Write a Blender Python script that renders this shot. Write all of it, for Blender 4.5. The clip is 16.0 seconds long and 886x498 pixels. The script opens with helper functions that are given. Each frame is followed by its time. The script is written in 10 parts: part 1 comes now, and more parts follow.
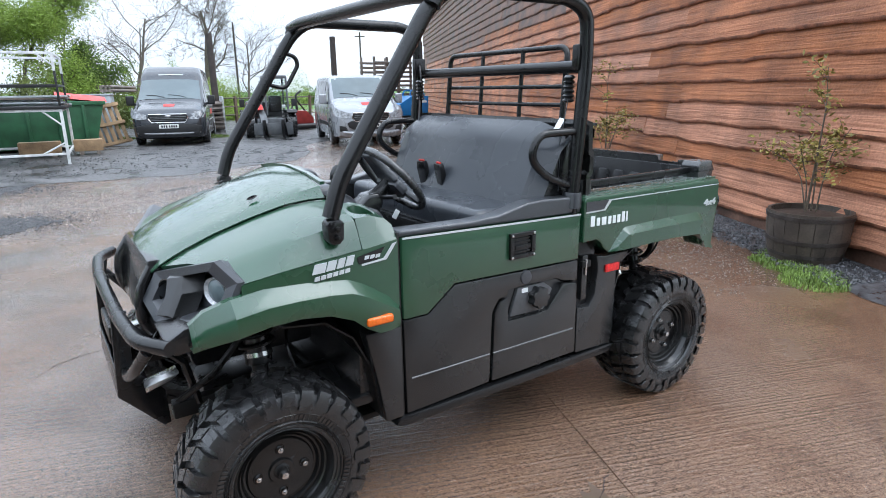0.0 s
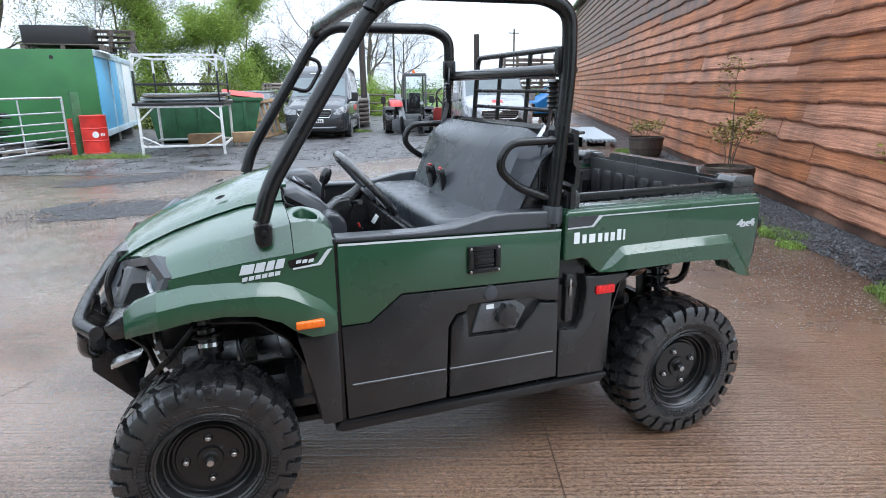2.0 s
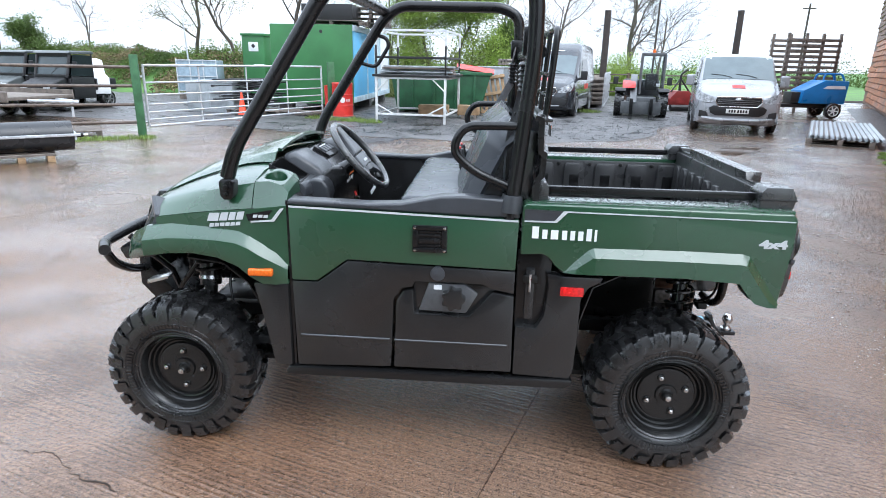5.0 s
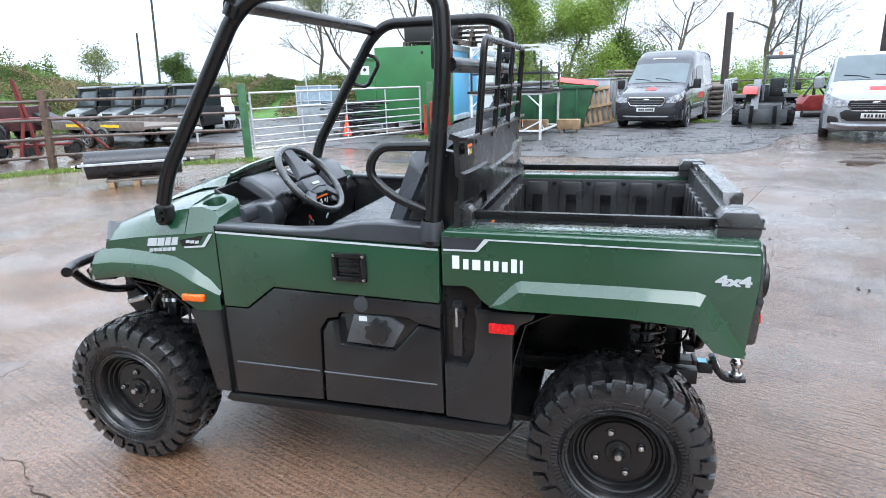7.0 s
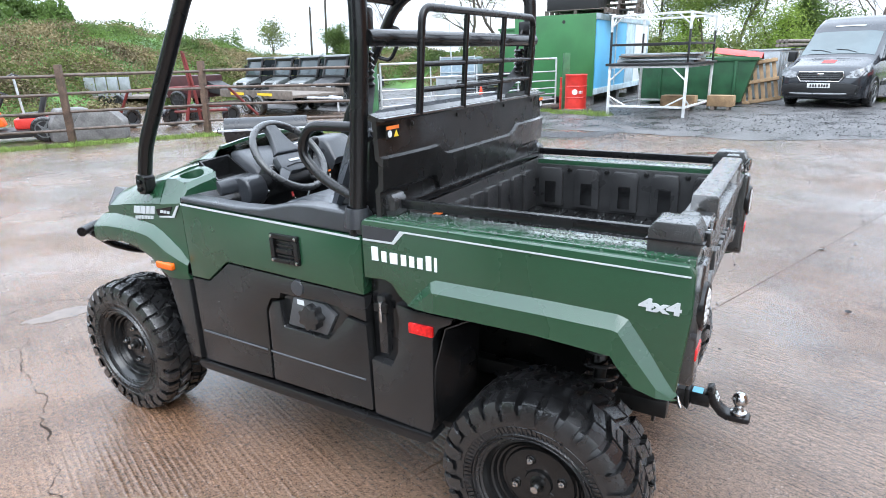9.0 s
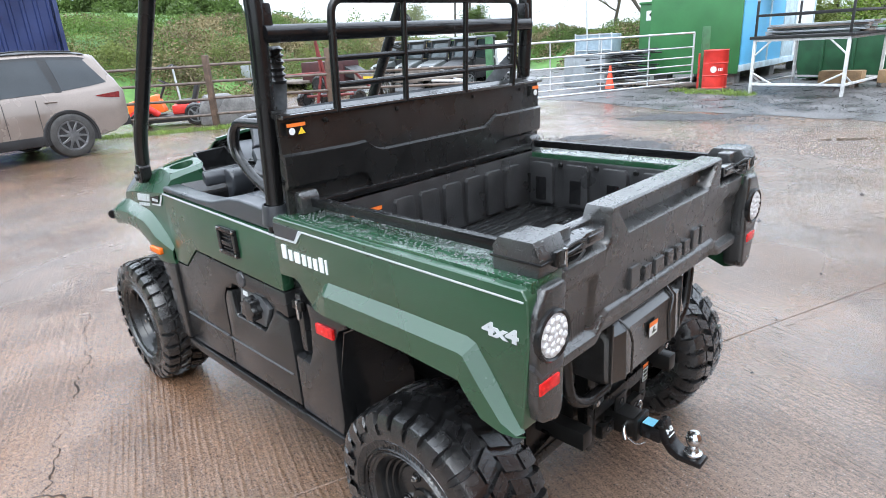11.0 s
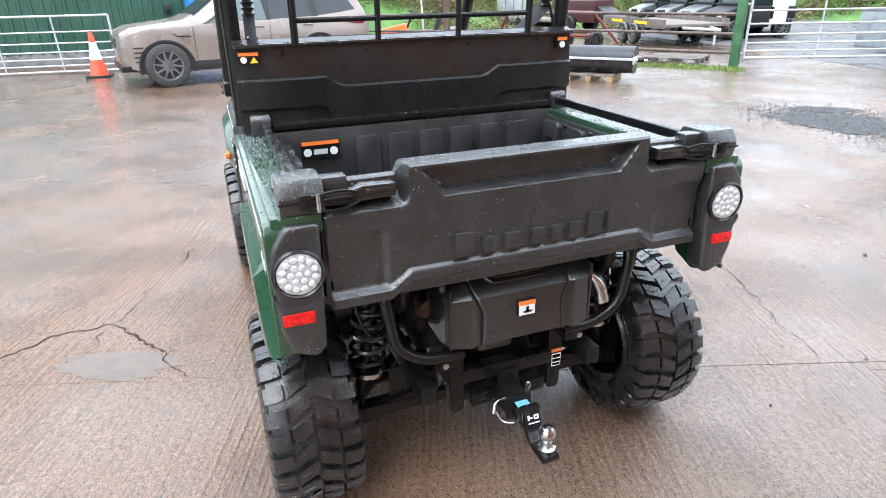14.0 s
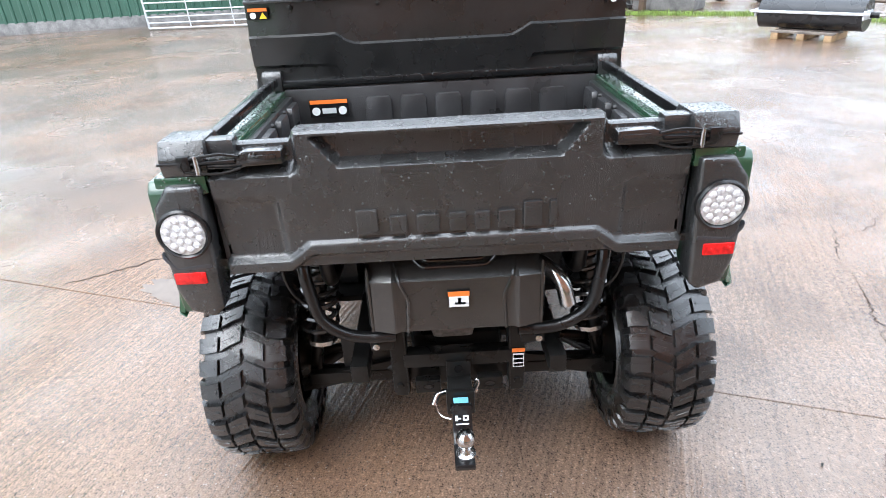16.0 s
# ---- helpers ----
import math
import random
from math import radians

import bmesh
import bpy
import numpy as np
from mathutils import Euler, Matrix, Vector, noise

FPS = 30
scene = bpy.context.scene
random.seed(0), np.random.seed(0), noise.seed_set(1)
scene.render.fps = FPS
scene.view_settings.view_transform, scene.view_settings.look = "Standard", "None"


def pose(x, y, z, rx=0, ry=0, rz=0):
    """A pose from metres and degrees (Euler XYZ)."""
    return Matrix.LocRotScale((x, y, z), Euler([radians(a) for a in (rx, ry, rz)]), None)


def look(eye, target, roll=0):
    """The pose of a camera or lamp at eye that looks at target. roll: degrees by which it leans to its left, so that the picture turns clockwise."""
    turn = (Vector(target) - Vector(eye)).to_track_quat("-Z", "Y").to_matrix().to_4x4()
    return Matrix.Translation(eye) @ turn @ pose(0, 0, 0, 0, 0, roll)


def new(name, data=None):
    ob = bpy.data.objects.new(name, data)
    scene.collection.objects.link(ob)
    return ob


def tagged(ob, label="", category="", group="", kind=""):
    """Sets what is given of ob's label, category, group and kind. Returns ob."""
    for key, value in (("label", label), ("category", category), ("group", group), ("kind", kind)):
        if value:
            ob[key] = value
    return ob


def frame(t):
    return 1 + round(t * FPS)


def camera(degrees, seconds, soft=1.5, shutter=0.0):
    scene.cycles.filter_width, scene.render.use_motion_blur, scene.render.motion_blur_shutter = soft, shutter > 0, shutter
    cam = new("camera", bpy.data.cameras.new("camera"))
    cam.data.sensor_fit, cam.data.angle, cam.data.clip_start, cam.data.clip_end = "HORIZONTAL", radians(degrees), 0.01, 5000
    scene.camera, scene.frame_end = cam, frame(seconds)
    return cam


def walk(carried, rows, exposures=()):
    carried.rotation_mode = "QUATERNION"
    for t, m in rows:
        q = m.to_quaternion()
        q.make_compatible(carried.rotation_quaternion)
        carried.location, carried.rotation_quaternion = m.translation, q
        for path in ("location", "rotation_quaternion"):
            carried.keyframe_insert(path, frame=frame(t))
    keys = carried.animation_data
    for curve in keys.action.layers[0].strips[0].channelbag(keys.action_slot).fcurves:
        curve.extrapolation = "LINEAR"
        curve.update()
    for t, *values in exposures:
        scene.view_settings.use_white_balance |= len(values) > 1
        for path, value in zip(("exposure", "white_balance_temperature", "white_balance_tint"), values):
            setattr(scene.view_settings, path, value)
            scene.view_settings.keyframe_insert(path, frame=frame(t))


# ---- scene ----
cam = camera(73.1, 16.0, soft=0.9)
PATH = [
    (0, (-0.522, -2.429, 1.532), (0.562, -0.83, 1.014), -0.7),
    (0.5, (-0.343, -2.532, 1.562), (0.617, -0.866, 1.012), 0.2),
    (1, (-0.184, -2.603, 1.559), (0.7, -0.893, 1.016), -0.4),
    (1.5, (-0.003, -2.625, 1.554), (0.799, -0.866, 1.042), 1.5),
    (2, (0.161, -2.696, 1.557), (0.809, -0.878, 1.034), -0.7),
    (2.5, (0.353, -2.84, 1.554), (0.822, -0.973, 1.014), -0.2),
    (3, (0.532, -2.893, 1.537), (0.948, -1.017, 0.981), -1.7),
    (3.5, (0.717, -2.881, 1.541), (1.078, -0.997, 0.975), -0.9),
    (4, (0.892, -2.905, 1.543), (1.073, -0.996, 0.975), -1.0),
    (4.2, (0.956, -2.919, 1.549), (1.058, -1.013, 0.952), -0.7),
    (6.3, (1.73, -2.753, 1.576), (1.307, -0.885, 1.0), -1.6),
    (6.5, (1.794, -2.725, 1.574), (1.329, -0.868, 0.994), -3.0),
    (7, (1.942, -2.584, 1.565), (1.411, -0.733, 1.023), -1.6),
    (7.5, (2.071, -2.453, 1.575), (1.453, -0.627, 1.044), -2.5),
    (8, (2.273, -2.376, 1.567), (1.472, -0.639, 0.983), -2.7),
    (8.5, (2.433, -2.311, 1.569), (1.55, -0.625, 0.956), -3.5),
    (9, (2.555, -2.13, 1.557), (1.578, -0.496, 0.943), -1.6),
    (9.2, (2.593, -2.069, 1.568), (1.587, -0.446, 0.972), -1.8),
    (11.3, (3.166, -1.532, 1.561), (1.759, -0.275, 0.899), -3.7),
    (11.5, (3.234, -1.486, 1.562), (1.782, -0.281, 0.898), -3.7),
    (12, (3.428, -1.387, 1.557), (1.892, -0.294, 0.889), -2.9),
    (12.5, (3.515, -1.25, 1.541), (1.923, -0.247, 0.863), -2.7),
    (13, (3.55, -1.078, 1.543), (1.916, -0.16, 0.844), -1.5),
    (13.5, (3.591, -0.941, 1.534), (1.923, -0.15, 0.763), -2.8),
    (14, (3.683, -0.747, 1.537), (1.963, -0.105, 0.745), -1.2),
    (14.5, (3.682, -0.582, 1.512), (1.939, -0.117, 0.648), -3.7),
    (15, (3.617, -0.397, 1.509), (1.86, -0.003, 0.637), -1.3),
    (15.5, (3.607, -0.242, 1.503), (1.823, -0.025, 0.627), -3.4),
    (16, (3.676, -0.034, 1.509), (1.888, -0.025, 0.612), -3.1),
]
walk(cam, [(t, look(eye, target, roll)) for t, eye, target, roll in PATH],
     exposures=[(0, 0.59, 5800, 8), (2.5, 0.66, 5800, 8), (3.5, 0.77, 5800, 8), (6.5, 0.83, 5780, 8), (9, 1.05, 5850, 8), (12.5, 1.04, 5950, 8), (14, 1.28, 5950, 8), (16, 1.52, 5950, 8)])

# ---- light ----
world = bpy.data.worlds.new("overcast_sky")
scene.world = world
world.use_nodes = True
wn, wl = world.node_tree.nodes, world.node_tree.links
sky = wn.new("ShaderNodeTexSky")
sky.sky_type, sky.sun_disc = "NISHITA", False
SUN_EL, SUN_AZ = 54.0, 128.0
sky.sun_elevation, sky.sun_rotation = radians(SUN_EL), radians(SUN_AZ)
sky.air_density, sky.dust_density, sky.ozone_density = 1.0, 4.0, 1.0
gain = wn.new("ShaderNodeMix")
gain.data_type, gain.blend_type = "RGBA", "MULTIPLY"
gain.inputs["Factor"].default_value = 1.0
gain.inputs["B"].default_value = (0.09, 0.09, 0.09, 1)
wl.new(sky.outputs[0], gain.inputs["A"])
cloud = wn.new("ShaderNodeTexNoise")
cloud.inputs["Scale"].default_value, cloud.inputs["Detail"].default_value = 2.6, 6.0
wco = wn.new("ShaderNodeTexCoord")
wl.new(wco.outputs["Generated"], cloud.inputs["Vector"])
wramp = wn.new("ShaderNodeValToRGB")
wramp.color_ramp.elements[0].position, wramp.color_ramp.elements[0].color = 0.3, (0.77, 0.84, 0.93, 1)
wramp.color_ramp.elements[1].position, wramp.color_ramp.elements[1].color = 0.68, (0.99, 1.0, 1.02, 1)
wl.new(cloud.outputs[0], wramp.inputs[0])
veil = wn.new("ShaderNodeMix")
veil.data_type = "RGBA"
veil.inputs["Factor"].default_value = 0.9
wl.new(gain.outputs["Result"], veil.inputs["A"])
wl.new(wramp.outputs[0], veil.inputs["B"])
# an overcast dome: brighter towards the zenith
sep = wn.new("ShaderNodeSeparateXYZ")
wl.new(wco.outputs["Generated"], sep.inputs[0])
dome = wn.new("ShaderNodeMapRange")
for key, val in zip(("From Min", "From Max", "To Min", "To Max"), (0.0, 1.0, 0.84, 2.3)):
    dome.inputs[key].default_value = val
wl.new(sep.outputs["Z"], dome.inputs["Value"])
wl.new(veil.outputs["Result"], wn["Background"].inputs[0])
wl.new(dome.outputs[0], wn["Background"].inputs[1])
sun = new("sun", bpy.data.lights.new("sun", "SUN"))
sun.data.energy, sun.data.angle, sun.data.color = 0.95, radians(40), (1.0, 0.97, 0.93)
sun.matrix_world = pose(0, 0, 20, 90 - SUN_EL, 0, 180 - SUN_AZ)


# ---- materials ----
def shade(name, col, rough=0.5, metal=0.0, vary=0.15, scale=6.0, bump=0.0, bscale=60.0, spec=0.5, coat=0.0, col2=None, rvary=0.1, island=0.0, bdist=0.004):
    """A procedural surface: colour varied at two scales, roughness varied, fine relief."""
    m = bpy.data.materials.new(name)
    m.use_nodes = True
    n, l = m.node_tree.nodes, m.node_tree.links
    b = n["Principled BSDF"]
    b.inputs["Metallic"].default_value = metal
    b.inputs["Specular IOR Level"].default_value = spec
    b.inputs["Coat Weight"].default_value = coat
    b.inputs["Coat Roughness"].default_value = 0.08
    geo = n.new("ShaderNodeNewGeometry")
    big = n.new("ShaderNodeTexNoise")
    big.inputs["Scale"].default_value, big.inputs["Detail"].default_value = scale, 5.0
    fine = n.new("ShaderNodeTexNoise")
    fine.inputs["Scale"].default_value, fine.inputs["Detail"].default_value = bscale, 3.0
    for t in (big, fine):
        l.new(geo.outputs["Position"], t.inputs["Vector"])
    ramp = n.new("ShaderNodeValToRGB")
    c2 = col2 or tuple(c * (1 - vary) for c in col)
    c1 = col if col2 else tuple(min(1, c * (1 + vary)) for c in col)
    ramp.color_ramp.elements[0].position, ramp.color_ramp.elements[0].color = 0.35, (*c2, 1)
    ramp.color_ramp.elements[1].position, ramp.color_ramp.elements[1].color = 0.65, (*c1, 1)
    l.new(big.outputs[0], ramp.inputs[0])
    out = ramp.outputs[0]
    mixf = n.new("ShaderNodeMix")
    mixf.data_type, mixf.blend_type = "RGBA", "OVERLAY"
    mixf.inputs["Factor"].default_value = min(0.6, vary * 1.5)
    l.new(out, mixf.inputs["A"])
    l.new(fine.outputs[0], mixf.inputs["B"])
    out = mixf.outputs["Result"]
    if island:
        hsv = n.new("ShaderNodeHueSaturation")
        mr = n.new("ShaderNodeMapRange")
        mr.inputs["To Min"].default_value, mr.inputs["To Max"].default_value = 1 - island, 1 + island
        l.new(geo.outputs["Random Per Island"], mr.inputs["Value"])
        l.new(mr.outputs[0], hsv.inputs["Value"])
        l.new(out, hsv.inputs["Color"])
        out = hsv.outputs[0]
    l.new(out, b.inputs["Base Color"])
    rr = n.new("ShaderNodeMapRange")
    rr.inputs["From Min"].default_value, rr.inputs["From Max"].default_value = 0.3, 0.7
    rr.inputs["To Min"].default_value, rr.inputs["To Max"].default_value = max(0.02, rough - rvary), min(1, rough + rvary)
    l.new(big.outputs[0], rr.inputs["Value"])
    l.new(rr.outputs[0], b.inputs["Roughness"])
    if bump:
        bp = n.new("ShaderNodeBump")
        bp.inputs["Strength"].default_value, bp.inputs["Distance"].default_value = bump, bdist
        l.new(fine.outputs[0], bp.inputs["Height"])
        l.new(bp.outputs[0], b.inputs["Normal"])
    return m


def droplets(m, amount=0.35, scale=120.0, streaks=False):
    """Rain drops beading on a surface, as fine relief; streaks: runs of water down its upright faces."""
    n, l = m.node_tree.nodes, m.node_tree.links
    b = n["Principled BSDF"]
    v = n.new("ShaderNodeTexVoronoi")
    v.inputs["Scale"].default_value = scale
    geo = n.new("ShaderNodeNewGeometry")
    l.new(geo.outputs["Position"], v.inputs["Vector"])
    r = n.new("ShaderNodeMapRange")
    r.inputs["From Min"].default_value, r.inputs["From Max"].default_value = 0.12, 0.32
    r.inputs["To Min"].default_value, r.inputs["To Max"].default_value = 1.0, 0.0
    l.new(v.outputs["Distance"], r.inputs["Value"])
    patch = n.new("ShaderNodeTexNoise")
    patch.inputs["Scale"].default_value = 14.0
    l.new(geo.outputs["Position"], patch.inputs["Vector"])
    pr = n.new("ShaderNodeMapRange")
    pr.inputs["From Min"].default_value, pr.inputs["From Max"].default_value = 0.36, 0.52
    l.new(patch.outputs[0], pr.inputs["Value"])
    mu = n.new("ShaderNodeMath")
    mu.operation = "MULTIPLY"
    l.new(r.outputs[0], mu.inputs[0])
    l.new(pr.outputs[0], mu.inputs[1])
    out = mu.outputs[0]
    if streaks:
        mp = n.new("ShaderNodeMapping")
        mp.inputs["Scale"].default_value = (90, 90, 3.5)
        l.new(geo.outputs["Position"], mp.inputs["Vector"])
        run = n.new("ShaderNodeTexNoise")
        run.inputs["Scale"].default_value, run.inputs["Detail"].default_value = 1.0, 3.0
        l.new(mp.outputs[0], run.inputs["Vector"])
        sr = n.new("ShaderNodeMapRange")
        sr.inputs["From Min"].default_value, sr.inputs["From Max"].default_value = 0.56, 0.72
        sr.inputs["To Max"].default_value = 0.5
        l.new(run.outputs[0], sr.inputs["Value"])
        ad = n.new("ShaderNodeMath")
        l.new(out, ad.inputs[0])
        l.new(sr.outputs[0], ad.inputs[1])
        out = ad.outputs[0]
    bp = n.new("ShaderNodeBump")
    bp.inputs["Strength"].default_value, bp.inputs["Distance"].default_value = amount, 0.003
    l.new(out, bp.inputs["Height"])
    if b.inputs["Normal"].is_linked:
        l.new(b.inputs["Normal"].links[0].from_socket, bp.inputs["Normal"])
    l.new(bp.outputs[0], b.inputs["Normal"])
    l.new(bp.outputs[0], b.inputs["Coat Normal"])
    return m


GREEN = droplets(shade("vehicle_green_paint", (0.0165, 0.060, 0.0285), 0.3, vary=0.06, scale=3, spec=0.5, coat=0.9, rvary=0.08), 0.16, 190)
GREEN_TOP = droplets(shade("wet_vehicle_green_ledge", (0.0165, 0.060, 0.0285), 0.22, vary=0.06, scale=3, spec=0.5, coat=0.9, rvary=0.1), 0.6, 85)
BLACK = droplets(shade("black_moulded_plastic", (0.0255, 0.026, 0.0265), 0.27, vary=0.2, scale=8, bump=0.22, bscale=300, rvary=0.1, coat=0.9), 0.42, 200, streaks=True)
MOULD = droplets(shade("black_gloss_moulding", (0.014, 0.0142, 0.0148), 0.22, vary=0.2, scale=5, bump=0.1, bscale=300, spec=0.5, rvary=0.12, coat=0.4), 0.12, 180, streaks=True)
BLACK_SMOOTH = shade("smooth_black_plastic", (0.008, 0.008, 0.0085), 0.22, vary=0.1, scale=5, rvary=0.08)
GREY_PLASTIC = droplets(shade("charcoal_plastic", (0.034, 0.037, 0.043), 0.36, vary=0.15, scale=7, bump=0.2, bscale=380, coat=0.5), 0.3, 200)
TUBE = droplets(shade("black_powder_coat", (0.0075, 0.0075, 0.008), 0.24, vary=0.1, scale=9, spec=0.45, rvary=0.07), 0.28, 150)
BED = droplets(shade("black_bed_plastic", (0.029, 0.029, 0.030), 0.34, vary=0.2, scale=8, bump=0.3, bscale=300, rvary=0.1, coat=0.5), 0.3, 150)
WET_BLACK = droplets(shade("wet_black_plastic", (0.012, 0.012, 0.0125), 0.16, vary=0.2, scale=8, bump=0.15, bscale=200, rvary=0.06, coat=1.0), 0.5, 70)
STEEL_BLACK = shade("black_chassis_steel", (0.007, 0.0068, 0.0065), 0.32, spec=0.35, vary=0.3, scale=12, bump=0.1)
RUBBER = droplets(shade("wet_tyre_rubber", (0.0105, 0.0105, 0.011), 0.26, vary=0.3, scale=14, bump=0.3, bscale=220, rvary=0.14, coat=0.7), 0.35, 150)
RIM = shade("black_wheel_steel", (0.009, 0.009, 0.009), 0.2, vary=0.1)
VINYL = shade("grey_vinyl", (0.042, 0.047, 0.055), 0.27, vary=0.08, scale=5, bump=0.12, bscale=300)
STEEL = shade("bright_steel", (0.6, 0.6, 0.6), 0.22, metal=1.0, vary=0.1)
GALV = shade("galvanised_steel", (0.58, 0.6, 0.62), 0.45, metal=0.55, vary=0.14, scale=9)
WHITE = shade("white_print", (0.72, 0.74, 0.74), 0.5, vary=0.04)
SILVER = shade("silver_print", (0.5, 0.52, 0.53), 0.4, vary=0.04)
ORANGE = shade("amber_lens", (0.75, 0.14, 0.01), 0.2, vary=0.12, scale=90, spec=0.6)
ORANGE_PRINT = shade("orange_print", (0.85, 0.2, 0.03), 0.5, vary=0.05)
YELLOW = shade("yellow_paint", (0.8, 0.55, 0.03), 0.45, vary=0.1)
RED = shade("red_lens", (0.65, 0.012, 0.012), 0.2, vary=0.25, scale=90, spec=0.6)
RED_PAINT = shade("red_paint", (0.5, 0.02, 0.015), 0.4, vary=0.15, scale=5)
WEB = shade("seat_belt_webbing", (0.09, 0.1, 0.11), 0.6, vary=0.15, scale=60)
TAIL = shade("tail_lamp_lens", (0.62, 0.62, 0.63), 0.1, vary=0.1, scale=120, spec=0.8)
SOCKET = shade("tail_lamp_cell", (0.6, 0.6, 0.61), 0.2, metal=0.2, vary=0.3, scale=70)


def glass_dark(name, col=(0.02, 0.025, 0.028), rough=0.06, spec=0.32):
    m = shade(name, col, rough, vary=0.1, scale=2, spec=spec, rvary=0.02)
    return m


GLASS = glass_dark("tinted_glass")
SCREEN = glass_dark("windscreen_glass", (0.105, 0.135, 0.145), 0.04, 0.6)


# ---- mesh helpers ----
def part(name, bm, material, parent=None, label="", smooth=True, m=None, kind="", ang=38):
    """Links a bmesh as one mesh object under a thing or a part."""
    bmesh.ops.recalc_face_normals(bm, faces=bm.faces)
    lim = radians(ang)
    for e in bm.edges:
        e.smooth = len(e.link_faces) == 2 and e.calc_face_angle(0) < lim
    for f in bm.faces:
        f.smooth = smooth
    me = bpy.data.meshes.new(name)
    bm.to_mesh(me)
    bm.free()
    me.materials.append(material)
    ob = new(name, me)
    if parent is not None:
        ob.parent = parent
    if m is not None:
        ob.matrix_basis = m
    return tagged(ob, label, kind=kind)


def again(ob, parent, m=None, name=None, mat=None):
    """Another object on the same mesh."""
    o = new(name or ob.name.split(".")[0], ob.data)
    o.parent = parent
    if m is not None:
        o.matrix_basis = m
    return o


def thing(name, label, category, group="", m=None, kind=""):
    e = new(name)
    e.empty_display_size = 0.2
    if m is not None:
        e.matrix_basis = m
    return tagged(e, label, category, group, kind)


def B():
    return bmesh.new()


def bevel_all(bm, w, seg=2, ang=25):
    es = [e for e in bm.edges if len(e.link_faces) == 2 and e.calc_face_angle(0) > radians(ang)]
    if es and w > 0:
        bmesh.ops.bevel(bm, geom=es, offset=w, segments=seg, affect="EDGES", profile=0.6, clamp_overlap=True)
    return bm


def box(x0, x1, y0, y1, z0, z1, bev=0.0, seg=2, bm=None, m=None):
    t = B()
    v = [t.verts.new((x, y, z)) for x in (x0, x1) for y in (y0, y1) for z in (z0, z1)]
    for f in ((0, 1, 3, 2), (4, 6, 7, 5), (0, 4, 5, 1), (2, 3, 7, 6), (0, 2, 6, 4), (1, 5, 7, 3)):
        t.faces.new([v[i] for i in f])
    bmesh.ops.recalc_face_normals(t, faces=t.faces)
    bevel_all(t, bev, seg)
    return merge(bm, t, m)


def merge(bm, t, m=None):
    if m is not None:
        t.transform(m)
    if bm is None:
        return t
    me = bpy.data.meshes.new("tmp")
    t.to_mesh(me)
    t.free()
    bm.from_mesh(me)
    bpy.data.meshes.remove(me)
    return bm


def prism(pts, a0, a1, axis="y", bev=0.0, seg=2, bm=None, inset=None):
    """A polygon in the plane across an axis, run from a0 to a1 along it."""
    t = B()

    def at(p, a):
        return {"y": (p[0], a, p[1]), "x": (a, p[0], p[1]), "z": (p[0], p[1], a)}[axis]

    lo = [t.verts.new(at(p, a0)) for p in pts]
    hi = [t.verts.new(at(p, a1)) for p in pts]
    t.faces.new(lo)
    t.faces.new(hi[::-1])
    k = len(pts)
    for i in range(k):
        t.faces.new((lo[i], hi[i], hi[(i + 1) % k], lo[(i + 1) % k]))
    bmesh.ops.recalc_face_normals(t, faces=t.faces)
    bevel_all(t, bev, seg)
    return merge(bm, t)


def rounded(points, r=0.08, n=6):
    """A polyline with its corners rounded by arcs of about radius r."""
    P = [Vector(p) for p in points]
    out = [P[0]]
    for a, b, c in zip(P, P[1:], P[2:]):
        u, v = (a - b), (c - b)
        d = min(r, u.length * 0.48, v.length * 0.48)
        s, e = b + u.normalized() * d, b + v.normalized() * d
        for i in range(n + 1):
            t = i / n
            out.append((1 - t) ** 2 * s + 2 * t * (1 - t) * b + t * t * e)
    out.append(P[-1])
    return out


def tube(points, r, r1=None, sides=12, bm=None, round_r=0.0, caps=True, flat=1.0):
    """A tube along a polyline, tapered from r to r1."""
    P = rounded(points, round_r) if round_r else [Vector(p) for p in points]
    t = B()
    r1 = r if r1 is None else r1
    nor = None
    rings = []
    for i, p in enumerate(P):
        tan = (P[min(i + 1, len(P) - 1)] - P[max(i - 1, 0)]).normalized()
        if nor is None:
            nor = tan.orthogonal().normalized()
        nor = (nor - tan * nor.dot(tan)).normalized()
        bi = tan.cross(nor)
        q = r + (r1 - r) * i / max(1, len(P) - 1)
        rings.append([t.verts.new(p + q * (math.cos(a) * nor + flat * math.sin(a) * bi)) for a in (2 * math.pi * k / sides for k in range(sides))])
    for u, v in zip(rings, rings[1:]):
        for k in range(sides):
            t.faces.new((u[k], u[(k + 1) % sides], v[(k + 1) % sides], v[k]))
    if caps:
        t.faces.new(rings[0][::-1])
        t.faces.new(rings[-1])
    return merge(bm, t)


def lathe(prof, axis="y", n=32, bm=None, closed=False, m=None, caps=False):
    """A profile of (radius, along) turned about an axis through the origin."""
    t = B()
    rings = []
    for r, a in prof:
        ring = []
        for k in range(n):
            c, s = r * math.cos(2 * math.pi * k / n), r * math.sin(2 * math.pi * k / n)
            ring.append(t.verts.new({"y": (c, a, s), "z": (c, s, a), "x": (a, c, s)}[axis]))
        rings.append(ring)
    prs = list(zip(rings, rings[1:])) + ([(rings[-1], rings[0])] if closed else [])
    for u, v in prs:
        for k in range(n):
            t.faces.new((u[k], u[(k + 1) % n], v[(k + 1) % n], v[k]))
    if caps:
        for ring, r in ((rings[0], prof[0][0]), (rings[-1], prof[-1][0])):
            if r > 1e-4:
                t.faces.new(ring)
    return merge(bm, t, m)


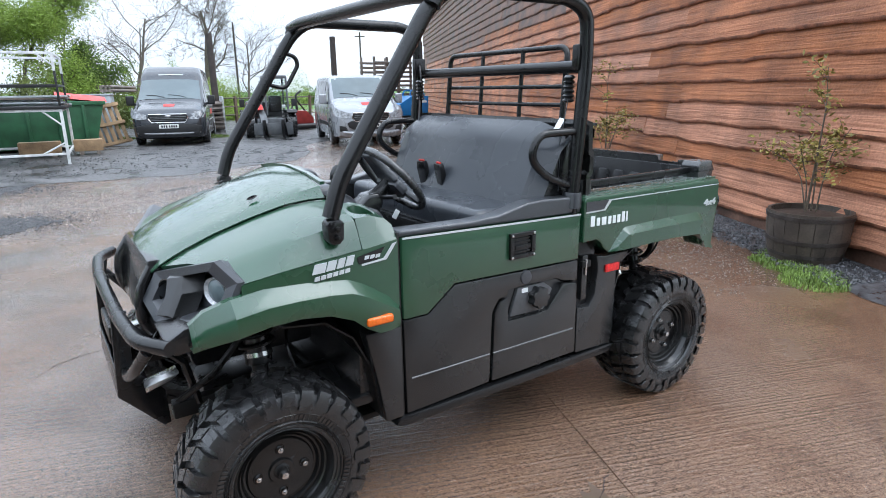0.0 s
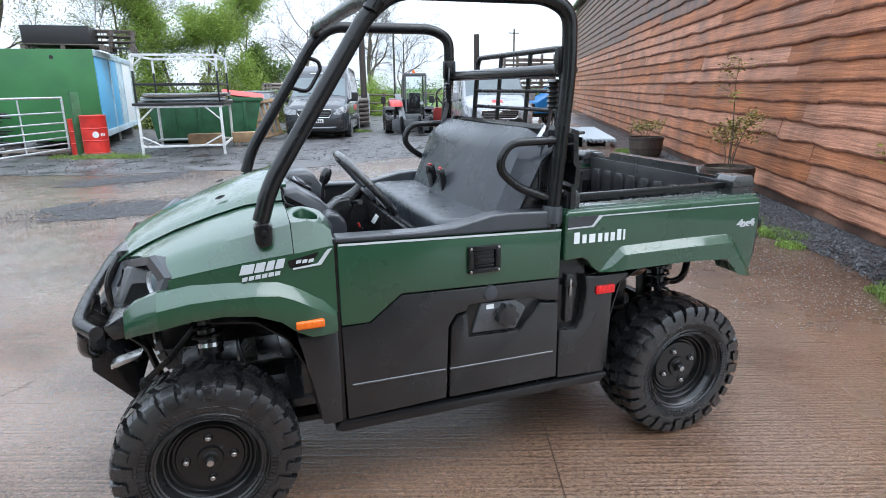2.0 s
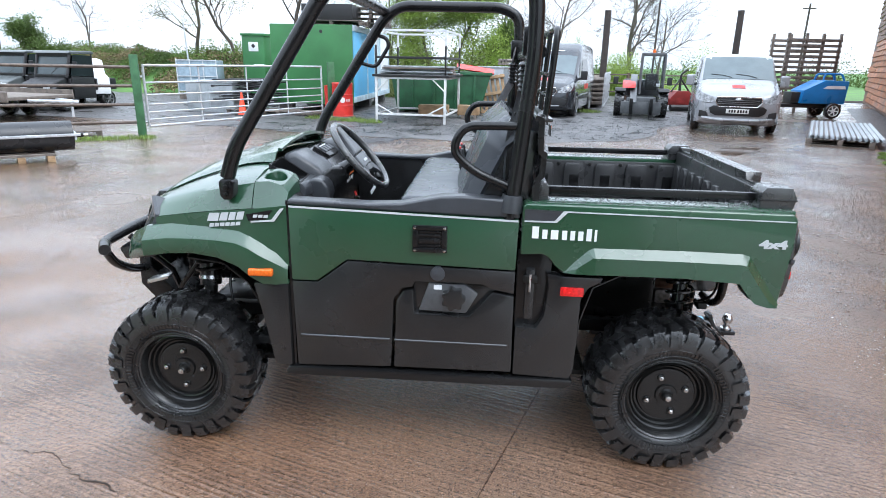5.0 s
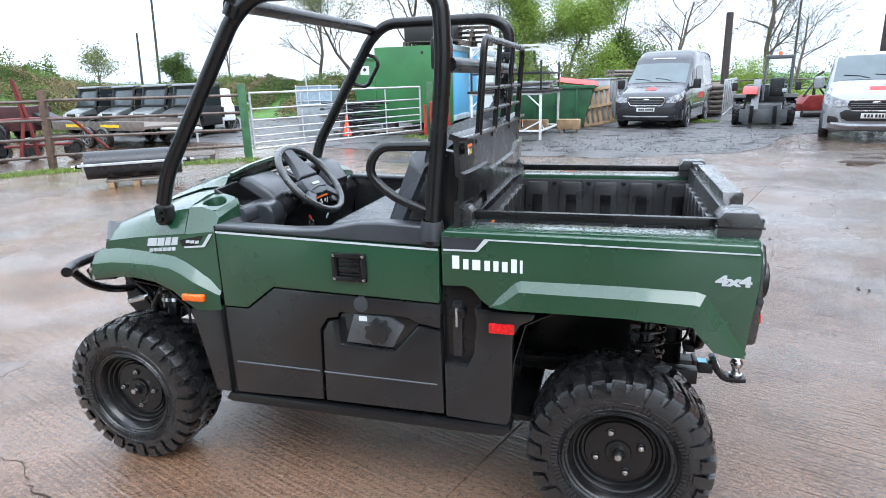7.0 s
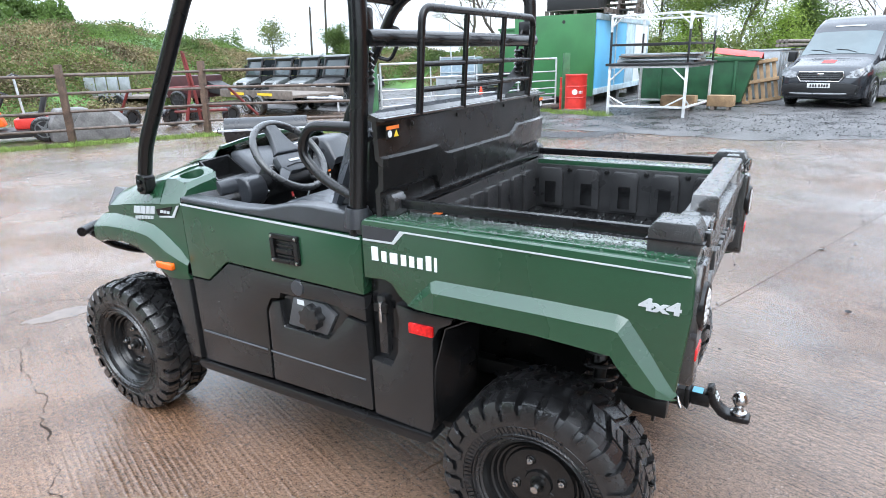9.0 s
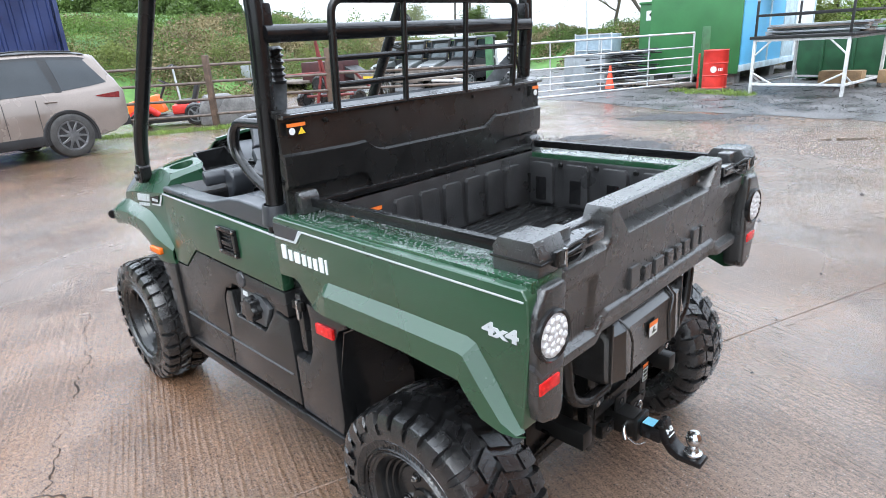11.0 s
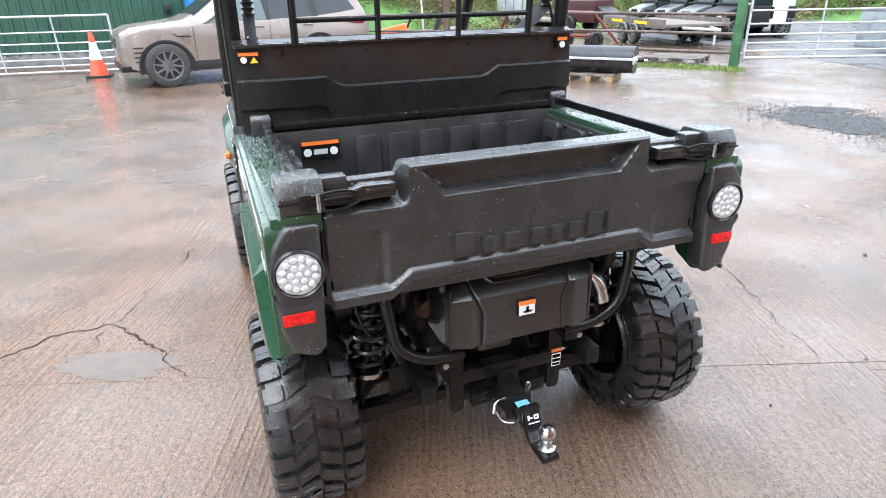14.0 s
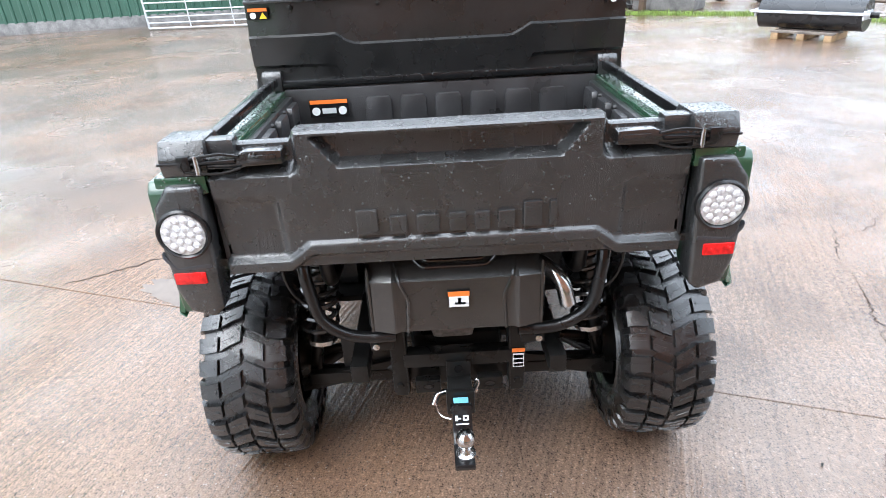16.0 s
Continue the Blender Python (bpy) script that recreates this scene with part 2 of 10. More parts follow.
def loft(sections, bm=None, cap=True, closed=True):
    """A skin over rings of points, all of one length."""
    t = B()
    R = [[t.verts.new(p) for p in s] for s in sections]
    k = len(R[0])
    for u, v in zip(R, R[1:]):
        for i in range(k if closed else k - 1):
            t.faces.new((u[i], u[(i + 1) % k], v[(i + 1) % k], v[i]))
    if cap and closed:
        t.faces.new(R[0][::-1])
        t.faces.new(R[-1])
    return merge(bm, t)


def sheet(rows, thick=0.0, bm=None):
    """An open grid of points, given a thickness along its normals."""
    t = B()
    R = [[t.verts.new(p) for p in s] for s in rows]
    for u, v in zip(R, R[1:]):
        for i in range(len(u) - 1):
            t.faces.new((u[i], u[i + 1], v[i + 1], v[i]))
    bmesh.ops.recalc_face_normals(t, faces=t.faces)
    if thick:
        bmesh.ops.solidify(t, geom=list(t.faces), thickness=thick)
    return merge(bm, t)


def mirrored(bm):
    """The same mesh on the other side of the y = 0 plane, as a new bmesh."""
    t = bm.copy()
    t.transform(Matrix.Diagonal((1, -1, 1, 1)))
    bmesh.ops.reverse_faces(t, faces=t.faces)
    return t


def both(name, bm, material, parent, label="", **k):
    """A part and its mirror image on the other side."""
    o = mirrored(bm)
    return part(name, bm, material, parent, label, **k), part(name, o, material, parent, label, **k)


def lettering(text, size, depth, material, parent, m, name="lettering", bold=0.0):
    c = bpy.data.curves.new("letters", "FONT")
    c.body, c.size, c.extrude, c.align_x, c.offset = text, size, depth, "CENTER", bold
    o = bpy.data.objects.new("letters", c)
    scene.collection.objects.link(o)
    bpy.context.view_layer.update()
    me = bpy.data.meshes.new_from_object(o.evaluated_get(bpy.context.evaluated_depsgraph_get()))
    bpy.data.objects.remove(o)
    me.materials.clear()
    me.materials.append(material)
    ob = new(name, me)
    ob.parent = parent
    ob.matrix_basis = m
    return ob


def lerp(a, b, t):
    return a + (b - a) * t


def table(rows, x):
    """Linear reading of a table of (x, values...)."""
    if x <= rows[0][0]:
        return rows[0][1:]
    for a, b in zip(rows, rows[1:]):
        if x <= b[0]:
            t = (x - a[0]) / (b[0] - a[0])
            return tuple(lerp(p, q, t) for p, q in zip(a[1:], b[1:]))
    return rows[-1][1:]

# ---- ground ----
DV, EV = Vector((0.34, 0.94, 0)).normalized(), Vector((0.94, -0.34, 0)).normalized()   # along the slab joints; along the brushed grooves


def wet_concrete():
    m = bpy.data.materials.new("wet_brushed_concrete")
    m.use_nodes = True
    n, l = m.node_tree.nodes, m.node_tree.links
    b = n["Principled BSDF"]
    geo = n.new("ShaderNodeNewGeometry")
    P = geo.outputs["Position"]

    def noise_(scale, detail=5.0, vec=None):
        t = n.new("ShaderNodeTexNoise")
        t.inputs["Scale"].default_value, t.inputs["Detail"].default_value = scale, detail
        l.new(vec or P, t.inputs["Vector"])
        return t.outputs[0]

    def ramp(src, *stops):
        r = n.new("ShaderNodeValToRGB")
        while len(r.color_ramp.elements) < len(stops):
            r.color_ramp.elements.new(0.5)
        for e, (p, c) in zip(r.color_ramp.elements, stops):
            e.position, e.color = p, (*c, 1) if len(c) == 3 else c
        l.new(src, r.inputs[0])
        return r.outputs[0]

    def span(src, a, b_, c, d):
        r = n.new("ShaderNodeMapRange")
        for k, v in zip(("From Min", "From Max", "To Min", "To Max"), (a, b_, c, d)):
            r.inputs[k].default_value = v
        l.new(src, r.inputs["Value"])
        return r.outputs[0]

    def mix(kind, f, a, b_):
        x = n.new("ShaderNodeMix")
        x.data_type, x.blend_type = "RGBA", kind
        if isinstance(f, float):
            x.inputs["Factor"].default_value = f
        else:
            l.new(f, x.inputs["Factor"])
        l.new(a, x.inputs["A"])
        l.new(b_, x.inputs["B"])
        return x.outputs["Result"]

    def math_(op, a, b_):
        x = n.new("ShaderNodeMath")
        x.operation = op
        for i, v in enumerate((a, b_)):
            if isinstance(v, (int, float)):
                x.inputs[i].default_value = v
            else:
                l.new(v, x.inputs[i])
        return x.outputs[0]

    # red-brown mud film in broad patches over grey cement
    base = ramp(noise_(0.35, 6), (0.36, (0.174, 0.122, 0.091)), (0.52, (0.184, 0.115, 0.075)), (0.66, (0.189, 0.106, 0.060)))
    speck = ramp(math_("ADD", math_("MULTIPLY", noise_(150, 4), 0.6), math_("MULTIPLY", noise_(48, 4), 0.4)), (0.37, (0.08, 0.07, 0.06)), (0.46, (0.44, 0.44, 0.44)), (0.56, (0.56, 0.56, 0.56)), (0.64, (0.95, 0.93, 0.91)))
    col = mix("OVERLAY", 0.75, base, speck)
    stain = ramp(noise_(1.6, 8), (0.40, (0.52, 0.48, 0.45)), (0.5, (0.88, 0.87, 0.86)), (0.62, (1, 1, 1)))
    col = mix("MULTIPLY", 0.55, col, stain)
    # pale aggregate worn bare here and there
    vor = n.new("ShaderNodeTexVoronoi")
    vor.inputs["Scale"].default_value = 120.0
    l.new(P, vor.inputs["Vector"])
    bare = n.new("ShaderNodeSeparateColor")
    l.new(vor.outputs["Color"], bare.inputs[0])
    stone = math_("MULTIPLY", span(bare.outputs[0], 0.965, 0.975, 0.0, 0.7), span(vor.outputs["Distance"], 0.28, 0.42, 1.0, 0.0))
    pale = n.new("ShaderNodeRGB")
    pale.outputs[0].default_value = (0.30, 0.25, 0.21, 1)
    col = mix("MIX", stone, col, pale.outputs[0])
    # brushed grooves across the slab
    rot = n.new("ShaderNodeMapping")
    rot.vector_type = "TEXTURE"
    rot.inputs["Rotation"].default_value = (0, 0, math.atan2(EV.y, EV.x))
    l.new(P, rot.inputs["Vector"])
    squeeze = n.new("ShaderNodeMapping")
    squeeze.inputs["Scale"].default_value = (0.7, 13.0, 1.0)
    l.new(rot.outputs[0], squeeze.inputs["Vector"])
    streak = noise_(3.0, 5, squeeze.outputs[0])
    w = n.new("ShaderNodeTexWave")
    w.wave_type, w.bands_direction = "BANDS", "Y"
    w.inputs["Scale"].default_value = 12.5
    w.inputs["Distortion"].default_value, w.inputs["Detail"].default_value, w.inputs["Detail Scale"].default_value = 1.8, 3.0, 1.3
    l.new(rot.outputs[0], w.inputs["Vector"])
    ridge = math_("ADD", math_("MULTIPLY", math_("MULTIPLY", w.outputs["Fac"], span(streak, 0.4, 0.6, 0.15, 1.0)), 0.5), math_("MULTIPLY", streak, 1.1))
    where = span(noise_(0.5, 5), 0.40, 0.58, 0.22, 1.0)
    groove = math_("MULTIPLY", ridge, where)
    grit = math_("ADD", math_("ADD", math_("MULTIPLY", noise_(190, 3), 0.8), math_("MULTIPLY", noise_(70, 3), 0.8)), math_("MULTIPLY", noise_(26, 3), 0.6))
    # shading of the grooves put into the colour, with random dark spots
    groove_shade = ramp(math_("ADD", groove, math_("MULTIPLY", noise_(75, 3), 0.7)), (0.45, (0.42, 0.38, 0.36)), (0.85, (1, 1, 1)))
    l.new(mix("MULTIPLY", 0.6, col, groove_shade), b.inputs["Base Color"])
    height = math_("ADD", groove, grit)
    height = math_("ADD", height, math_("MULTIPLY", noise_(3.5, 4), 0.35))
    bp = n.new("ShaderNodeBump")
    bp.inputs["Strength"].default_value, bp.inputs["Distance"].default_value = 0.9, 0.0058
    l.new(height, bp.inputs["Height"])
    l.new(bp.outputs[0], b.inputs["Normal"])
    # water film
    wet = noise_(0.6, 5)
    l.new(span(wet, 0.38, 0.60, 0.30, 0.1), b.inputs["Roughness"])
    b.inputs["Specular IOR Level"].default_value = 0.55
    # standing film of water over the lower places
    pool = noise_(0.9, 6)
    film = span(pool, 0.40, 0.60, 0.35, 1.0)
    l.new(film, b.inputs["Coat Weight"])
    b.inputs["Coat Roughness"].default_value = 0.14
    b.inputs["Coat IOR"].default_value = 1.45
    soft = n.new("ShaderNodeBump")
    soft.inputs["Strength"].default_value, soft.inputs["Distance"].default_value = 0.6, 0.0038
    l.new(span(pool, 0.46, 0.64, 0.85, 0.5), soft.inputs["Strength"])
    l.new(height, soft.inputs["Height"])
    l.new(soft.outputs[0], b.inputs["Coat Normal"])
    return m


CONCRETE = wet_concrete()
GRAVEL = shade("wet_dark_gravel", (0.080, 0.077, 0.077), 0.42, vary=0.6, scale=1.5, bump=1.0, bscale=22, rvary=0.26, bdist=0.035)
SOIL = shade("bare_wet_soil", (0.075, 0.055, 0.042), 0.6, vary=0.4, scale=1.5, bump=0.8, bscale=30)
MEADOW = shade("meadow_grass", (0.075, 0.165, 0.03), 0.8, vary=0.3, scale=0.5, bump=0.8, bscale=6)
JOINT = shade("wet_joint_dirt", (0.042, 0.031, 0.025), 0.9, spec=0.15, vary=0.3, scale=20, bump=0.5)
WATER = shade("puddle_water", (0.11, 0.078, 0.056), 0.03, vary=0.15, scale=3, spec=0.55, rvary=0.01, bump=0.12, bscale=14)


def hill(x, y):
    """The land: flat round the yard, a scrubby bank and a rising field to the west."""
    d = -x - 19 - 0.12 * (y - 5)
    h = 0.0
    if d > 0:
        rise = min(1.0, max(0.08, (32 - y) / 10))
        bank = 1.6 + 1.35 * min(1.0, max(0.0, (28 - y) / 10))
        h += bank * (1 - math.exp(-d / 3.0)) + rise * (0.085 * max(0, d - 3) + 0.00025 * max(0, d - 10) ** 2)
    # scrubby bank beyond the gate
    q = min(1.0, max(0.0, (y - 23.6 - 0.35 * max(0, -x - 14)) / 3.2)) * min(1.0, max(0.0, (-x - 3) / 3))
    h = max(h, 1.45 * q * q * (3 - 2 * q))
    return min(h, 16.0)


gx = [-400, -250, -160, -110, -80, -62, -50, -42, -36, -31, -27, -24, -22, -20.5, -19, -17.5, -16, -13, -10, -8, -6, -4, -2, 0, 15, 35, 70, 150, 300, 500]
gy = [-400, -200, -100, -60, -40, -28, -20, -14, -8, -3, 2, 7, 12, 17, 22, 24, 25, 26, 27, 28.5, 30, 32, 38, 46, 58, 75, 100, 150, 260, 500]
rows = [[(x, y, hill(x, y) - 0.05 + (0.25 * noise.noise((x * 0.2, y * 0.2, 0)) if x < -20 else 0)) for y in gy] for x in gx]
tagged(part("ground", sheet(rows), MEADOW, None), "green meadow and rising field round the yard", "ground", kind="structure")

# the yard: cast slabs with open joints between them
yard = tagged(part("pavement", box(-20.4, 30, -16, 34, -0.045, -0.022), JOINT, None, smooth=False), "wet brushed concrete yard with cracked slabs", "concrete yard", kind="structure")
O = Vector((1.52, -0.29, 0))
BARN_A, BARN_D = Vector((5.45, 0, 0)), Vector((0.5, 1, 0)).normalized()
BARN_N = Vector((-BARN_D.y, BARN_D.x, 0))
SW, SL = 5.82, 14.0
for i in range(-4, 5):
    for j in range(-2, 4):
        c = O + EV * (SW * (i + 0.5)) + DV * (SL * (j + 0.03))
        if c.x < -18 or c.x > 24 or c.y < -17 or c.y > 40 or (c - BARN_A).dot(BARN_N) < -2.5:
            continue
        g = 0.0014
        t = B()
        pts = [c + EV * (a * (SW / 2 - g)) + DV * (b_ * (SL / 2 - g)) for a, b_ in ((-1, -1), (1, -1), (1, 1), (-1, 1))]
        prism([(p.x, p.y) for p in pts], -0.022, 0.0, "z", 0.003, 1, t)
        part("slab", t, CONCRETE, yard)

# plain dark wall, unseen, added to the south to darken reflections in the vehicle
UNSEEN_WALL = shade("dark_tarred_boards", (0.028, 0.025, 0.022), 0.7, vary=0.3, scale=3, bump=0.4, bscale=30)
tagged(part("wall_south", box(-3.0, 3.2, -8.2, -8.0, 0.0, 4.0), UNSEEN_WALL, None, smooth=False), "unseen plain dark wall added to darken reflections", "wall", kind="structure")

# gravel hard-standing beyond the slabs, lapping over their broken edge
random.seed(5)
edge = [(-17.0, 13.4), (-9, 12.6), (-4.2, 11.2), (-2.2, 10.3), (-0.6, 10.15), (0.6, 9.95), (1.9, 9.75), (3.2, 10.3), (4.4, 10.8), (5.3, 12.0), (5.9, 14.0), (9.5, 17.5), (11.0, 22)]
t = B()
line = []
for (ax, ay), (bx, by) in zip(edge, edge[1:]):
    for k in range(10):
        q = k / 10
        x, y = lerp(ax, bx, q), lerp(ay, by, q)
        line.append((x, y + 0.16 * noise.noise((x * 1.3, y * 1.3, 3)) + 0.05 * noise.noise((x * 6, y * 6, 1))))
rows = []
for u in range(14):
    s = (u / 13) ** 1.6
    rows.append([(x, lerp(y, 34, s), 0.004 + min(0.03, 0.12 * s) + 0.012 * noise.noise((x * 1.1, lerp(y, 34, s) * 1.1, 0)) * (u > 0)) for x, y in line])
tagged(part("gravel_yard", sheet(rows, bm=t), GRAVEL, None), "dark wet gravel hard-standing", "gravel", kind="structure")


def blob(cx, cy, rx, ry, z, mat, name, seed, label, cat, rot=0.0, n=40):
    t = B()
    c = t.verts.new((cx, cy, z))
    ring = []
    for k in range(n):
        a = 2 * math.pi * k / n
        r = 1 + 0.38 * noise.noise((2 * math.cos(a) + seed, 2 * math.sin(a), seed)) + 0.2 * noise.noise((5 * math.cos(a), 5 * math.sin(a), seed + 9)) + 0.12 * noise.noise((14 * math.cos(a), 14 * math.sin(a), seed))
        x, y = rx * r * math.cos(a), ry * r * math.sin(a)
        ring.append(t.verts.new((cx + x * math.cos(rot) - y * math.sin(rot), cy + x * math.sin(rot) + y * math.cos(rot), z)))
    for k in range(n):
        t.faces.new((c, ring[k], ring[(k + 1) % n]))
    return tagged(part(name, t, mat, None), label, cat, kind="structure")


PATCH = shade("crumbled_tarmac", (0.03, 0.03, 0.031), 0.55, vary=0.6, scale=16, bump=1.0, bscale=45, rvary=0.2, bdist=0.02)
blob(-1.25, 6.25, 0.82, 0.5, 0.0045, PATCH, "tarmac_patch", 1.0, "dark crumbled tarmac patch in the concrete", "patch", 0.35, 90)
blob(-2.0, 6.75, 0.42, 0.22, 0.0042, PATCH, "tarmac_patch", 5.2, "small dark crumbled tarmac patch in the concrete", "patch", 0.9, 60)
blob(-1.55, 9.45, 1.1, 0.4, 0.0045, PATCH, "tarmac_patch", 2.7, "dark crumbled tarmac patch in the concrete", "patch", 0.5, 90)
blob(6.3, 9.6, 0.8, 0.35, 0.003, WATER, "puddle", 8.4, "shallow puddle lying on the concrete", "puddle", 0.9)
blob(1.0, -1.34, 0.31, 0.105, 0.0015, WATER, "puddle", 3.3, "shallow puddle lying along a crack in the concrete", "puddle", 1.15, 70)
blob(-1.48, -0.30, 0.20, 0.095, 0.0015, WATER, "puddle", 11.7, "shallow puddle by the crack in the concrete", "puddle", 1.2, 70)
blob(1.3, 8.0, 0.32, 0.1, 0.003, WATER, "puddle", 6.1, "shallow puddle lying on the concrete", "puddle", 0.6)


def crack(points, w, seed):
    """A jagged open crack: a thin dark strip of uneven width."""
    rnd = random.Random(seed)
    pts = []
    for a, b_ in zip(points, points[1:]):
        a, b_ = Vector((*a, 0)), Vector((*b_, 0))
        k = max(3, int((b_ - a).length / 0.022))
        side = Vector((-(b_ - a).y, (b_ - a).x, 0)).normalized()
        drift = 0.0
        for i in range(k):
            drift = drift * 0.72 + rnd.uniform(-0.02, 0.02)
            pts.append(a.lerp(b_, i / k) + side * drift * min(1, 4 * min(i, k - i) / k))
    pts.append(Vector((*points[-1], 0)))
    rows = []
    for i, p in enumerate(pts):
        d = (pts[min(i + 1, len(pts) - 1)] - pts[max(i - 1, 0)]).normalized()
        q = Vector((-d.y, d.x, 0)) * w * 0.62 * rnd.uniform(0.15, 1.15) * max(0.26, min(1.3, 0.62 + 1.3 * noise.noise((p.x * 3.1, p.y * 3.1, seed)))) * (0.25 if i in (0, len(pts) - 1) else 1)
        rows.append([(*(p + q).xy, 0.0016), (*(p - q).xy, 0.0016)])
    return sheet(rows)


for k, (pts, w) in enumerate([
    ([(0.84, -2.06), (0.74, -1.87), (0.66, -1.73), (0.59, -1.57), (0.59, -1.40), (0.78, -1.27), (0.93, -1.17), (1.09, -1.12), (1.23, -1.05)], 0.012), ([(1.23, -1.05), (1.31, -0.86), (1.39, -0.67)], 0.004), ([(0.60, -1.39), (0.46, -1.33), (0.19, -1.23), (0.05, -1.19), (-0.16, -1.06), (-0.49, -0.90), (-0.73, -0.86), (-1.07, -0.75), (-1.32, -0.58)], 0.009),
    ([(0.11, -1.25), (0.21, -1.55), (0.42, -1.77), (0.43, -2.28), (0.58, -2.56), (0.9, -3.4)], 0.006), ([(0.60, -1.40), (0.76, -1.45), (0.87, -1.50)], 0.008), ([(-2.6, -2.4), (-2.33, -1.84), (-2.07, -1.28), (-1.93, -0.86), (-1.79, -0.17), (-1.57, -0.04)], 0.007), ([(-2.03, -0.42), (-1.79, -0.17)], 0.006),
    ([(-5.24, -1.76), (-5.32, -1.31), (-4.96, -0.75), (-4.6, -0.08)], 0.008), ([(-5.32, -1.31), (-7.28, -0.89)], 0.006), ([(-0.9, 2.9), (-0.29, 2.65), (0.33, 2.44), (0.58, 2.24), (0.97, 2.02), (1.37, 1.9), (1.73, 1.75), (2.15, 1.61), (2.36, 1.30)], 0.006), ([(2.31, 1.72), (2.52, 2.28), (3.1, 3.0)], 0.004), ([(-3.89, 4.22), (-3.17, 4.11)], 0.006),
    ([(-5.61, -1.96), (-4.78, -0.45), (-4.1, 1.6), (-3.5, 2.7)], 0.008), 
    ([(-3.54, 4.25), (-2.1, 6.36)], 0.008), ([(-1.6, -0.11), (-1.37, 0.43), (-0.6, 1.5), (0.86, 2.06)], 0.005), ([(2.44, 2.07), (4.2, 3.0), (5.2, 4.6)], 0.003),
    ([(-5.6, 2.0), (-4.5, 2.2), (-3.5, 2.7), (-2.2, 2.4)], 0.005), ([(-7.2, 0.5), (-6.0, 1.0), (-5.6, 2.0)], 0.005), ([(-0.2, 3.4), (0.5, 4.5), (0.9, 6.1)], 0.005), ([(0.86, 2.06), (0.2, 3.1), (-0.2, 3.4)], 0.004)]):
    tagged(part("crack", crack(pts, w, k), JOINT, None), "jagged crack in the wet concrete", "crack", kind="structure")

# strip of chippings and grass at the foot of the barn
ST = shade("wet_slate_chippings", (0.055, 0.055, 0.058), 0.4, vary=0.5, scale=14, bump=1.0, bscale=70, rvary=0.2)
rows = []
for k in range(160):
    s = -1.9 + 29.9 * k / 159
    p = BARN_A + BARN_D * s
    w = 0.6 + 0.38 * min(1, max(0, (s - 0.9) / 1.3)) + 0.08 * noise.noise((s * 0.9, 0, 2)) + 0.05 * noise.noise((s * 4, 0, 2))
    rows.append([(*(p + BARN_N * (0.02 + w * f)).xy, z) for f, z in ((0, 0.03), (0.5, 0.028), (0.9, 0.018), (1.0, 0.003))])
tagged(part("chipping_strip", sheet(rows), ST, None), "wet dark slate chippings along the barn", "gravel", kind="structure")


def stones(name, label, n, size, mat, seed, place, cat):
    """Small angular stones lying about, each an eight-sided lump."""
    rg = np.random.default_rng(seed)
    C = place(rg, n)
    n = len(C)
    d = np.array([(1, 0, 0), (-1, 0, 0), (0, 1, 0), (0, -1, 0), (0, 0, 0.7), (0, 0, -0.5)])
    V = C[:, None, :] + d[None] * (size * rg.uniform(0.4, 1.3, n))[:, None, None] * rg.uniform(0.6, 1.3, (n, 6, 1)) + rg.normal(0, size * 0.15, (n, 6, 3))
    F = [tuple(6 * k + i for i in f) for k in range(n) for f in ((0, 2, 4), (2, 1, 4), (1, 3, 4), (3, 0, 4), (2, 0, 5), (1, 2, 5), (3, 1, 5), (0, 3, 5))]
    me = bpy.data.meshes.new(name)
    me.from_pydata(V.reshape(-1, 3).tolist(), [], F)
    me.materials.append(mat)
    return tagged(new(name, me), label, cat, kind="stuff")


def beside_barn(lo, hi, s0, s1, z):
    def place(rg, n):
        s = rg.uniform(s0, s1, n)
        o = lo + (hi - lo) * rg.beta(1.2, 1.6, n)
        o = o * (1 + 0.04 * np.maximum(0, s))
        return np.stack([BARN_A.x + BARN_D.x * s + BARN_N.x * o, BARN_A.y + BARN_D.y * s + BARN_N.y * o, np.full(n, z)], 1)
    return place


STONE_DARK = shade("wet_slate_chips", (0.06, 0.06, 0.064), 0.35, vary=0.4, scale=9, island=0.6)
STONE_PALE = shade("pale_grit", (0.22, 0.18, 0.155), 0.5, vary=0.3, scale=9, island=0.4)
stones("slate_chippings", "loose wet slate chippings along the barn", 9000, 0.016, STONE_DARK, 1, beside_barn(0.05, 0.74, -0.9, 9.0, 0.03), "gravel")
stones("scattered_grit", "pale grit scattered over the concrete by the barn", 7000, 0.0065, STONE_PALE, 2, beside_barn(0.72, 2.1, -0.9, 7.0, 0.003), "grit")



def strewn(cx, cy, sx, sy, z):
    def place(rg, n):
        return np.stack([rg.normal(cx, sx, n), rg.normal(cy, sy, n), np.full(n, z)], 1)
    return place


def over_gravel(rg, n):
    x, y = rg.uniform(-4.0, 9.5, n), 10.6 + 8.5 * rg.beta(1.0, 1.8, n)
    return np.stack([x, y, np.full(n, 0.03)], 1)[y > 10.4 + 0.55 * np.maximum(0, x - 4.5)]


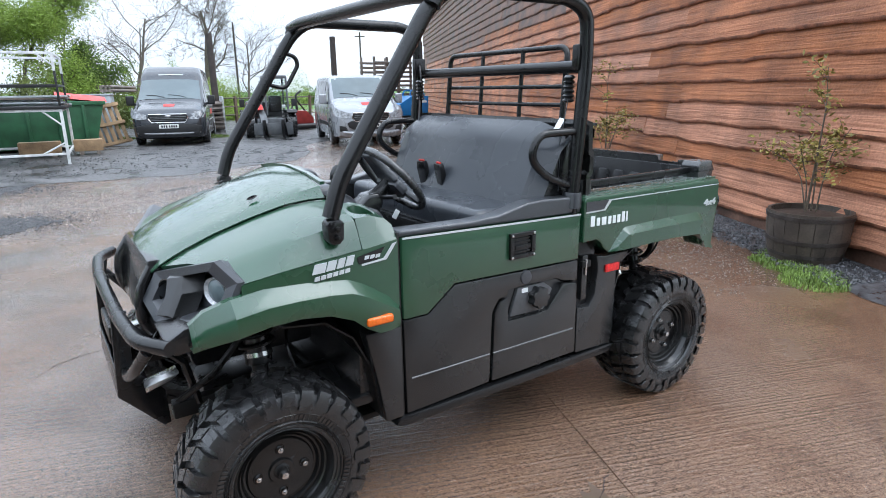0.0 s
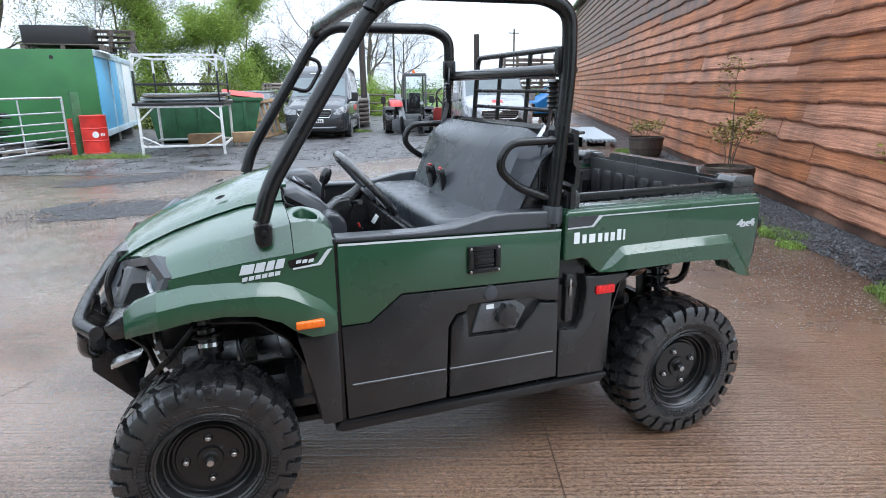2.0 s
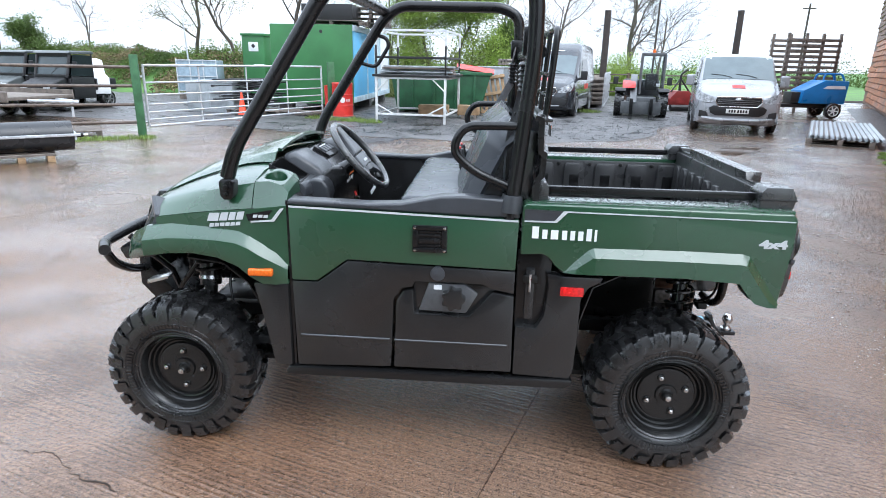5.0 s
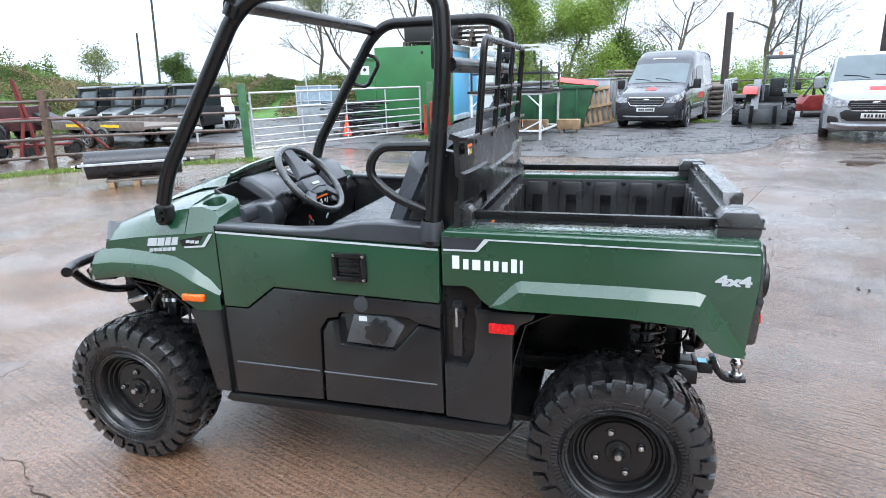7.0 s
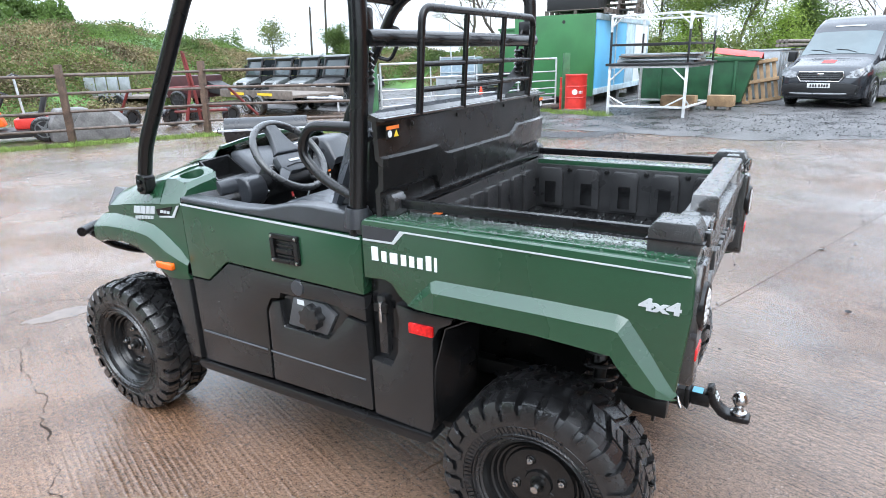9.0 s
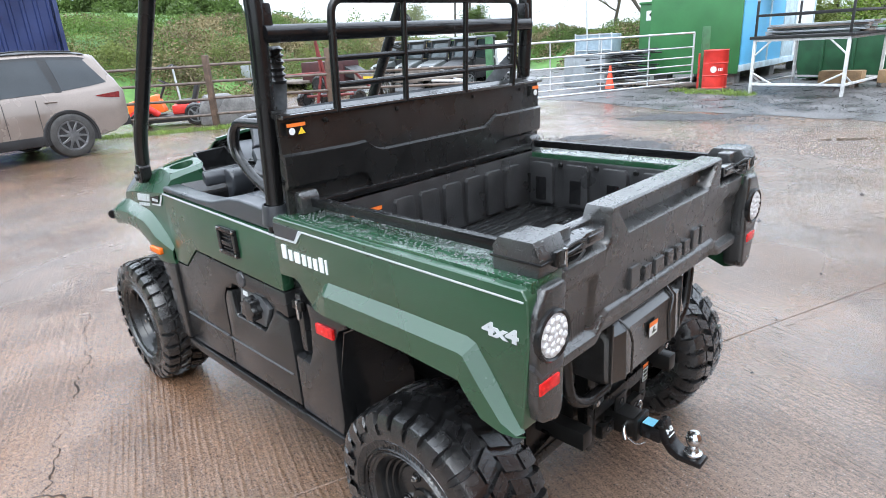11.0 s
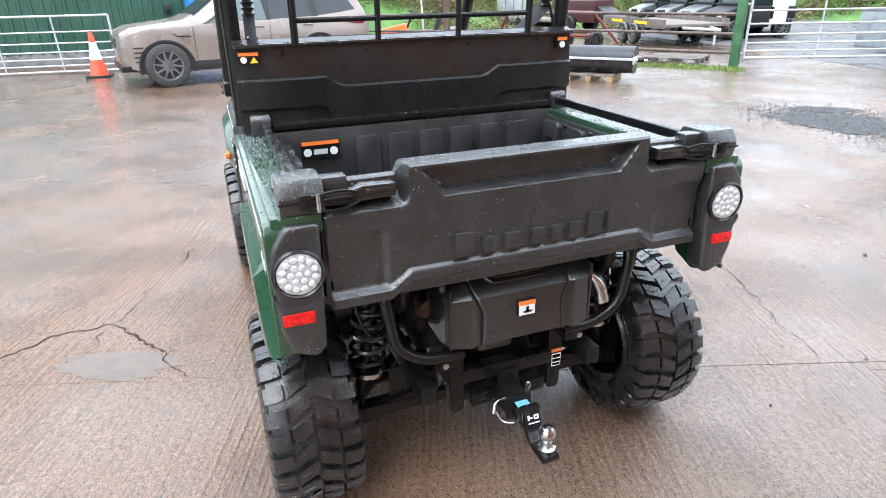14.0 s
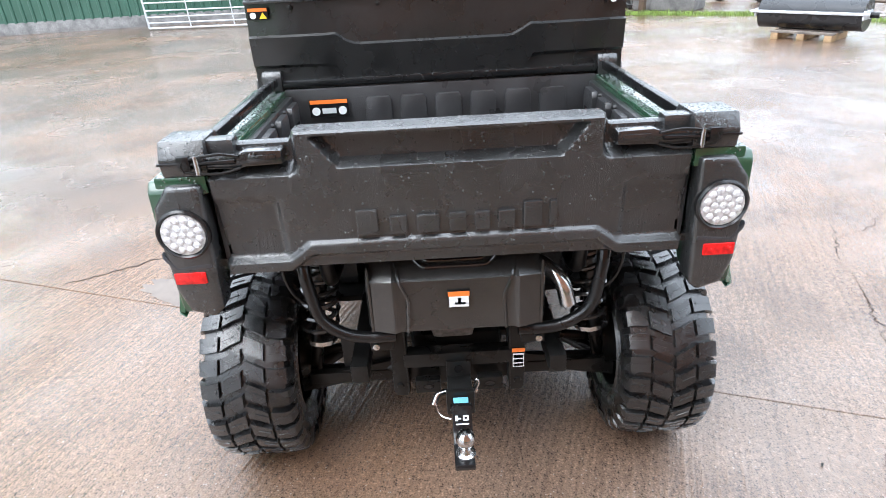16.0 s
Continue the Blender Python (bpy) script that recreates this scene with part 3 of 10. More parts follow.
stones("loose_gravel", "wet grey stones lying loose over the hard-standing", 4500, 0.018, STONE_DARK, 12, over_gravel, "gravel")
stones("loose_tarmac", "crumbs of dark tarmac strewn about the broken patch", 3000, 0.013, STONE_DARK, 3, strewn(-1.35, 6.35, 0.55, 0.36, 0.006), "gravel")
stones("loose_tarmac", "crumbs of dark tarmac strewn along the broken edge", 2200, 0.014, STONE_DARK, 4, strewn(-1.5, 9.45, 0.7, 0.3, 0.006), "gravel")
stones("loose_stones", "few dark stones lying on the wet concrete", 40, 0.016, STONE_DARK, 8, strewn(3.2, 3.6, 0.7, 1.2, 0.006), "stones")
stones("scattered_grit", "pale worn stones showing in the broken concrete", 5000, 0.010, STONE_PALE, 5, strewn(0.1, 7.2, 0.9, 0.8, 0.001), "grit")


def tuft_field(name, label, spots, n, h, seed, mat):
    """Blades of grass, each one tapered, scattered over discs (x, y, radius)."""
    rnd = random.Random(seed)
    V, F = [], []
    area = sum(r * r for *_, r in spots)
    for cx, cy, r in spots:
        for _ in range(int(n * r * r / area)):
            a, q = rnd.uniform(0, 6.283), r * math.sqrt(rnd.random())
            x, y = cx + q * math.cos(a), cy + q * math.sin(a)
            hh = h * rnd.uniform(0.4, 1.1) * (1.15 - 0.6 * q / r)
            t, lean = rnd.uniform(0, 6.283), rnd.uniform(0.1, 0.7) * hh
            w = 0.0035 + 0.003 * rnd.random()
            dx, dy = math.cos(t), math.sin(t)
            z0 = hill(x, y) if x < -18 else 0.004
            k = len(V)
            V += [(x - dy * w, y + dx * w, z0), (x + dy * w, y - dx * w, z0), (x + dx * lean * 0.4 + dy * w * 0.7, y + dy * lean * 0.4 - dx * w * 0.7, z0 + hh * 0.65), (x + dx * lean * 0.4 - dy * w * 0.7, y + dy * lean * 0.4 + dx * w * 0.7, z0 + hh * 0.65), (x + dx * lean, y + dy * lean, z0 + hh)]
            F += [(k, k + 1, k + 2, k + 3), (k + 3, k + 2, k + 4)]
    me = bpy.data.meshes.new(name)
    me.from_pydata(V, [], F)
    me.materials.append(mat)
    return tagged(new(name, me), label, "grass", kind="stuff")


GRASS = shade("grass_blades", (0.17, 0.25, 0.045), 0.55, vary=0.3, scale=3, island=0.4)
spots = []
rnd = random.Random(3)
for k in range(95):
    s = rnd.uniform(-0.8, 10.5)
    if noise.noise((s * 0.8, 4.0, 1.0)) < -0.18:
        continue
    p = BARN_A + BARN_D * s + BARN_N * (0.54 + 0.36 * min(1, max(0, (s - 0.9) / 1.3)) + rnd.gauss(0.0, 0.1))
    spots.append((p.x, p.y, rnd.uniform(0.1, 0.26)))
tuft_field("grass", "bright green grass tufts beside the barn", spots, 42000, 0.055, 1, GRASS)
fspots = [(lerp(-5.75, -8.95, k / 14) + 0.1, lerp(9.0, 6.93, k / 14) - 0.1, 0.22) for k in range(15)] + [(lerp(-8.95, -10.39, k / 10) + 0.1, lerp(6.93, 4.72, k / 10), 0.25) for k in range(11)] + [(lerp(-10.39, -12.3, k / 12) + 0.1, lerp(4.72, 1.5, k / 12), 0.25) for k in range(13)]
tuft_field("grass", "grass growing along the foot of the fence", fspots, 9000, 0.11, 2, GRASS)
tuft_field("grass", "grass tufts round the gate and scaffold", [(-3.0, 13.7, 0.4), (-2.4, 13.6, 0.4), (-1.9, 13.3, 0.35), (-3.6, 14.0, 0.3), (4.6, 19.2, 0.7), (2.0, 20.2, 0.5)], 5000, 0.14, 4, GRASS)

# ---- barn clad in waney-edge boards ----
def board_wood():
    m = shade("waney_larch_boards", (0.455, 0.188, 0.092), 0.56, vary=0.32, scale=1.6, bump=0.5, bscale=50, rvary=0.12, spec=0.35)
    n, l = m.node_tree.nodes, m.node_tree.links
    b = n["Principled BSDF"]
    src = b.inputs["Base Color"].links[0].from_socket
    tc = n.new("ShaderNodeTexCoord")
    oi = n.new("ShaderNodeObjectInfo")
    shift = n.new("ShaderNodeMath")
    shift.operation = "MULTIPLY"
    shift.inputs[1].default_value = 90.0
    l.new(oi.outputs["Random"], shift.inputs[0])
    add = n.new("ShaderNodeVectorMath")
    add.operation = "ADD"
    l.new(tc.outputs["Object"], add.inputs[0])
    l.new(shift.outputs[0], add.inputs[1])
    mp = n.new("ShaderNodeMapping")
    mp.inputs["Scale"].default_value = (0.6, 1, 18)
    l.new(add.outputs[0], mp.inputs["Vector"])
    g = n.new("ShaderNodeTexNoise")
    g.inputs["Scale"].default_value, g.inputs["Detail"].default_value, g.inputs["Distortion"].default_value = 2.2, 6.0, 0.6
    l.new(mp.outputs[0], g.inputs["Vector"])
    r = n.new("ShaderNodeValToRGB")
    r.color_ramp.elements[0].position, r.color_ramp.elements[0].color = 0.36, (0.46, 0.37, 0.33, 1)
    r.color_ramp.elements[1].position, r.color_ramp.elements[1].color = 0.58, (1, 1, 1, 1)
    l.new(g.outputs[0], r.inputs[0])
    mx = n.new("ShaderNodeMix")
    mx.data_type, mx.blend_type = "RGBA", "MULTIPLY"
    mx.inputs["Factor"].default_value = 0.62
    l.new(src, mx.inputs["A"])
    l.new(r.outputs[0], mx.inputs["B"])
    hs = n.new("ShaderNodeHueSaturation")
    for k, a, c in (("Value", 0.80, 1.14), ("Saturation", 0.86, 1.08)):
        mr = n.new("ShaderNodeMapRange")
        mr.inputs["To Min"].default_value, mr.inputs["To Max"].default_value = (a, c) if k == "Value" else (c, a)
        l.new(oi.outputs["Random"], mr.inputs["Value"])
        l.new(mr.outputs[0], hs.inputs[k])
    l.new(mx.outputs["Result"], hs.inputs["Color"])
    l.new(hs.outputs[0], b.inputs["Base Color"])
    bp = n.new("ShaderNodeBump")
    bp.inputs["Strength"].default_value, bp.inputs["Distance"].default_value = 0.9, 0.014
    l.new(g.outputs[0], bp.inputs["Height"])
    l.new(b.inputs["Normal"].links[0].from_socket, bp.inputs["Normal"])
    l.new(bp.outputs[0], b.inputs["Normal"])
    return m


LARCH = board_wood()
LARCH_OLD = shade("weathered_grey_boards", (0.165, 0.091, 0.064), 0.55, vary=0.5, scale=2.2, bump=0.8, bscale=40)
BARK_EDGE = shade("dark_waney_bark_edge", (0.21, 0.08, 0.042), 0.7, vary=0.4, scale=9, bump=0.6, bscale=70)
BARN_S0, BARN_S1, BARN_H = -0.95, 35.6, 5.9
ang = math.degrees(math.atan2(BARN_D.y, BARN_D.x))
BM = pose(BARN_A.x, BARN_A.y, 0, 0, 0, ang)       # local x runs along the wall, local y out into the yard
wall = tagged(part("barn_wall", box(BARN_S0, BARN_S1, -0.25, -0.03, 0.0, BARN_H, 0), LARCH_OLD, None, smooth=False, m=BM), "barn wall clad in wet orange-brown waney-edge boards", "barn", kind="structure")
tagged(part("barn_end_wall", box(BARN_S1 - 0.2, BARN_S1, -12, -0.26, 0.0, BARN_H, 0), LARCH_OLD, None, smooth=False, m=BM), "weathered end wall of the barn", "barn", kind="structure")
tagged(part("barn_end_wall", box(BARN_S0, BARN_S0 + 0.2, -12, -0.26, 0.0, BARN_H, 0), LARCH_OLD, None, smooth=False, m=BM), "weathered end wall of the barn", "barn", kind="structure")
ROOF = shade("grey_roof_sheet", (0.14, 0.14, 0.15), 0.5, vary=0.2, scale=1.5)
tagged(part("barn_roof", prism([(0.35, BARN_H + 0.02), (-6, BARN_H + 2.0), (-12.4, BARN_H + 0.02), (-12.4, BARN_H + 0.14), (-6, BARN_H + 2.14), (0.35, BARN_H + 0.14)], BARN_S0 - 0.3, BARN_S1 + 0.3, "x"), ROOF, None, smooth=False, m=BM), "grey sheet roof of the barn", "roof", kind="structure")
tagged(part("barn_gutter", tube([(BARN_S0, 0.36, BARN_H + 0.03), (BARN_S1 + 0.3, 0.36, BARN_H + 0.03)], 0.07), BLACK_SMOOTH, None, m=BM), "black gutter under the barn eave", "gutter", kind="structure")


def board_mesh(L, seed, hgt=0.30, thick=0.028):
    """A board with a natural wavy lower edge, canted out at the foot."""
    n = max(6, int(L / 0.16))
    t = B()
    R = []
    for i in range(n + 1):
        x = L * i / n
        w = 0.034 * noise.noise((x * 1.6 + seed * 7.3, seed, 0)) + 0.014 * noise.noise((x * 4.5 + seed * 3.1, seed, 5)) + 0.012 * max(0, noise.noise((x * 0.9, seed * 2.0, 9)))
        o = 0.006 * noise.noise((x * 1.1, seed * 1.7, 3))
        R.append([t.verts.new(p) for p in ((x, 0.0, hgt), (x, 0.014, hgt), (x, 0.066 + o, w + 0.034 + 0.012 * noise.noise((x * 9, seed, 7))), (x, 0.064 + o, w + 0.014), (x, 0.052 + o, w), (x, 0.012 + o, w + 0.004))])
    for u, v in zip(R, R[1:]):
        for k in range(5):
            f = t.faces.new((u[k], v[k], v[k + 1], u[k + 1]))
            f.material_index = 1 if k >= 2 else 0
    t.faces.new(R[0])
    t.faces.new(R[-1][::-1])
    return t


cache = []
for k in range(14):
    L = 3.8 + 0.32 * k
    o = part("board", board_mesh(L - 0.008, k + 1), LARCH, None)
    o.data.materials.append(BARK_EDGE)
    cache.append((L, o.data))
    bpy.data.objects.remove(o)
old = []
for L, me in cache:
    m2 = me.copy()
    m2.materials.clear()
    m2.materials.append(LARCH_OLD)
    m2.materials.append(BARK_EDGE)
    old.append(m2)
rnd = random.Random(11)
EXPO = 0.238
z = 0.13
while z < BARN_H - 0.1:
    x = BARN_S0 + rnd.uniform(0.0, 0.02)
    lead = True
    while x < BARN_S1:
        k = rnd.randrange(4) if lead and rnd.random() < 0.5 else rnd.randrange(14)
        lead = False
        L, me = cache[k]
        if x + L > BARN_S1 + 0.05:
            fit_ = [(i, q) for i, q in enumerate(cache) if q[0] <= BARN_S1 + 0.05 - x]
            if not fit_:
                break
            k, (L, me) = fit_[-1]
        if x + L > BARN_S0:
            # the far upper stretch is greyer, older boarding
            grey = (z > 2.95 + 0.5 * noise.noise((x * 0.4, z, 0)) and x + L * 0.5 > 6.8) or (z > 3.5 and x > 2.0)
            b_ = new("board", old[k] if grey else me)
            b_.parent = wall
            b_.matrix_basis = pose(x, -0.028 + rnd.uniform(0, 0.006), z + rnd.uniform(-0.012, 0.012), rnd.uniform(-0.8, 0.8), 0, 0)
        x += L - 0.007
    z += EXPO

# ---- half-barrel planters ----
OAK = shade("wet_weathered_oak", (0.06, 0.047, 0.037), 0.5, vary=0.3, scale=6, bump=0.5, bscale=60, island=0.18)
HOOP = shade("rusty_hoop_iron", (0.06, 0.05, 0.045), 0.5, metal=0.5, vary=0.3, scale=12)
LEAF = shade("yellow_green_leaves", (0.27, 0.22, 0.055), 0.5, vary=0.3, scale=8, island=0.5)
TWIG = shade("grey_brown_twig", (0.11, 0.085, 0.06), 0.7, vary=0.3, scale=20)


def half_barrel(x, y, R=0.36, H=0.44, rz=0):
    b_ = thing("half_barrel_planter", "weathered half-barrel oak planter by the barn wall", "planter", "half-barrel planters", pose(x, y, 0.02, 0, 0, rz))
    for k in range(18):
        a0, a1 = 2 * math.pi * k / 18 + 0.006, 2 * math.pi * (k + 1) / 18 - 0.006
        t = B()
        R_ = []
        for z, f in ((0, 0.84), (H * 0.35, 0.95), (H * 0.7, 0.995), (H, 1.0)):
            R_.append([t.verts.new((q * math.cos(a), q * math.sin(a), z)) for q, a in ((R * f, a0), (R * f + 0.004, (a0 + a1) / 2), (R * f, a1), (R * f - 0.024, a1), (R * f - 0.024, a0))])
        for u, v in zip(R_, R_[1:]):
            for i in range(5):
                t.faces.new((u[i], u[(i + 1) % 5], v[(i + 1) % 5], v[i]))
        t.faces.new(R_[0][::-1])
        t.faces.new(R_[-1])
        part("stave", t, OAK, b_)
    for z, f in ((0.05, 0.875), (0.17, 0.962), (H - 0.06, 1.005)):
        part("hoop", lathe([(R * f + 0.001, z), (R * f + 0.009, z + 0.002), (R * f + 0.011, z + 0.034), (R * f + 0.001, z + 0.036)], "z", 36), HOOP, b_, "rusty iron hoop")
    part("soil", lathe([(R * 0.96, H - 0.05), (R * 0.5, H - 0.03), (0, H - 0.02)], "z", 24), SOIL, b_)
    return b_


def leaf_cloud(centres, n, spread, size, rnd, squash=0.8):
    V, F = [], []
    for _ in range(n):
        c = rnd.choice(centres)
        p = Vector(c) + Vector((rnd.gauss(0, spread), rnd.gauss(0, spread), rnd.gauss(0, spread * squash)))
        s = size * rnd.uniform(0.6, 1.3)
        u = Vector((rnd.gauss(0, 1), rnd.gauss(0, 1), rnd.gauss(0, 0.6))).normalized()
        w = u.orthogonal().normalized()
        w.rotate(Matrix.Rotation(rnd.uniform(0, 6.28), 3, u))
        k = len(V)
        V += [p - u * s, p + w * s * 0.42 + u * s * 0.05, p + u * s, p - w * s * 0.42 + u * s * 0.05]
        F.append((k, k + 1, k + 2, k + 3))
    return V, F


def pyd(name, V, F, mat, parent=None, label="", kind=""):
    me = bpy.data.meshes.new(name)
    me.from_pydata([tuple(v) for v in V], [], F)
    me.materials.append(mat)
    o = new(name, me)
    o.parent = parent
    return tagged(o, label, kind=kind)


def shrub(x, y, z, H, seed, leaf, label, stems=6, n=700, tall=True):
    rnd = random.Random(seed)
    s = thing("shrub", label, "shrub", m=pose(x, y, z))
    ends = []
    bm = B()
    for k in range(stems):
        h = H * (1.0 if k == 0 and tall else rnd.uniform(0.3, 0.62))
        a = rnd.uniform(0, 6.28)
        d = rnd.uniform(0.02, 0.10) if k == 0 and tall else rnd.uniform(0.12, 0.30)
        pts = [(0.04 * math.cos(a), 0.04 * math.sin(a), -0.02), (d * 0.3 * math.cos(a) + rnd.uniform(-.02, .02), d * 0.3 * math.sin(a), h * 0.4), (d * 0.6 * math.cos(a), d * 0.6 * math.sin(a) + rnd.uniform(-.03, .03), h * 0.75), (d * math.cos(a), d * math.sin(a), h)]
        tube(pts, 0.011 if k == 0 else 0.007, 0.003, sides=6, bm=bm, round_r=0.08)
        for j in range(7):
            f = rnd.uniform(0.5, 1.0)
            i = min(2, int(f * 3))
            p = Vector(pts[i]).lerp(Vector(pts[i + 1]), f * 3 - i)
            q = p + Vector((rnd.uniform(-0.22, 0.22), rnd.uniform(-0.22, 0.22), rnd.uniform(0.02, 0.16)))
            tube([p, q], 0.004, 0.0015, sides=4, bm=bm)
            ends += [tuple(q), tuple(p.lerp(q, 0.6))]
    part("woody_stem", bm, TWIG, s)
    V, F = leaf_cloud(ends, n, 0.045, 0.026, rnd)
    pyd("foliage", V, F, leaf, s)
    return s


for (x, y, R), seed in (((5.09, 0.04, 0.335), 1), ((6.62, 3.72, 0.335), 2), ((8.8, 8.25, 0.36), 3)):
    half_barrel(x, y, R, rz=seed * 13)
shrub(5.09, 0.04, 0.42, 1.25, 4, LEAF, "straggly shrub with yellow-green young leaves in a barrel", n=900)
shrub(6.62, 3.72, 0.42, 1.45, 5, LEAF, "thin-stemmed shrub with yellow-green young leaves in a barrel", n=900)
shrub(8.8, 8.25, 0.42, 0.5, 6, LEAF, "low yellow-green shrub in a barrel", stems=8, n=600, tall=False)

# ---- the green utility vehicle (faces -x; its left side is -y) ----
UTV = thing("utility_vehicle", "dark green and black utility vehicle with cargo bed, wet with rain", "utility vehicle")


def tyre_mesh(width, R=0.315, rim=0.166):
    """A radial mud tyre: bent tread blocks in two rows a side, shoulder blocks that run down the sidewall."""
    h = width / 2
    bm = lathe([(rim, -h * 0.70), (rim + 0.002, -h * 0.83), (rim + 0.010, -h * 0.88), (rim + 0.016, -h * 0.87), (rim + 0.03, -h * 0.95), (R * 0.74, -h), (R * 0.85, -h * 0.97), (R * 0.915, -h * 0.87), (R * 0.94, -h * 0.6),
                (R * 0.948, 0), (R * 0.94, h * 0.6), (R * 0.915, h * 0.87), (R * 0.85, h * 0.97), (R * 0.74, h), (rim + 0.03, h * 0.95), (rim + 0.016, h * 0.87), (rim + 0.010, h * 0.88), (rim + 0.002, h * 0.83), (rim, h * 0.70)], n=64)

    def lug(a0, pts, half, top):
        """A block over the carcass; pts run outward as (angle, y, foot radius, top radius)."""
        lo, hi = [], []
        for sgn, row in ((-1, pts), (1, pts[::-1])):
            for a, y, r0, r1 in row:
                for lst, r, k in ((lo, r0, 1.0), (hi, r1, top)):
                    t = a0 + a + sgn * half * k
                    lst.append(bm.verts.new((r * math.cos(t), y if lst is lo else y * 0.995, r * math.sin(t))))
        k, m = len(lo), len(pts)
        for i in range(m - 1):
            bm.faces.new((hi[i], hi[i + 1], hi[k - 2 - i], hi[k - 1 - i]))
        for i in range(k):
            bm.faces.new((lo[i], lo[(i + 1) % k], hi[(i + 1) % k], hi[i]))

    n = 29
    st = 2 * math.pi / n
    for i in range(n):
        for side, off in ((1, 0.0), (-1, 0.5)):
            a0 = (i + off) * st
            long_ = i % 2
            lug(a0, [(0.42 * st, side * h * 0.035, R * 0.93, R), (0.24 * st, side * h * 0.26, R * 0.93, R), (0.02 * st, side * h * 0.47, R * 0.925, R * 0.998)], st * (0.40 if long_ else 0.34), 0.86)
            lug(a0, [(-0.02 * st, side * h * 0.54, R * 0.92, R * 0.997), (-0.08 * st, side * h * 0.80, R * 0.91, R * 0.988), (-0.06 * st, side * h * 0.955, R * 0.89, R * 0.965), (-0.03 * st, side * h * 1.035, R * 0.86, R * 0.90), (0.0, side * h * 1.04, R * (0.76 if long_ else 0.83), R * (0.77 if long_ else 0.84))], st * 0.37, 0.88)
            # cut edge standing on the block
            lug(a0 + 0.1 * st, [(0.20 * st, side * h * 0.18, R * 0.99, R * 1.006), (0.0, side * h * 0.44, R * 0.99, R * 1.004)], st * 0.05, 0.7)
            lug(a0 - 0.02 * st, [(-0.05 * st, side * h * 0.60, R * 0.985, R * 1.003), (-0.06 * st, side * h * 0.92, R * 0.955, R * 0.976)], st * 0.05, 0.7)
    # raised rings and short ribs of the sidewall
    for side in (-1, 1):
        for r in (R * 0.60, R * 0.635, R * 0.72):
            lathe([(r - 0.003, side * h * 0.95), (r, side * (h * 0.985 + 0.003)), (r + 0.003, side * h * 0.96)], n=64, bm=bm, closed=True)
        for i in range(90):
            t = 2 * math.pi * i / 90
            v = []
            for r, y in ((R * 0.645, h * 0.985), (R * 0.71, h * 1.008)):
                for s in (-1, 1):
                    v.append(bm.verts.new((r * math.cos(t + s * 0.012), side * y, r * math.sin(t + s * 0.012))))
            top = [bm.verts.new((r * math.cos(t), side * (y + 0.001), r * math.sin(t))) for r, y in ((R * 0.645, h * 0.985), (R * 0.71, h * 1.008))]
            bm.faces.new((v[0], top[0], top[1], v[2]))
            bm.faces.new((v[1], v[3], top[1], top[0]))
    return bm


def rim_mesh(width):
    """Pressed-steel wheel: rolled lip, three stepped rings, flat disc."""
    k = width / 2 * 0.80
    return lathe([(0.160, k), (0.166, -k + 0.02), (0.172, -k + 0.004), (0.1725, -k - 0.004), (0.169, -k - 0.006), (0.165, -k + 0.001), (0.160, -k + 0.012), (0.1565, -k + 0.011), (0.153, -k + 0.022), (0.147, -k + 0.026), (0.1435, -k + 0.022), (0.139, -k + 0.036), (0.133, -k + 0.038), (0.1295, -k + 0.033),
                  (0.124, -k + 0.048), (0.117, -k + 0.049), (0.112, -k + 0.041), (0.104, -k + 0.040), (0.045, -k + 0.042), (0.041, -k + 0.034), (0.0, -k + 0.033)], n=56)


WF, WR = 0.225, 0.262
first = {}
for ax, wd, yc in ((0.0, WF, 0.632), (2.01, WR, 0.622)):
    for s in (-1, 1):
        m = pose(ax, s * yc, 0.308, 0, 45 - 10 * ax, 0 if s < 0 else 180)
        if wd not in first:
            face = -wd * 0.40 + 0.040
            w = part("wheel", rim_mesh(wd), RIM, UTV, "black pressed-steel wheel", m=m, ang=30)
            ty = part("tyre", tyre_mesh(wd), RUBBER, w, "chunky all-terrain tyre, wet black rubber", ang=28)
            st = []
            for a in (radians(45 + 90 * i) for i in range(4)):
                at = pose(0.079 * math.cos(a), face, 0.079 * math.sin(a))
                st.append(part("nut_seat", lathe([(0.016, -0.0005), (0.0145, -0.003), (0.0125, 0.001)], n=16), STEEL_BLACK, w, m=at))
                st.append(part("wheel_nut", lathe([(0.0, -0.020), (0.005, -0.019), (0.0055, -0.012), (0.0095, -0.011), (0.0095, 0.004), (0, 0.004)], n=8), STEEL, w, "bright wheel nut", m=at))
            for a in (0, 90, 180, 270):
                st.append(part("disc_rib", tube([(0.03, face + 0.002, 0), (0.062, face + 0.002, 0)], 0.0035, 0.001, sides=6), RIM, w, m=pose(0, 0, 0, 0, a + 8, 0)))
            hub = part("hub_cap", lathe([(0.0, -0.020), (0.017, -0.018), (0.020, -0.002), (0.028, 0.002), (0.028, 0.012)], n=20), STEEL_BLACK, w, m=pose(0, face - 0.008, 0))
            nt = part("axle_nut", lathe([(0.0, -0.016), (0.0125, -0.014), (0.0125, 0.0)], n=6), STEEL, w, m=pose(0, face - 0.026, 0))
            first[wd] = (w, ty, st, hub, nt)
        else:
            w0, ty, st, hub, nt = first[wd]
            w = again(w0, UTV, m)
            tagged(w, "black pressed-steel wheel")
            again(ty, w)
            for o in (*st, hub, nt):
                again(o, w, o.matrix_basis.copy())

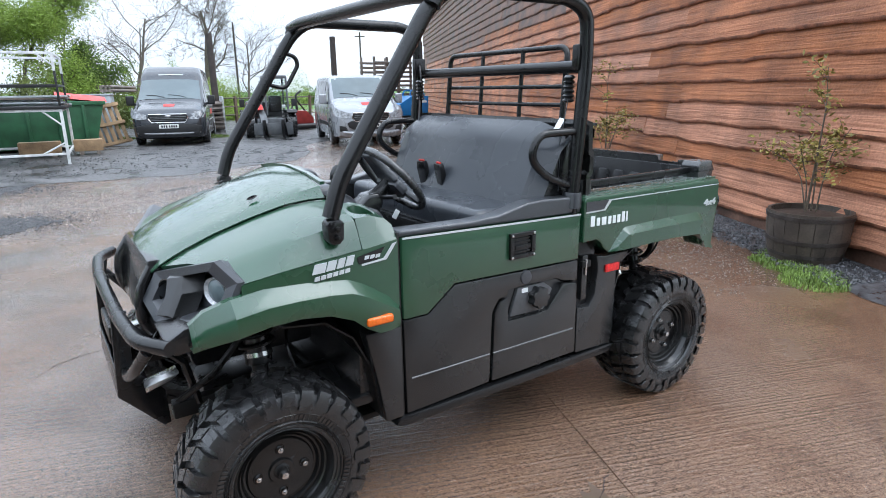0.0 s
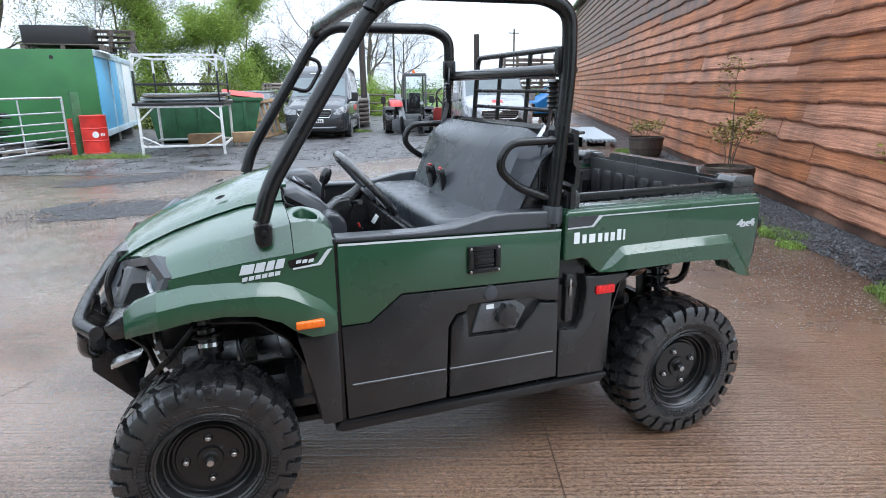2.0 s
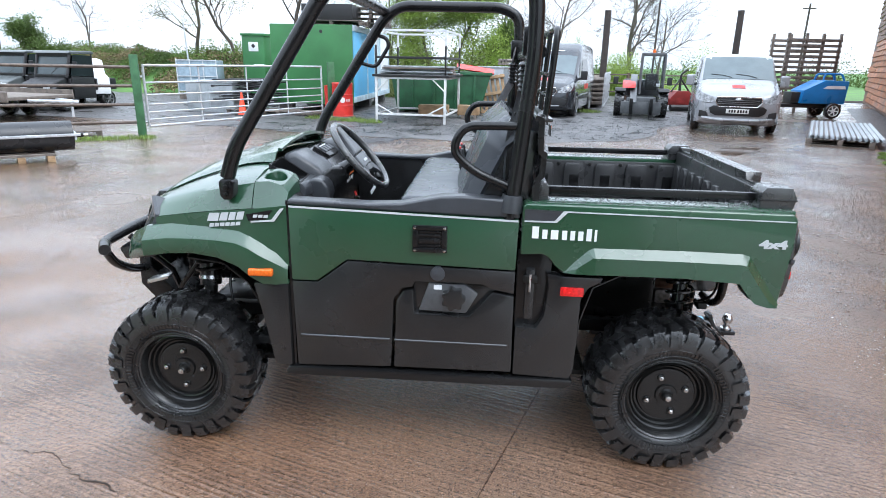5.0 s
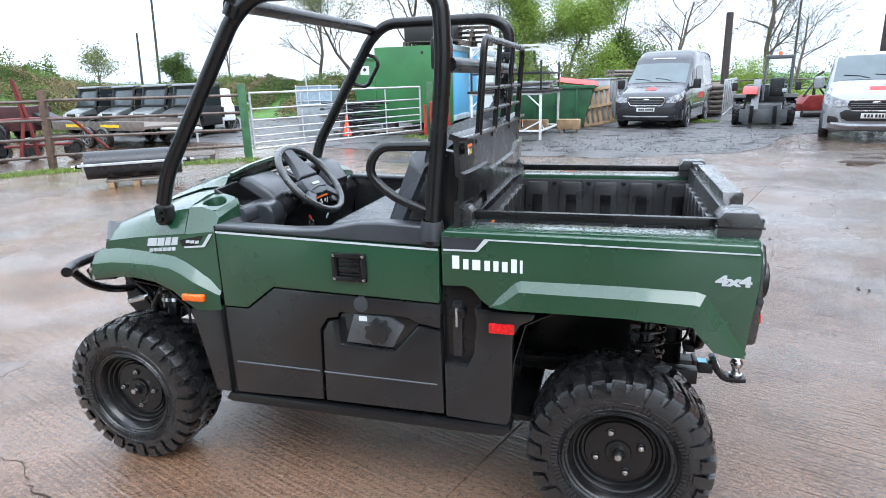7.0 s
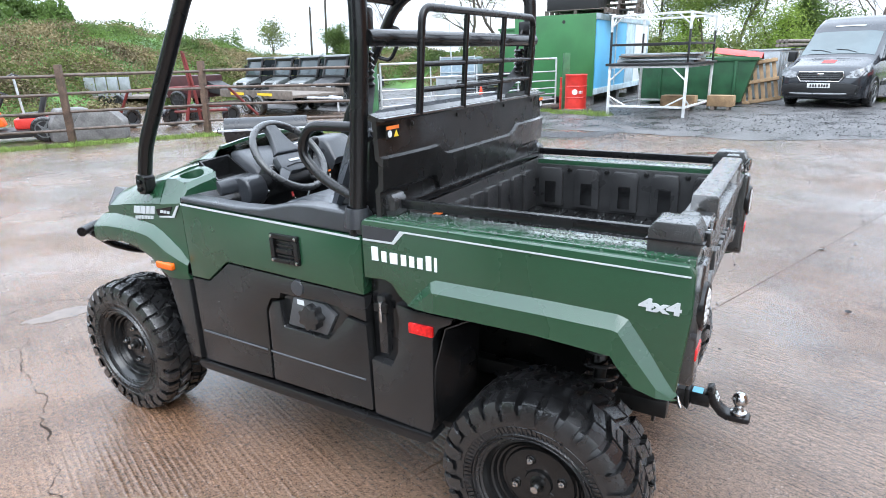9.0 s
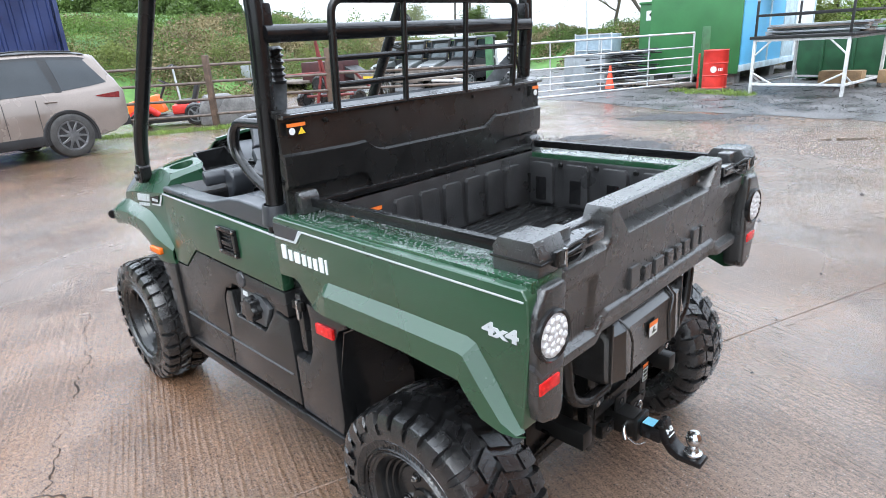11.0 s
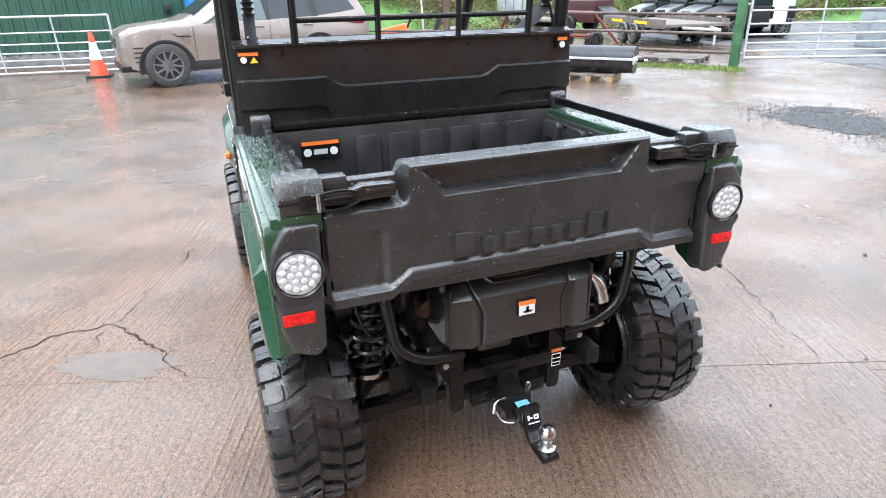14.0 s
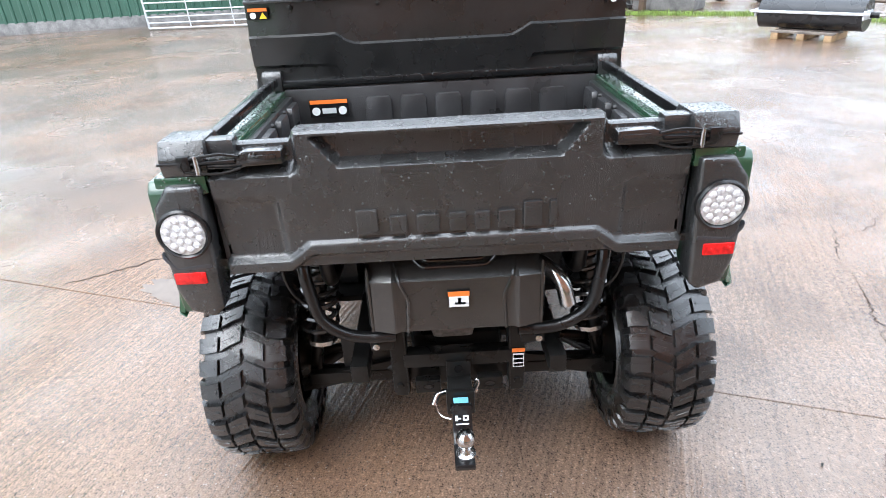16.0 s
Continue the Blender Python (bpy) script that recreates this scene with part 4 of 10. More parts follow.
# --- roll cage ---
TR = 0.0285
cage_side = tube([(0.245, -0.648, 1.13), (0.285, -0.648, 1.25), (0.645, -0.635, 1.80), (0.74, -0.635, 1.868), (1.30, -0.645, 1.868), (1.40, -0.645, 1.82), (1.405, -0.648, 1.62), (1.345, -0.652, 1.00)], TR, round_r=0.10, sides=16)
both("roll_cage_side", cage_side, TUBE, UTV, "black tubular roll cage, beaded with rain")
part("roll_cage_crossbar", tube([(0.655, -0.66, 1.835), (0.64, -0.5, 1.845), (0.64, 0.5, 1.845), (0.655, 0.66, 1.835)], TR * 0.95, round_r=0.05), TUBE, UTV)
part("roll_cage_crossbar", tube([(1.42, -0.64, 1.615), (1.42, 0.64, 1.615)], TR * 0.92), TUBE, UTV)
both("joint_plate", tube([(0.648, -0.655, 1.80), (0.668, -0.655, 1.835)], 0.0298, sides=14), TUBE, UTV)
foot = prism([(0.236, 1.045), (0.262, 1.045), (0.276, 1.06), (0.28, 1.115), (0.268, 1.128), (0.23, 1.128), (0.218, 1.115), (0.221, 1.06)], -0.68, -0.628, "y", 0.008)
f1, f2 = both("roll_cage_foot", foot, TUBE, UTV)
for s, f in ((-1, f1), (1, f2)):
    for z in (1.068, 1.098):
        part("bolt", lathe([(0, -0.008), (0.009, -0.006), (0.0095, 0.002)], n=12), STEEL_BLACK, f, m=pose(0.25, s * 0.687, z, 0, 0, 0 if s < 0 else 180))
# grab loops on the front posts
for s in (-1, 1):
    part("grab_loop", tube([(0.585, s * 0.645, 1.72), (0.66, s * 0.645, 1.70), (0.675, s * 0.645, 1.66), (0.60, s * 0.645, 1.54), (0.50, s * 0.645, 1.565), (0.475, s * 0.645, 1.55)] if s > 0 else
         [(0.60, -0.645, 1.745), (0.64, -0.64, 1.77), (0.65, -0.64, 1.78)], 0.0105, round_r=0.035, sides=10), TUBE, UTV)
# hip rails beside the seat
hip = tube([(1.385, -0.645, 1.355), (1.16, -0.642, 1.352), (1.115, -0.64, 1.26), (1.20, -0.64, 1.18), (1.365, -0.645, 1.118)], 0.0165, round_r=0.075)
both("hip_rail", hip, TUBE, UTV)
# belts: roller with bellows, webbing, buckles
for s in (-1, 1):
    part("belt_bracket", box(1.36, 1.43, s * 0.625 - 0.018, s * 0.625 + 0.018, 1.60, 1.70, 0.01), TUBE, UTV)
    fold = [(0.0, 0.0)] + [(q, 0.0185 * k + d) for k in range(6) for q, d in ((0.016, 0.0), (0.026, 0.009))] + [(0.016, 0.111), (0.0, 0.111)]
    part("belt_bellows", lathe(fold, "z", 14), MOULD, UTV, m=pose(1.375, s * 0.585, 1.47))
    strap = [(1.372, s * 0.585, 1.48), (1.335, s * 0.585, 1.30), (1.33, s * 0.59, 1.10)] if s < 0 else [(1.372, s * 0.585, 1.48), (1.27, s * 0.44, 1.30), (1.165, s * 0.30, 1.09)]
    part("seat_belt", tube(strap, 0.026, sides=8, flat=0.09), WEB, UTV, "grey seat-belt webbing")
for y, t in ((0.18, 8), (0.02, -6)):
    bk = part("belt_buckle", prism([(-0.02, 0), (0.02, 0), (0.028, 0.07), (0.022, 0.10), (-0.022, 0.10), (-0.028, 0.07)], -0.012, 0.012, "x", 0.006), BLACK_SMOOTH, UTV, m=pose(1.14, y, 1.06, 0, -10, t) @ Matrix.Scale(1.2, 4))
    part("buckle_button", box(-0.004, 0.004, -0.016, 0.016, 0.097, 0.106, 0.002), RED_PAINT, bk)
    part("buckle_stalk", tube([(0, 0, 0.01), (0.01, 0, -0.06), (0.02, 0, -0.14)], 0.014, flat=0.5), BLACK_SMOOTH, bk)
part("belt_clasp", box(-0.004, 0.004, -0.018, 0.018, -0.035, 0.035, 0.004), STEEL, UTV, m=pose(1.335, -0.575, 1.375, 10, 30, 0))
part("wire", tube([(1.385, 0.60, 1.66), (1.37, 0.56, 1.58), (1.39, 0.60, 1.46), (1.40, 0.62, 1.36)], 0.006, round_r=0.06), BLACK_SMOOTH, UTV)

# --- rack over the seat back ---
rack = part("headboard_rack", tube([(1.475, -0.45, 1.375), (1.50, -0.45, 1.705), (1.50, 0.45, 1.705), (1.475, 0.45, 1.375)], 0.013, round_r=0.05), TUBE, UTV, "black tubular headboard rack")
for y in (-0.155, 0.155):
    part("rack_bar", tube([(1.477, y, 1.375), (1.50, y, 1.705)], 0.0105), TUBE, rack)
for z in (1.455, 1.535):
    part("rack_bar", tube([(1.481 + (z - 1.455) * 0.07, -0.45, z), (1.481 + (z - 1.455) * 0.07, 0.45, z)], 0.0095), TUBE, rack)

# --- moulded screen between seat and bed ---
ribs = []
for z in (1.06, 1.165, 1.178, 1.250, 1.256, 1.30, 1.34, 1.372, 1.378):
    row = []
    for i in range(41):
        y = -0.655 + 1.31 * i / 40
        # the step line runs lower through the middle
        drop = 0.035 * min(1, max(0, (0.34 - abs(y + 0.02)) / 0.05))
        zz = z - (drop if 1.17 < z < 1.29 else 0)
        bulge = {1.06: 0.0, 1.165: 0.0, 1.178: 0.014, 1.250: 0.018, 1.256: 0.006, 1.30: 0.004, 1.34: 0.002, 1.372: 0.002, 1.378: -0.015}[z]
        edge = 0.02 * (abs(y) / 0.655) ** 6
        row.append((1.452 + bulge - edge, y, zz))
    ribs.append(row)
SCREEN_BLACK = droplets(shade("black_screen_plastic", (0.012, 0.012, 0.012), 0.28, vary=0.2, scale=6, spec=0.4, rvary=0.1, coat=0.4), 0.3, 240)
part("cab_screen", sheet(ribs, -0.02), SCREEN_BLACK, UTV, "black moulded plastic screen behind the seats", ang=20)
part("screen_cap", box(1.428, 1.484, -0.655, 0.655, 1.372, 1.385, 0.005), WET_BLACK, UTV, "flat wet cap along the screen")
for y in (-0.5, -0.2, 0.2, 0.5):
    part("screw", lathe([(0, -0.004), (0.008, -0.002), (0.008, 0.003)], "x", 10), STEEL_BLACK, UTV, m=pose(1.478, y, 1.355, 0, 0, 180))
for k in range(6):
    part("embossed_letter_shape", box(1.468, 1.4725, 0.375 + 0.026 * k, 0.394 + 0.026 * k, 1.262, 1.278, 0.002), MOULD, UTV)


def sticker(m, w, h, cells, parent=UTV, head=0.3):
    """A warning label: orange head over dark or white cells."""
    s = part("warning_sticker", box(-0.0012, 0.0012, 0, w, 0, h), BLACK_SMOOTH, parent, "orange, black and white warning sticker", m=m, smooth=False)
    part("sticker_head", box(0.001, 0.0022, w * 0.02, w * 0.98, h * (1 - head), h * 0.98), ORANGE_PRINT, s, smooth=False)
    for (a, b, c, d, mt, rnd) in cells:
        if rnd:
            part("sticker_sign", lathe([(0, 0.0), (min(w, h) * rnd, 0.0), (min(w, h) * rnd, 0.0012), (0, 0.0012)], "x", 18), mt, s, m=pose(0.0012, a * w, c * h))
        elif mt is YELLOW:
            part("sticker_sign", prism([(a * w, c * h), (b * w, c * h), ((a + b) / 2 * w, d * h)], 0.001, 0.0022, "x"), mt, s, "yellow warning triangle", smooth=False)
        else:
            part("sticker_sign", box(0.001, 0.0022, a * w, b * w, c * h, d * h), mt, s, smooth=False)
    return s


sticker(pose(1.478, -0.645, 1.322), 0.068, 0.038, [(0.26, 0, 0.36, 0, WHITE, 0.28), (0.56, 0.95, 0.08, 0.62, YELLOW, 0)])
sticker(pose(1.478, 0.585, 1.315), 0.045, 0.045, [(0.5, 0, 0.36, 0, WHITE, 0.28)])

# --- seat ---
seat = B()
box(0.90, 1.36, -0.56, 0.56, 0.93, 1.055, 0.045, 4, seat)
part("seat_cushion", seat, VINYL, UTV, "grey vinyl bench seat cushion, wet")
back = []
for i in range(15):
    t = i / 14
    row = []
    for j in range(25):
        y = -0.56 + 1.12 * j / 24
        e = max(0, abs(y) - 0.50) / 0.06
        top = 1.335 - 0.05 * max(0, (abs(y) - 0.44) / 0.12) ** 2
        z = lerp(1.02, top, t)
        x = 1.19 + 0.12 * t + 0.05 * e ** 2 + 0.045 * max(0, t - 0.86) / 0.14 + (0.012 * math.cos(j * math.pi / 12))
        row.append((x, y, z))
    back.append(row)
part("seat_back", sheet(back, -0.07), VINYL, UTV, "grey vinyl bench backrest")
part("seat_base", box(0.88, 1.40, -0.58, 0.58, 0.62, 0.945, 0.02), MOULD, UTV)
both("seat_side", prism([(1.20, 1.0), (1.42, 1.0), (1.44, 1.33), (1.36, 1.34)], -0.60, -0.555, "y", 0.012), MOULD, UTV)

# --- floor, dash, steering ---
part("cab_floor", box(0.30, 1.42, -0.61, 0.61, 0.40, 0.44, 0.008), MOULD, UTV)
part("footwell_front", prism([(0.34, 0.43), (0.40, 0.43), (0.52, 1.0), (0.46, 1.08), (0.36, 1.08)], -0.60, 0.60, "y", 0.01), MOULD, UTV)
dash = prism([(0.34, 1.06), (0.335, 1.16), (0.40, 1.170), (0.48, 1.128), (0.535, 1.068), (0.55, 1.02), (0.52, 0.97), (0.42, 0.96)], -0.295, 0.36, "y", 0.018, 3)
part("dashboard", dash, MOULD, UTV, "black moulded dashboard")
# sloping instrument panel before the driver, boxy cowl before the passenger
for name, lo, hi, prof in (
        ("instrument_cowl", -0.298, -0.085, ((0.348, 1.150), (0.356, 1.174), (0.405, 1.180), (0.50, 1.120), (0.535, 1.078), (0.52, 1.02), (0.40, 1.02))),
        ("passenger_cowl", 0.145, 0.345, ((0.392, 1.135), (0.398, 1.172), (0.425, 1.186), (0.503, 1.188), (0.536, 1.168), (0.582, 1.092), (0.565, 1.055), (0.44, 1.05)))):
    part(name, loft([[(x, lerp(lo, hi, q), z + dz) for x, z in prof] for q, dz in ((0.0, -0.022), (0.04, -0.006), (0.12, 0.0), (0.88, 0.0), (0.96, -0.006), (1.0, -0.022))]), GREY_PLASTIC, UTV, "charcoal dash cowl", ang=50)
sw = part("switch_panel", box(-0.045, 0.045, -0.095, 0.085, -0.012, 0.006, 0.006), BLACK_SMOOTH, UTV, "black switch panel with grey rockers", m=pose(0.455, 0.045, 1.152, 0, 30, 0))
for k in range(4):
    part("rocker_switch", box(-0.018, 0.018, -0.08 + 0.042 * k, -0.052 + 0.042 * k, 0.004, 0.012, 0.003), GREY_PLASTIC, sw)
part("switch_mark", box(-0.03, -0.024, -0.06, 0.05, 0.0055, 0.0072), SILVER, sw)
for s in (-1, 1):
    # deep open pocket between the dash and the green deck
    yi = 0.297 if s < 0 else 0.362
    rim = [Vector(p) for p in ((0.342, s * 0.458, 1.152), (0.342, s * yi, 1.160), (0.470, s * yi, 1.082), (0.488, s * 0.486, 1.080))]
    mid = sum(rim, Vector()) / 4
    inn = [mid + (p - mid) * 0.84 for p in rim]
    rings = [[p + Vector((0, 0, -0.10)) for p in rim], [p + Vector((0, 0, -0.004)) for p in rim], [mid + (p - mid) * 0.97 + Vector((0, 0, 0.004)) for p in rim], [mid + (p - mid) * 0.87 + Vector((0, 0, 0.003)) for p in rim], [Vector((p.x, p.y, 1.045 - (p.x - 0.34) * 0.2)) for p in inn]]
    part("dash_pocket", loft(rings), BLACK_SMOOTH, UTV, "deep open black dash pocket", ang=30)
    part("pocket_front", prism([(0.462, 1.088), (0.490, 1.084), (0.508, 1.060), (0.508, 1.028), (0.495, 1.016), (0.462, 1.016)], min(s * (yi - 0.01), s * 0.494), max(s * (yi - 0.01), s * 0.494), "y", 0.008), GREY_PLASTIC, UTV)
    part("pocket_shelf", prism([(0.462, 1.010), (0.512, 1.006), (0.520, 0.990), (0.505, 0.968), (0.462, 0.960)], min(s * yi, s * 0.50), max(s * yi, s * 0.50), "y", 0.006), MOULD, UTV)
part("dash_pod", prism([(0.485, 1.075), (0.515, 1.090), (0.552, 1.082), (0.574, 1.055), (0.580, 1.02), (0.572, 0.985), (0.545, 0.955), (0.485, 0.945)], -0.405, -0.298, "y", 0.020, 4), GREY_PLASTIC, UTV, "rounded charcoal pod beside the steering column")
part("steering_column", tube([(0.52, -0.262, 1.06), (0.63, -0.262, 1.12), (0.675, -0.262, 1.16)], 0.033, 0.026, round_r=0.03), MOULD, UTV)
part("column_shroud", prism([(0.50, 1.07), (0.565, 1.125), (0.615, 1.13), (0.635, 1.09), (0.615, 1.045), (0.55, 1.0), (0.50, 1.0)], -0.305, -0.215, "y", 0.016, 3), MOULD, UTV)
part("ignition_barrel", lathe([(0.0, 0.03), (0.012, 0.03), (0.021, 0.024), (0.023, 0.0), (0.023, -0.03)], "x", 18), STEEL, UTV, "bright ignition barrel", m=pose(0.545, -0.303, 1.005, 0, 0, 0))
WM = pose(0.69, -0.263, 1.172, 0, 49, 0)
ring = lathe([(0.168 + 0.0155 * math.cos(2 * math.pi * k / 10), 0.0155 * math.sin(2 * math.pi * k / 10)) for k in range(10)], "z", 40, closed=True)
wheel_s = part("steering_wheel", ring, BLACK, UTV, "black steering wheel", m=WM)
part("steering_hub", prism([(-0.012, -0.078), (0.0, -0.082), (0.045, -0.088), (0.072, -0.062), (0.078, 0.0), (0.072, 0.062), (0.045, 0.088), (0.0, 0.082), (-0.012, 0.078)], -0.035, 0.004, "z", 0.012), GREY_PLASTIC, wheel_s)
part("spoke", prism([(-0.160, -0.030), (-0.160, 0.030), (-0.11, 0.036), (-0.045, 0.058), (-0.014, 0.076), (-0.014, -0.076), (-0.045, -0.058), (-0.11, -0.036)], -0.022, 0.010, "z", 0.010, 3), GREY_PLASTIC, wheel_s, "broad tapering top spoke")
for a in (48, -48):
    part("spoke", prism([(0.06, -0.030), (0.11, -0.020), (0.162, -0.018), (0.162, 0.018), (0.11, 0.020), (0.06, 0.030)], -0.02, 0.0, "z", 0.007), GREY_PLASTIC, wheel_s, m=pose(0, 0, 0, 0, 0, a))
part("hub_emblem", lathe([(0.0, 0.004), (0.017, 0.004), (0.020, 0.0), (0.020, -0.01)], "z", 20), BLACK_SMOOTH, wheel_s, m=pose(0.118, 0.07, -0.012))
part("hub_badge_shape", box(0.02, 0.032, -0.03, 0.03, 0.0055, 0.0075, 0.001), SILVER, wheel_s)
part("hub_seam", tube([(0.052, -0.06, 0.005), (0.045, 0, 0.0065), (0.052, 0.06, 0.005)], 0.003, sides=6), BLACK_SMOOTH, wheel_s)
lv = part("gear_lever", tube([(0.54, 0.01, 1.02), (0.55, 0.014, 1.10), (0.562, 0.018, 1.155)], 0.007, round_r=0.03), BLACK_SMOOTH, UTV)
part("lever_knob", lathe([(0, -0.03), (0.018, -0.026), (0.024, 0.0), (0.022, 0.03), (0.012, 0.045), (0, 0.047)], "z", 14), BLACK_SMOOTH, lv, m=pose(0.567, 0.02, 1.168, 0, 24, 0))
part("column_stalk", tube([(0.62, -0.25, 1.10), (0.64, -0.38, 1.12)], 0.008, 0.011), BLACK_SMOOTH, UTV)
part("key_tag", box(-0.002, 0.002, -0.012, 0.012, -0.02, 0.02, 0.001), WHITE, UTV, m=pose(0.735, -0.215, 1.01, 20, 25, 30))
part("key_ring", lathe([(0.012 + 0.0018 * math.cos(k * math.pi / 3), 0.0018 * math.sin(k * math.pi / 3)) for k in range(6)], "y", 16, closed=True), STEEL, UTV, m=pose(0.664, -0.24, 0.972))
for k, a in enumerate((-14, 10)):
    part("key", box(-0.006, 0.006, -0.0015, 0.0015, -0.05, 0.0, 0.001), STEEL, UTV, m=pose(0.664 + 0.006 * k, -0.24, 0.965, 0, a, 20))
part("key_fob", tube([(0.655, -0.24, 1.005), (0.662, -0.24, 0.986)], 0.005), RED_PAINT, UTV)
sticker(pose(0.560, 0.00, 0.985, 0, 8, 0), 0.13, 0.055, [(0.1, 0, 0.3, 0, WHITE, 0.14), (0.3, 0, 0.3, 0, WHITE, 0.14), (0.5, 0, 0.3, 0, WHITE, 0.14), (0.75, 0, 0.42, 0, WHITE, 0.16), (0.4, 0, 0.55, 0, WHITE, 0.12), (0.9, 0.98, 0.1, 0.6, SILVER, 0)], head=0.2)
part("dash_switch_panel", box(0.555, 0.572, 0.20, 0.34, 1.0, 1.06, 0.006), BLACK_SMOOTH, UTV)
for k in range(2):
    part("pedal", box(0.50, 0.515, -0.26 + 0.13 * k, -0.19 + 0.13 * k, 0.55, 0.64, 0.006), STEEL_BLACK, UTV)

# --- hood, fenders and nose: sections across the body, the left half ---
# along x: centre z, crease (y, z), outer edge of the hood (y, z), shoulder (y, z), side foot (y, z)
NOSE = [
    (-0.255, 0.985, 0.235, 0.958, 0.285, 0.930, 0.50, 0.900, 0.600, 0.870),
    (-0.22, 1.012, 0.245, 0.985, 0.292, 0.955, 0.53, 0.945, 0.622, 0.900),
    (-0.15, 1.052, 0.258, 1.022, 0.300, 0.992, 0.555, 0.985, 0.640, 0.935),
    (-0.05, 1.098, 0.272, 1.066, 0.310, 1.035, 0.580, 1.022, 0.655, 0.965),
    (0.08, 1.148, 0.290, 1.112, 0.325, 1.078, 0.602, 1.056, 0.664, 0.985),
    (0.20, 1.188, 0.310, 1.148, 0.345, 1.112, 0.615, 1.082, 0.668, 1.000),
    (0.28, 1.212, 0.330, 1.172, 0.365, 1.136, 0.620, 1.100, 0.670, 1.008),
    (0.34, 1.224, 0.345, 1.186, 0.385, 1.148, 0.622, 1.110, 0.671, 1.014),
]


def nose_at(x):
    return table(NOSE, x)


hood_rows, side_rows = [], []
for i in range(23):
    u = i / 22
    x = lerp(-0.255, 0.34, u)
    zc, yc, zcr, ye, ze, ys, zs, yf, zf = nose_at(x)
    ze = lerp(lerp(zcr, ze, 0.45), ze, max(0, (x - 0.2) / 0.14))
    half = [(0, zc), (yc * 0.5, lerp(zc, zcr, 0.3)), (yc * 0.85, lerp(zc, zcr, 0.78)), (yc, zcr), (lerp(yc, ye, 0.5), lerp(zcr, ze, 0.62)), (ye, ze)]
    row = [(x, -y, z) for y, z in half[::-1]] + [(x, y, z) for y, z in half[1:]]
    hood_rows.append(row)
    # the wing beside it starts behind the slanting headlamp
    row = []
    for k, x0 in enumerate((-0.225, -0.165, -0.108, -0.092, -0.068, -0.05)):
        x = lerp(x0, 0.34, u)
        zc, yc, zcr, ye, ze, ys, zs, yf, zf = nose_at(x)
        ze = lerp(lerp(zcr, ze, 0.45), ze, max(0, (x - 0.2) / 0.14))
        y, z = ((ye - 0.004, ze - 0.005), (lerp(ye, ys, 0.5), lerp(ze, zs, 0.4) + 0.004), (lerp(ye, ys, 0.9), lerp(ze, zs, 0.86)), (ys, zs - 0.004), (lerp(ys, yf, 0.45), lerp(zs, zf, 0.4)), (yf, zf))[k]
        row.append((x, -y, z))
    side_rows.append(row)
part("hood", sheet(hood_rows, -0.004), GREEN_TOP, UTV, "dark green hood streaked with rain", ang=30)
both("hood_side", sheet(side_rows, 0.012), GREEN, UTV, ang=24)
# rear upper cowl with the cup holders
zc, yc, zcr, ye, ze, ys, zs, yf, zf = nose_at(0.34)


def deck_z(x, y):
    """Height of the flat deck beside the dash."""
    return lerp(ze, zs, (y - ye) / (ys - ye)) + table([(0.343, 0.0), (0.40, 0.004), (0.455, -0.012)], x)[0]


outer = [[(x, -ys, deck_z(x, ys)), (x, -yf, zf)] for x in (0.343, 0.40, 0.455)] + [[(0.478, -0.632, 1.075), (0.478, -0.671, 1.03)]]
both("cowl_side", sheet(outer, 0.012), GREEN, UTV)
DECK_IN = 0.468
both("cowl_back", sheet([[(0.455, -y, deck_z(0.455, y)) for y in (DECK_IN, 0.51, 0.57, ys)], [(0.478, -y, z) for y, z in ((0.488, 1.102), (0.52, 1.096), (0.57, 1.088), (0.632, 1.075))], [(0.482, -y, z - 0.06) for y, z in ((0.488, 1.102), (0.52, 1.096), (0.57, 1.088), (0.632, 1.075))]], 0.006), GREEN, UTV)
# the deck with the round cup hole through it and its green cup
rings = [[] for _ in range(5)]
for k in range(32):
    a = 2 * math.pi * (k + 0.5) / 32
    cx, cy, c_, s_ = 0.403, 0.545, math.cos(a), math.sin(a)
    far = min((0.455 - cx) / c_ if c_ > 0 else (0.343 - cx) / c_, (ys - cy) / s_ if s_ > 0 else (DECK_IN - cy) / s_)
    for i, r in enumerate((far, 0.05, 0.046)):
        x, y = cx + min(r, far) * c_ * (0.92 if i else 1), cy + min(r, far) * s_ * (1.12 if i and s_ * s_ > 0 and cy + r * 1.12 * abs(s_) < ys else 1)
        rings[i].append((x, -y, deck_z(x, y) - (0.003 if i == 2 else 0)))
    for i, (r, d) in enumerate(((0.042, 0.07), (0.0, 0.072))):
        rings[3 + i].append((cx + r * c_, -cy - r * s_, 1.125 - d))
both("cup_holder", loft(rings, cap=False), GREEN, UTV, "round green cup holder", ang=30)
part("cowl_centre", sheet([[(0.343, y, 1.222 - 0.03 * (abs(y) / 0.34) ** 2) for y in (-0.34, -0.2, 0, 0.2, 0.34)], [(0.362, y, 1.222 - 0.03 * (abs(y) / 0.34) ** 2) for y in (-0.34, -0.2, 0, 0.2, 0.34)]], -0.012), GREEN, UTV)
for s in (-1, 1):
    part("hood_vent", lathe([(0.017, 0.0), (0.013, 0.003), (0.011, -0.003), (0.0, -0.004)], "z", 18), BLACK_SMOOTH, UTV, m=pose(0.118, s * 0.235, 1.153, s * -9, -18, 0) @ Matrix.Diagonal((1.3, 0.8, 1, 1)))
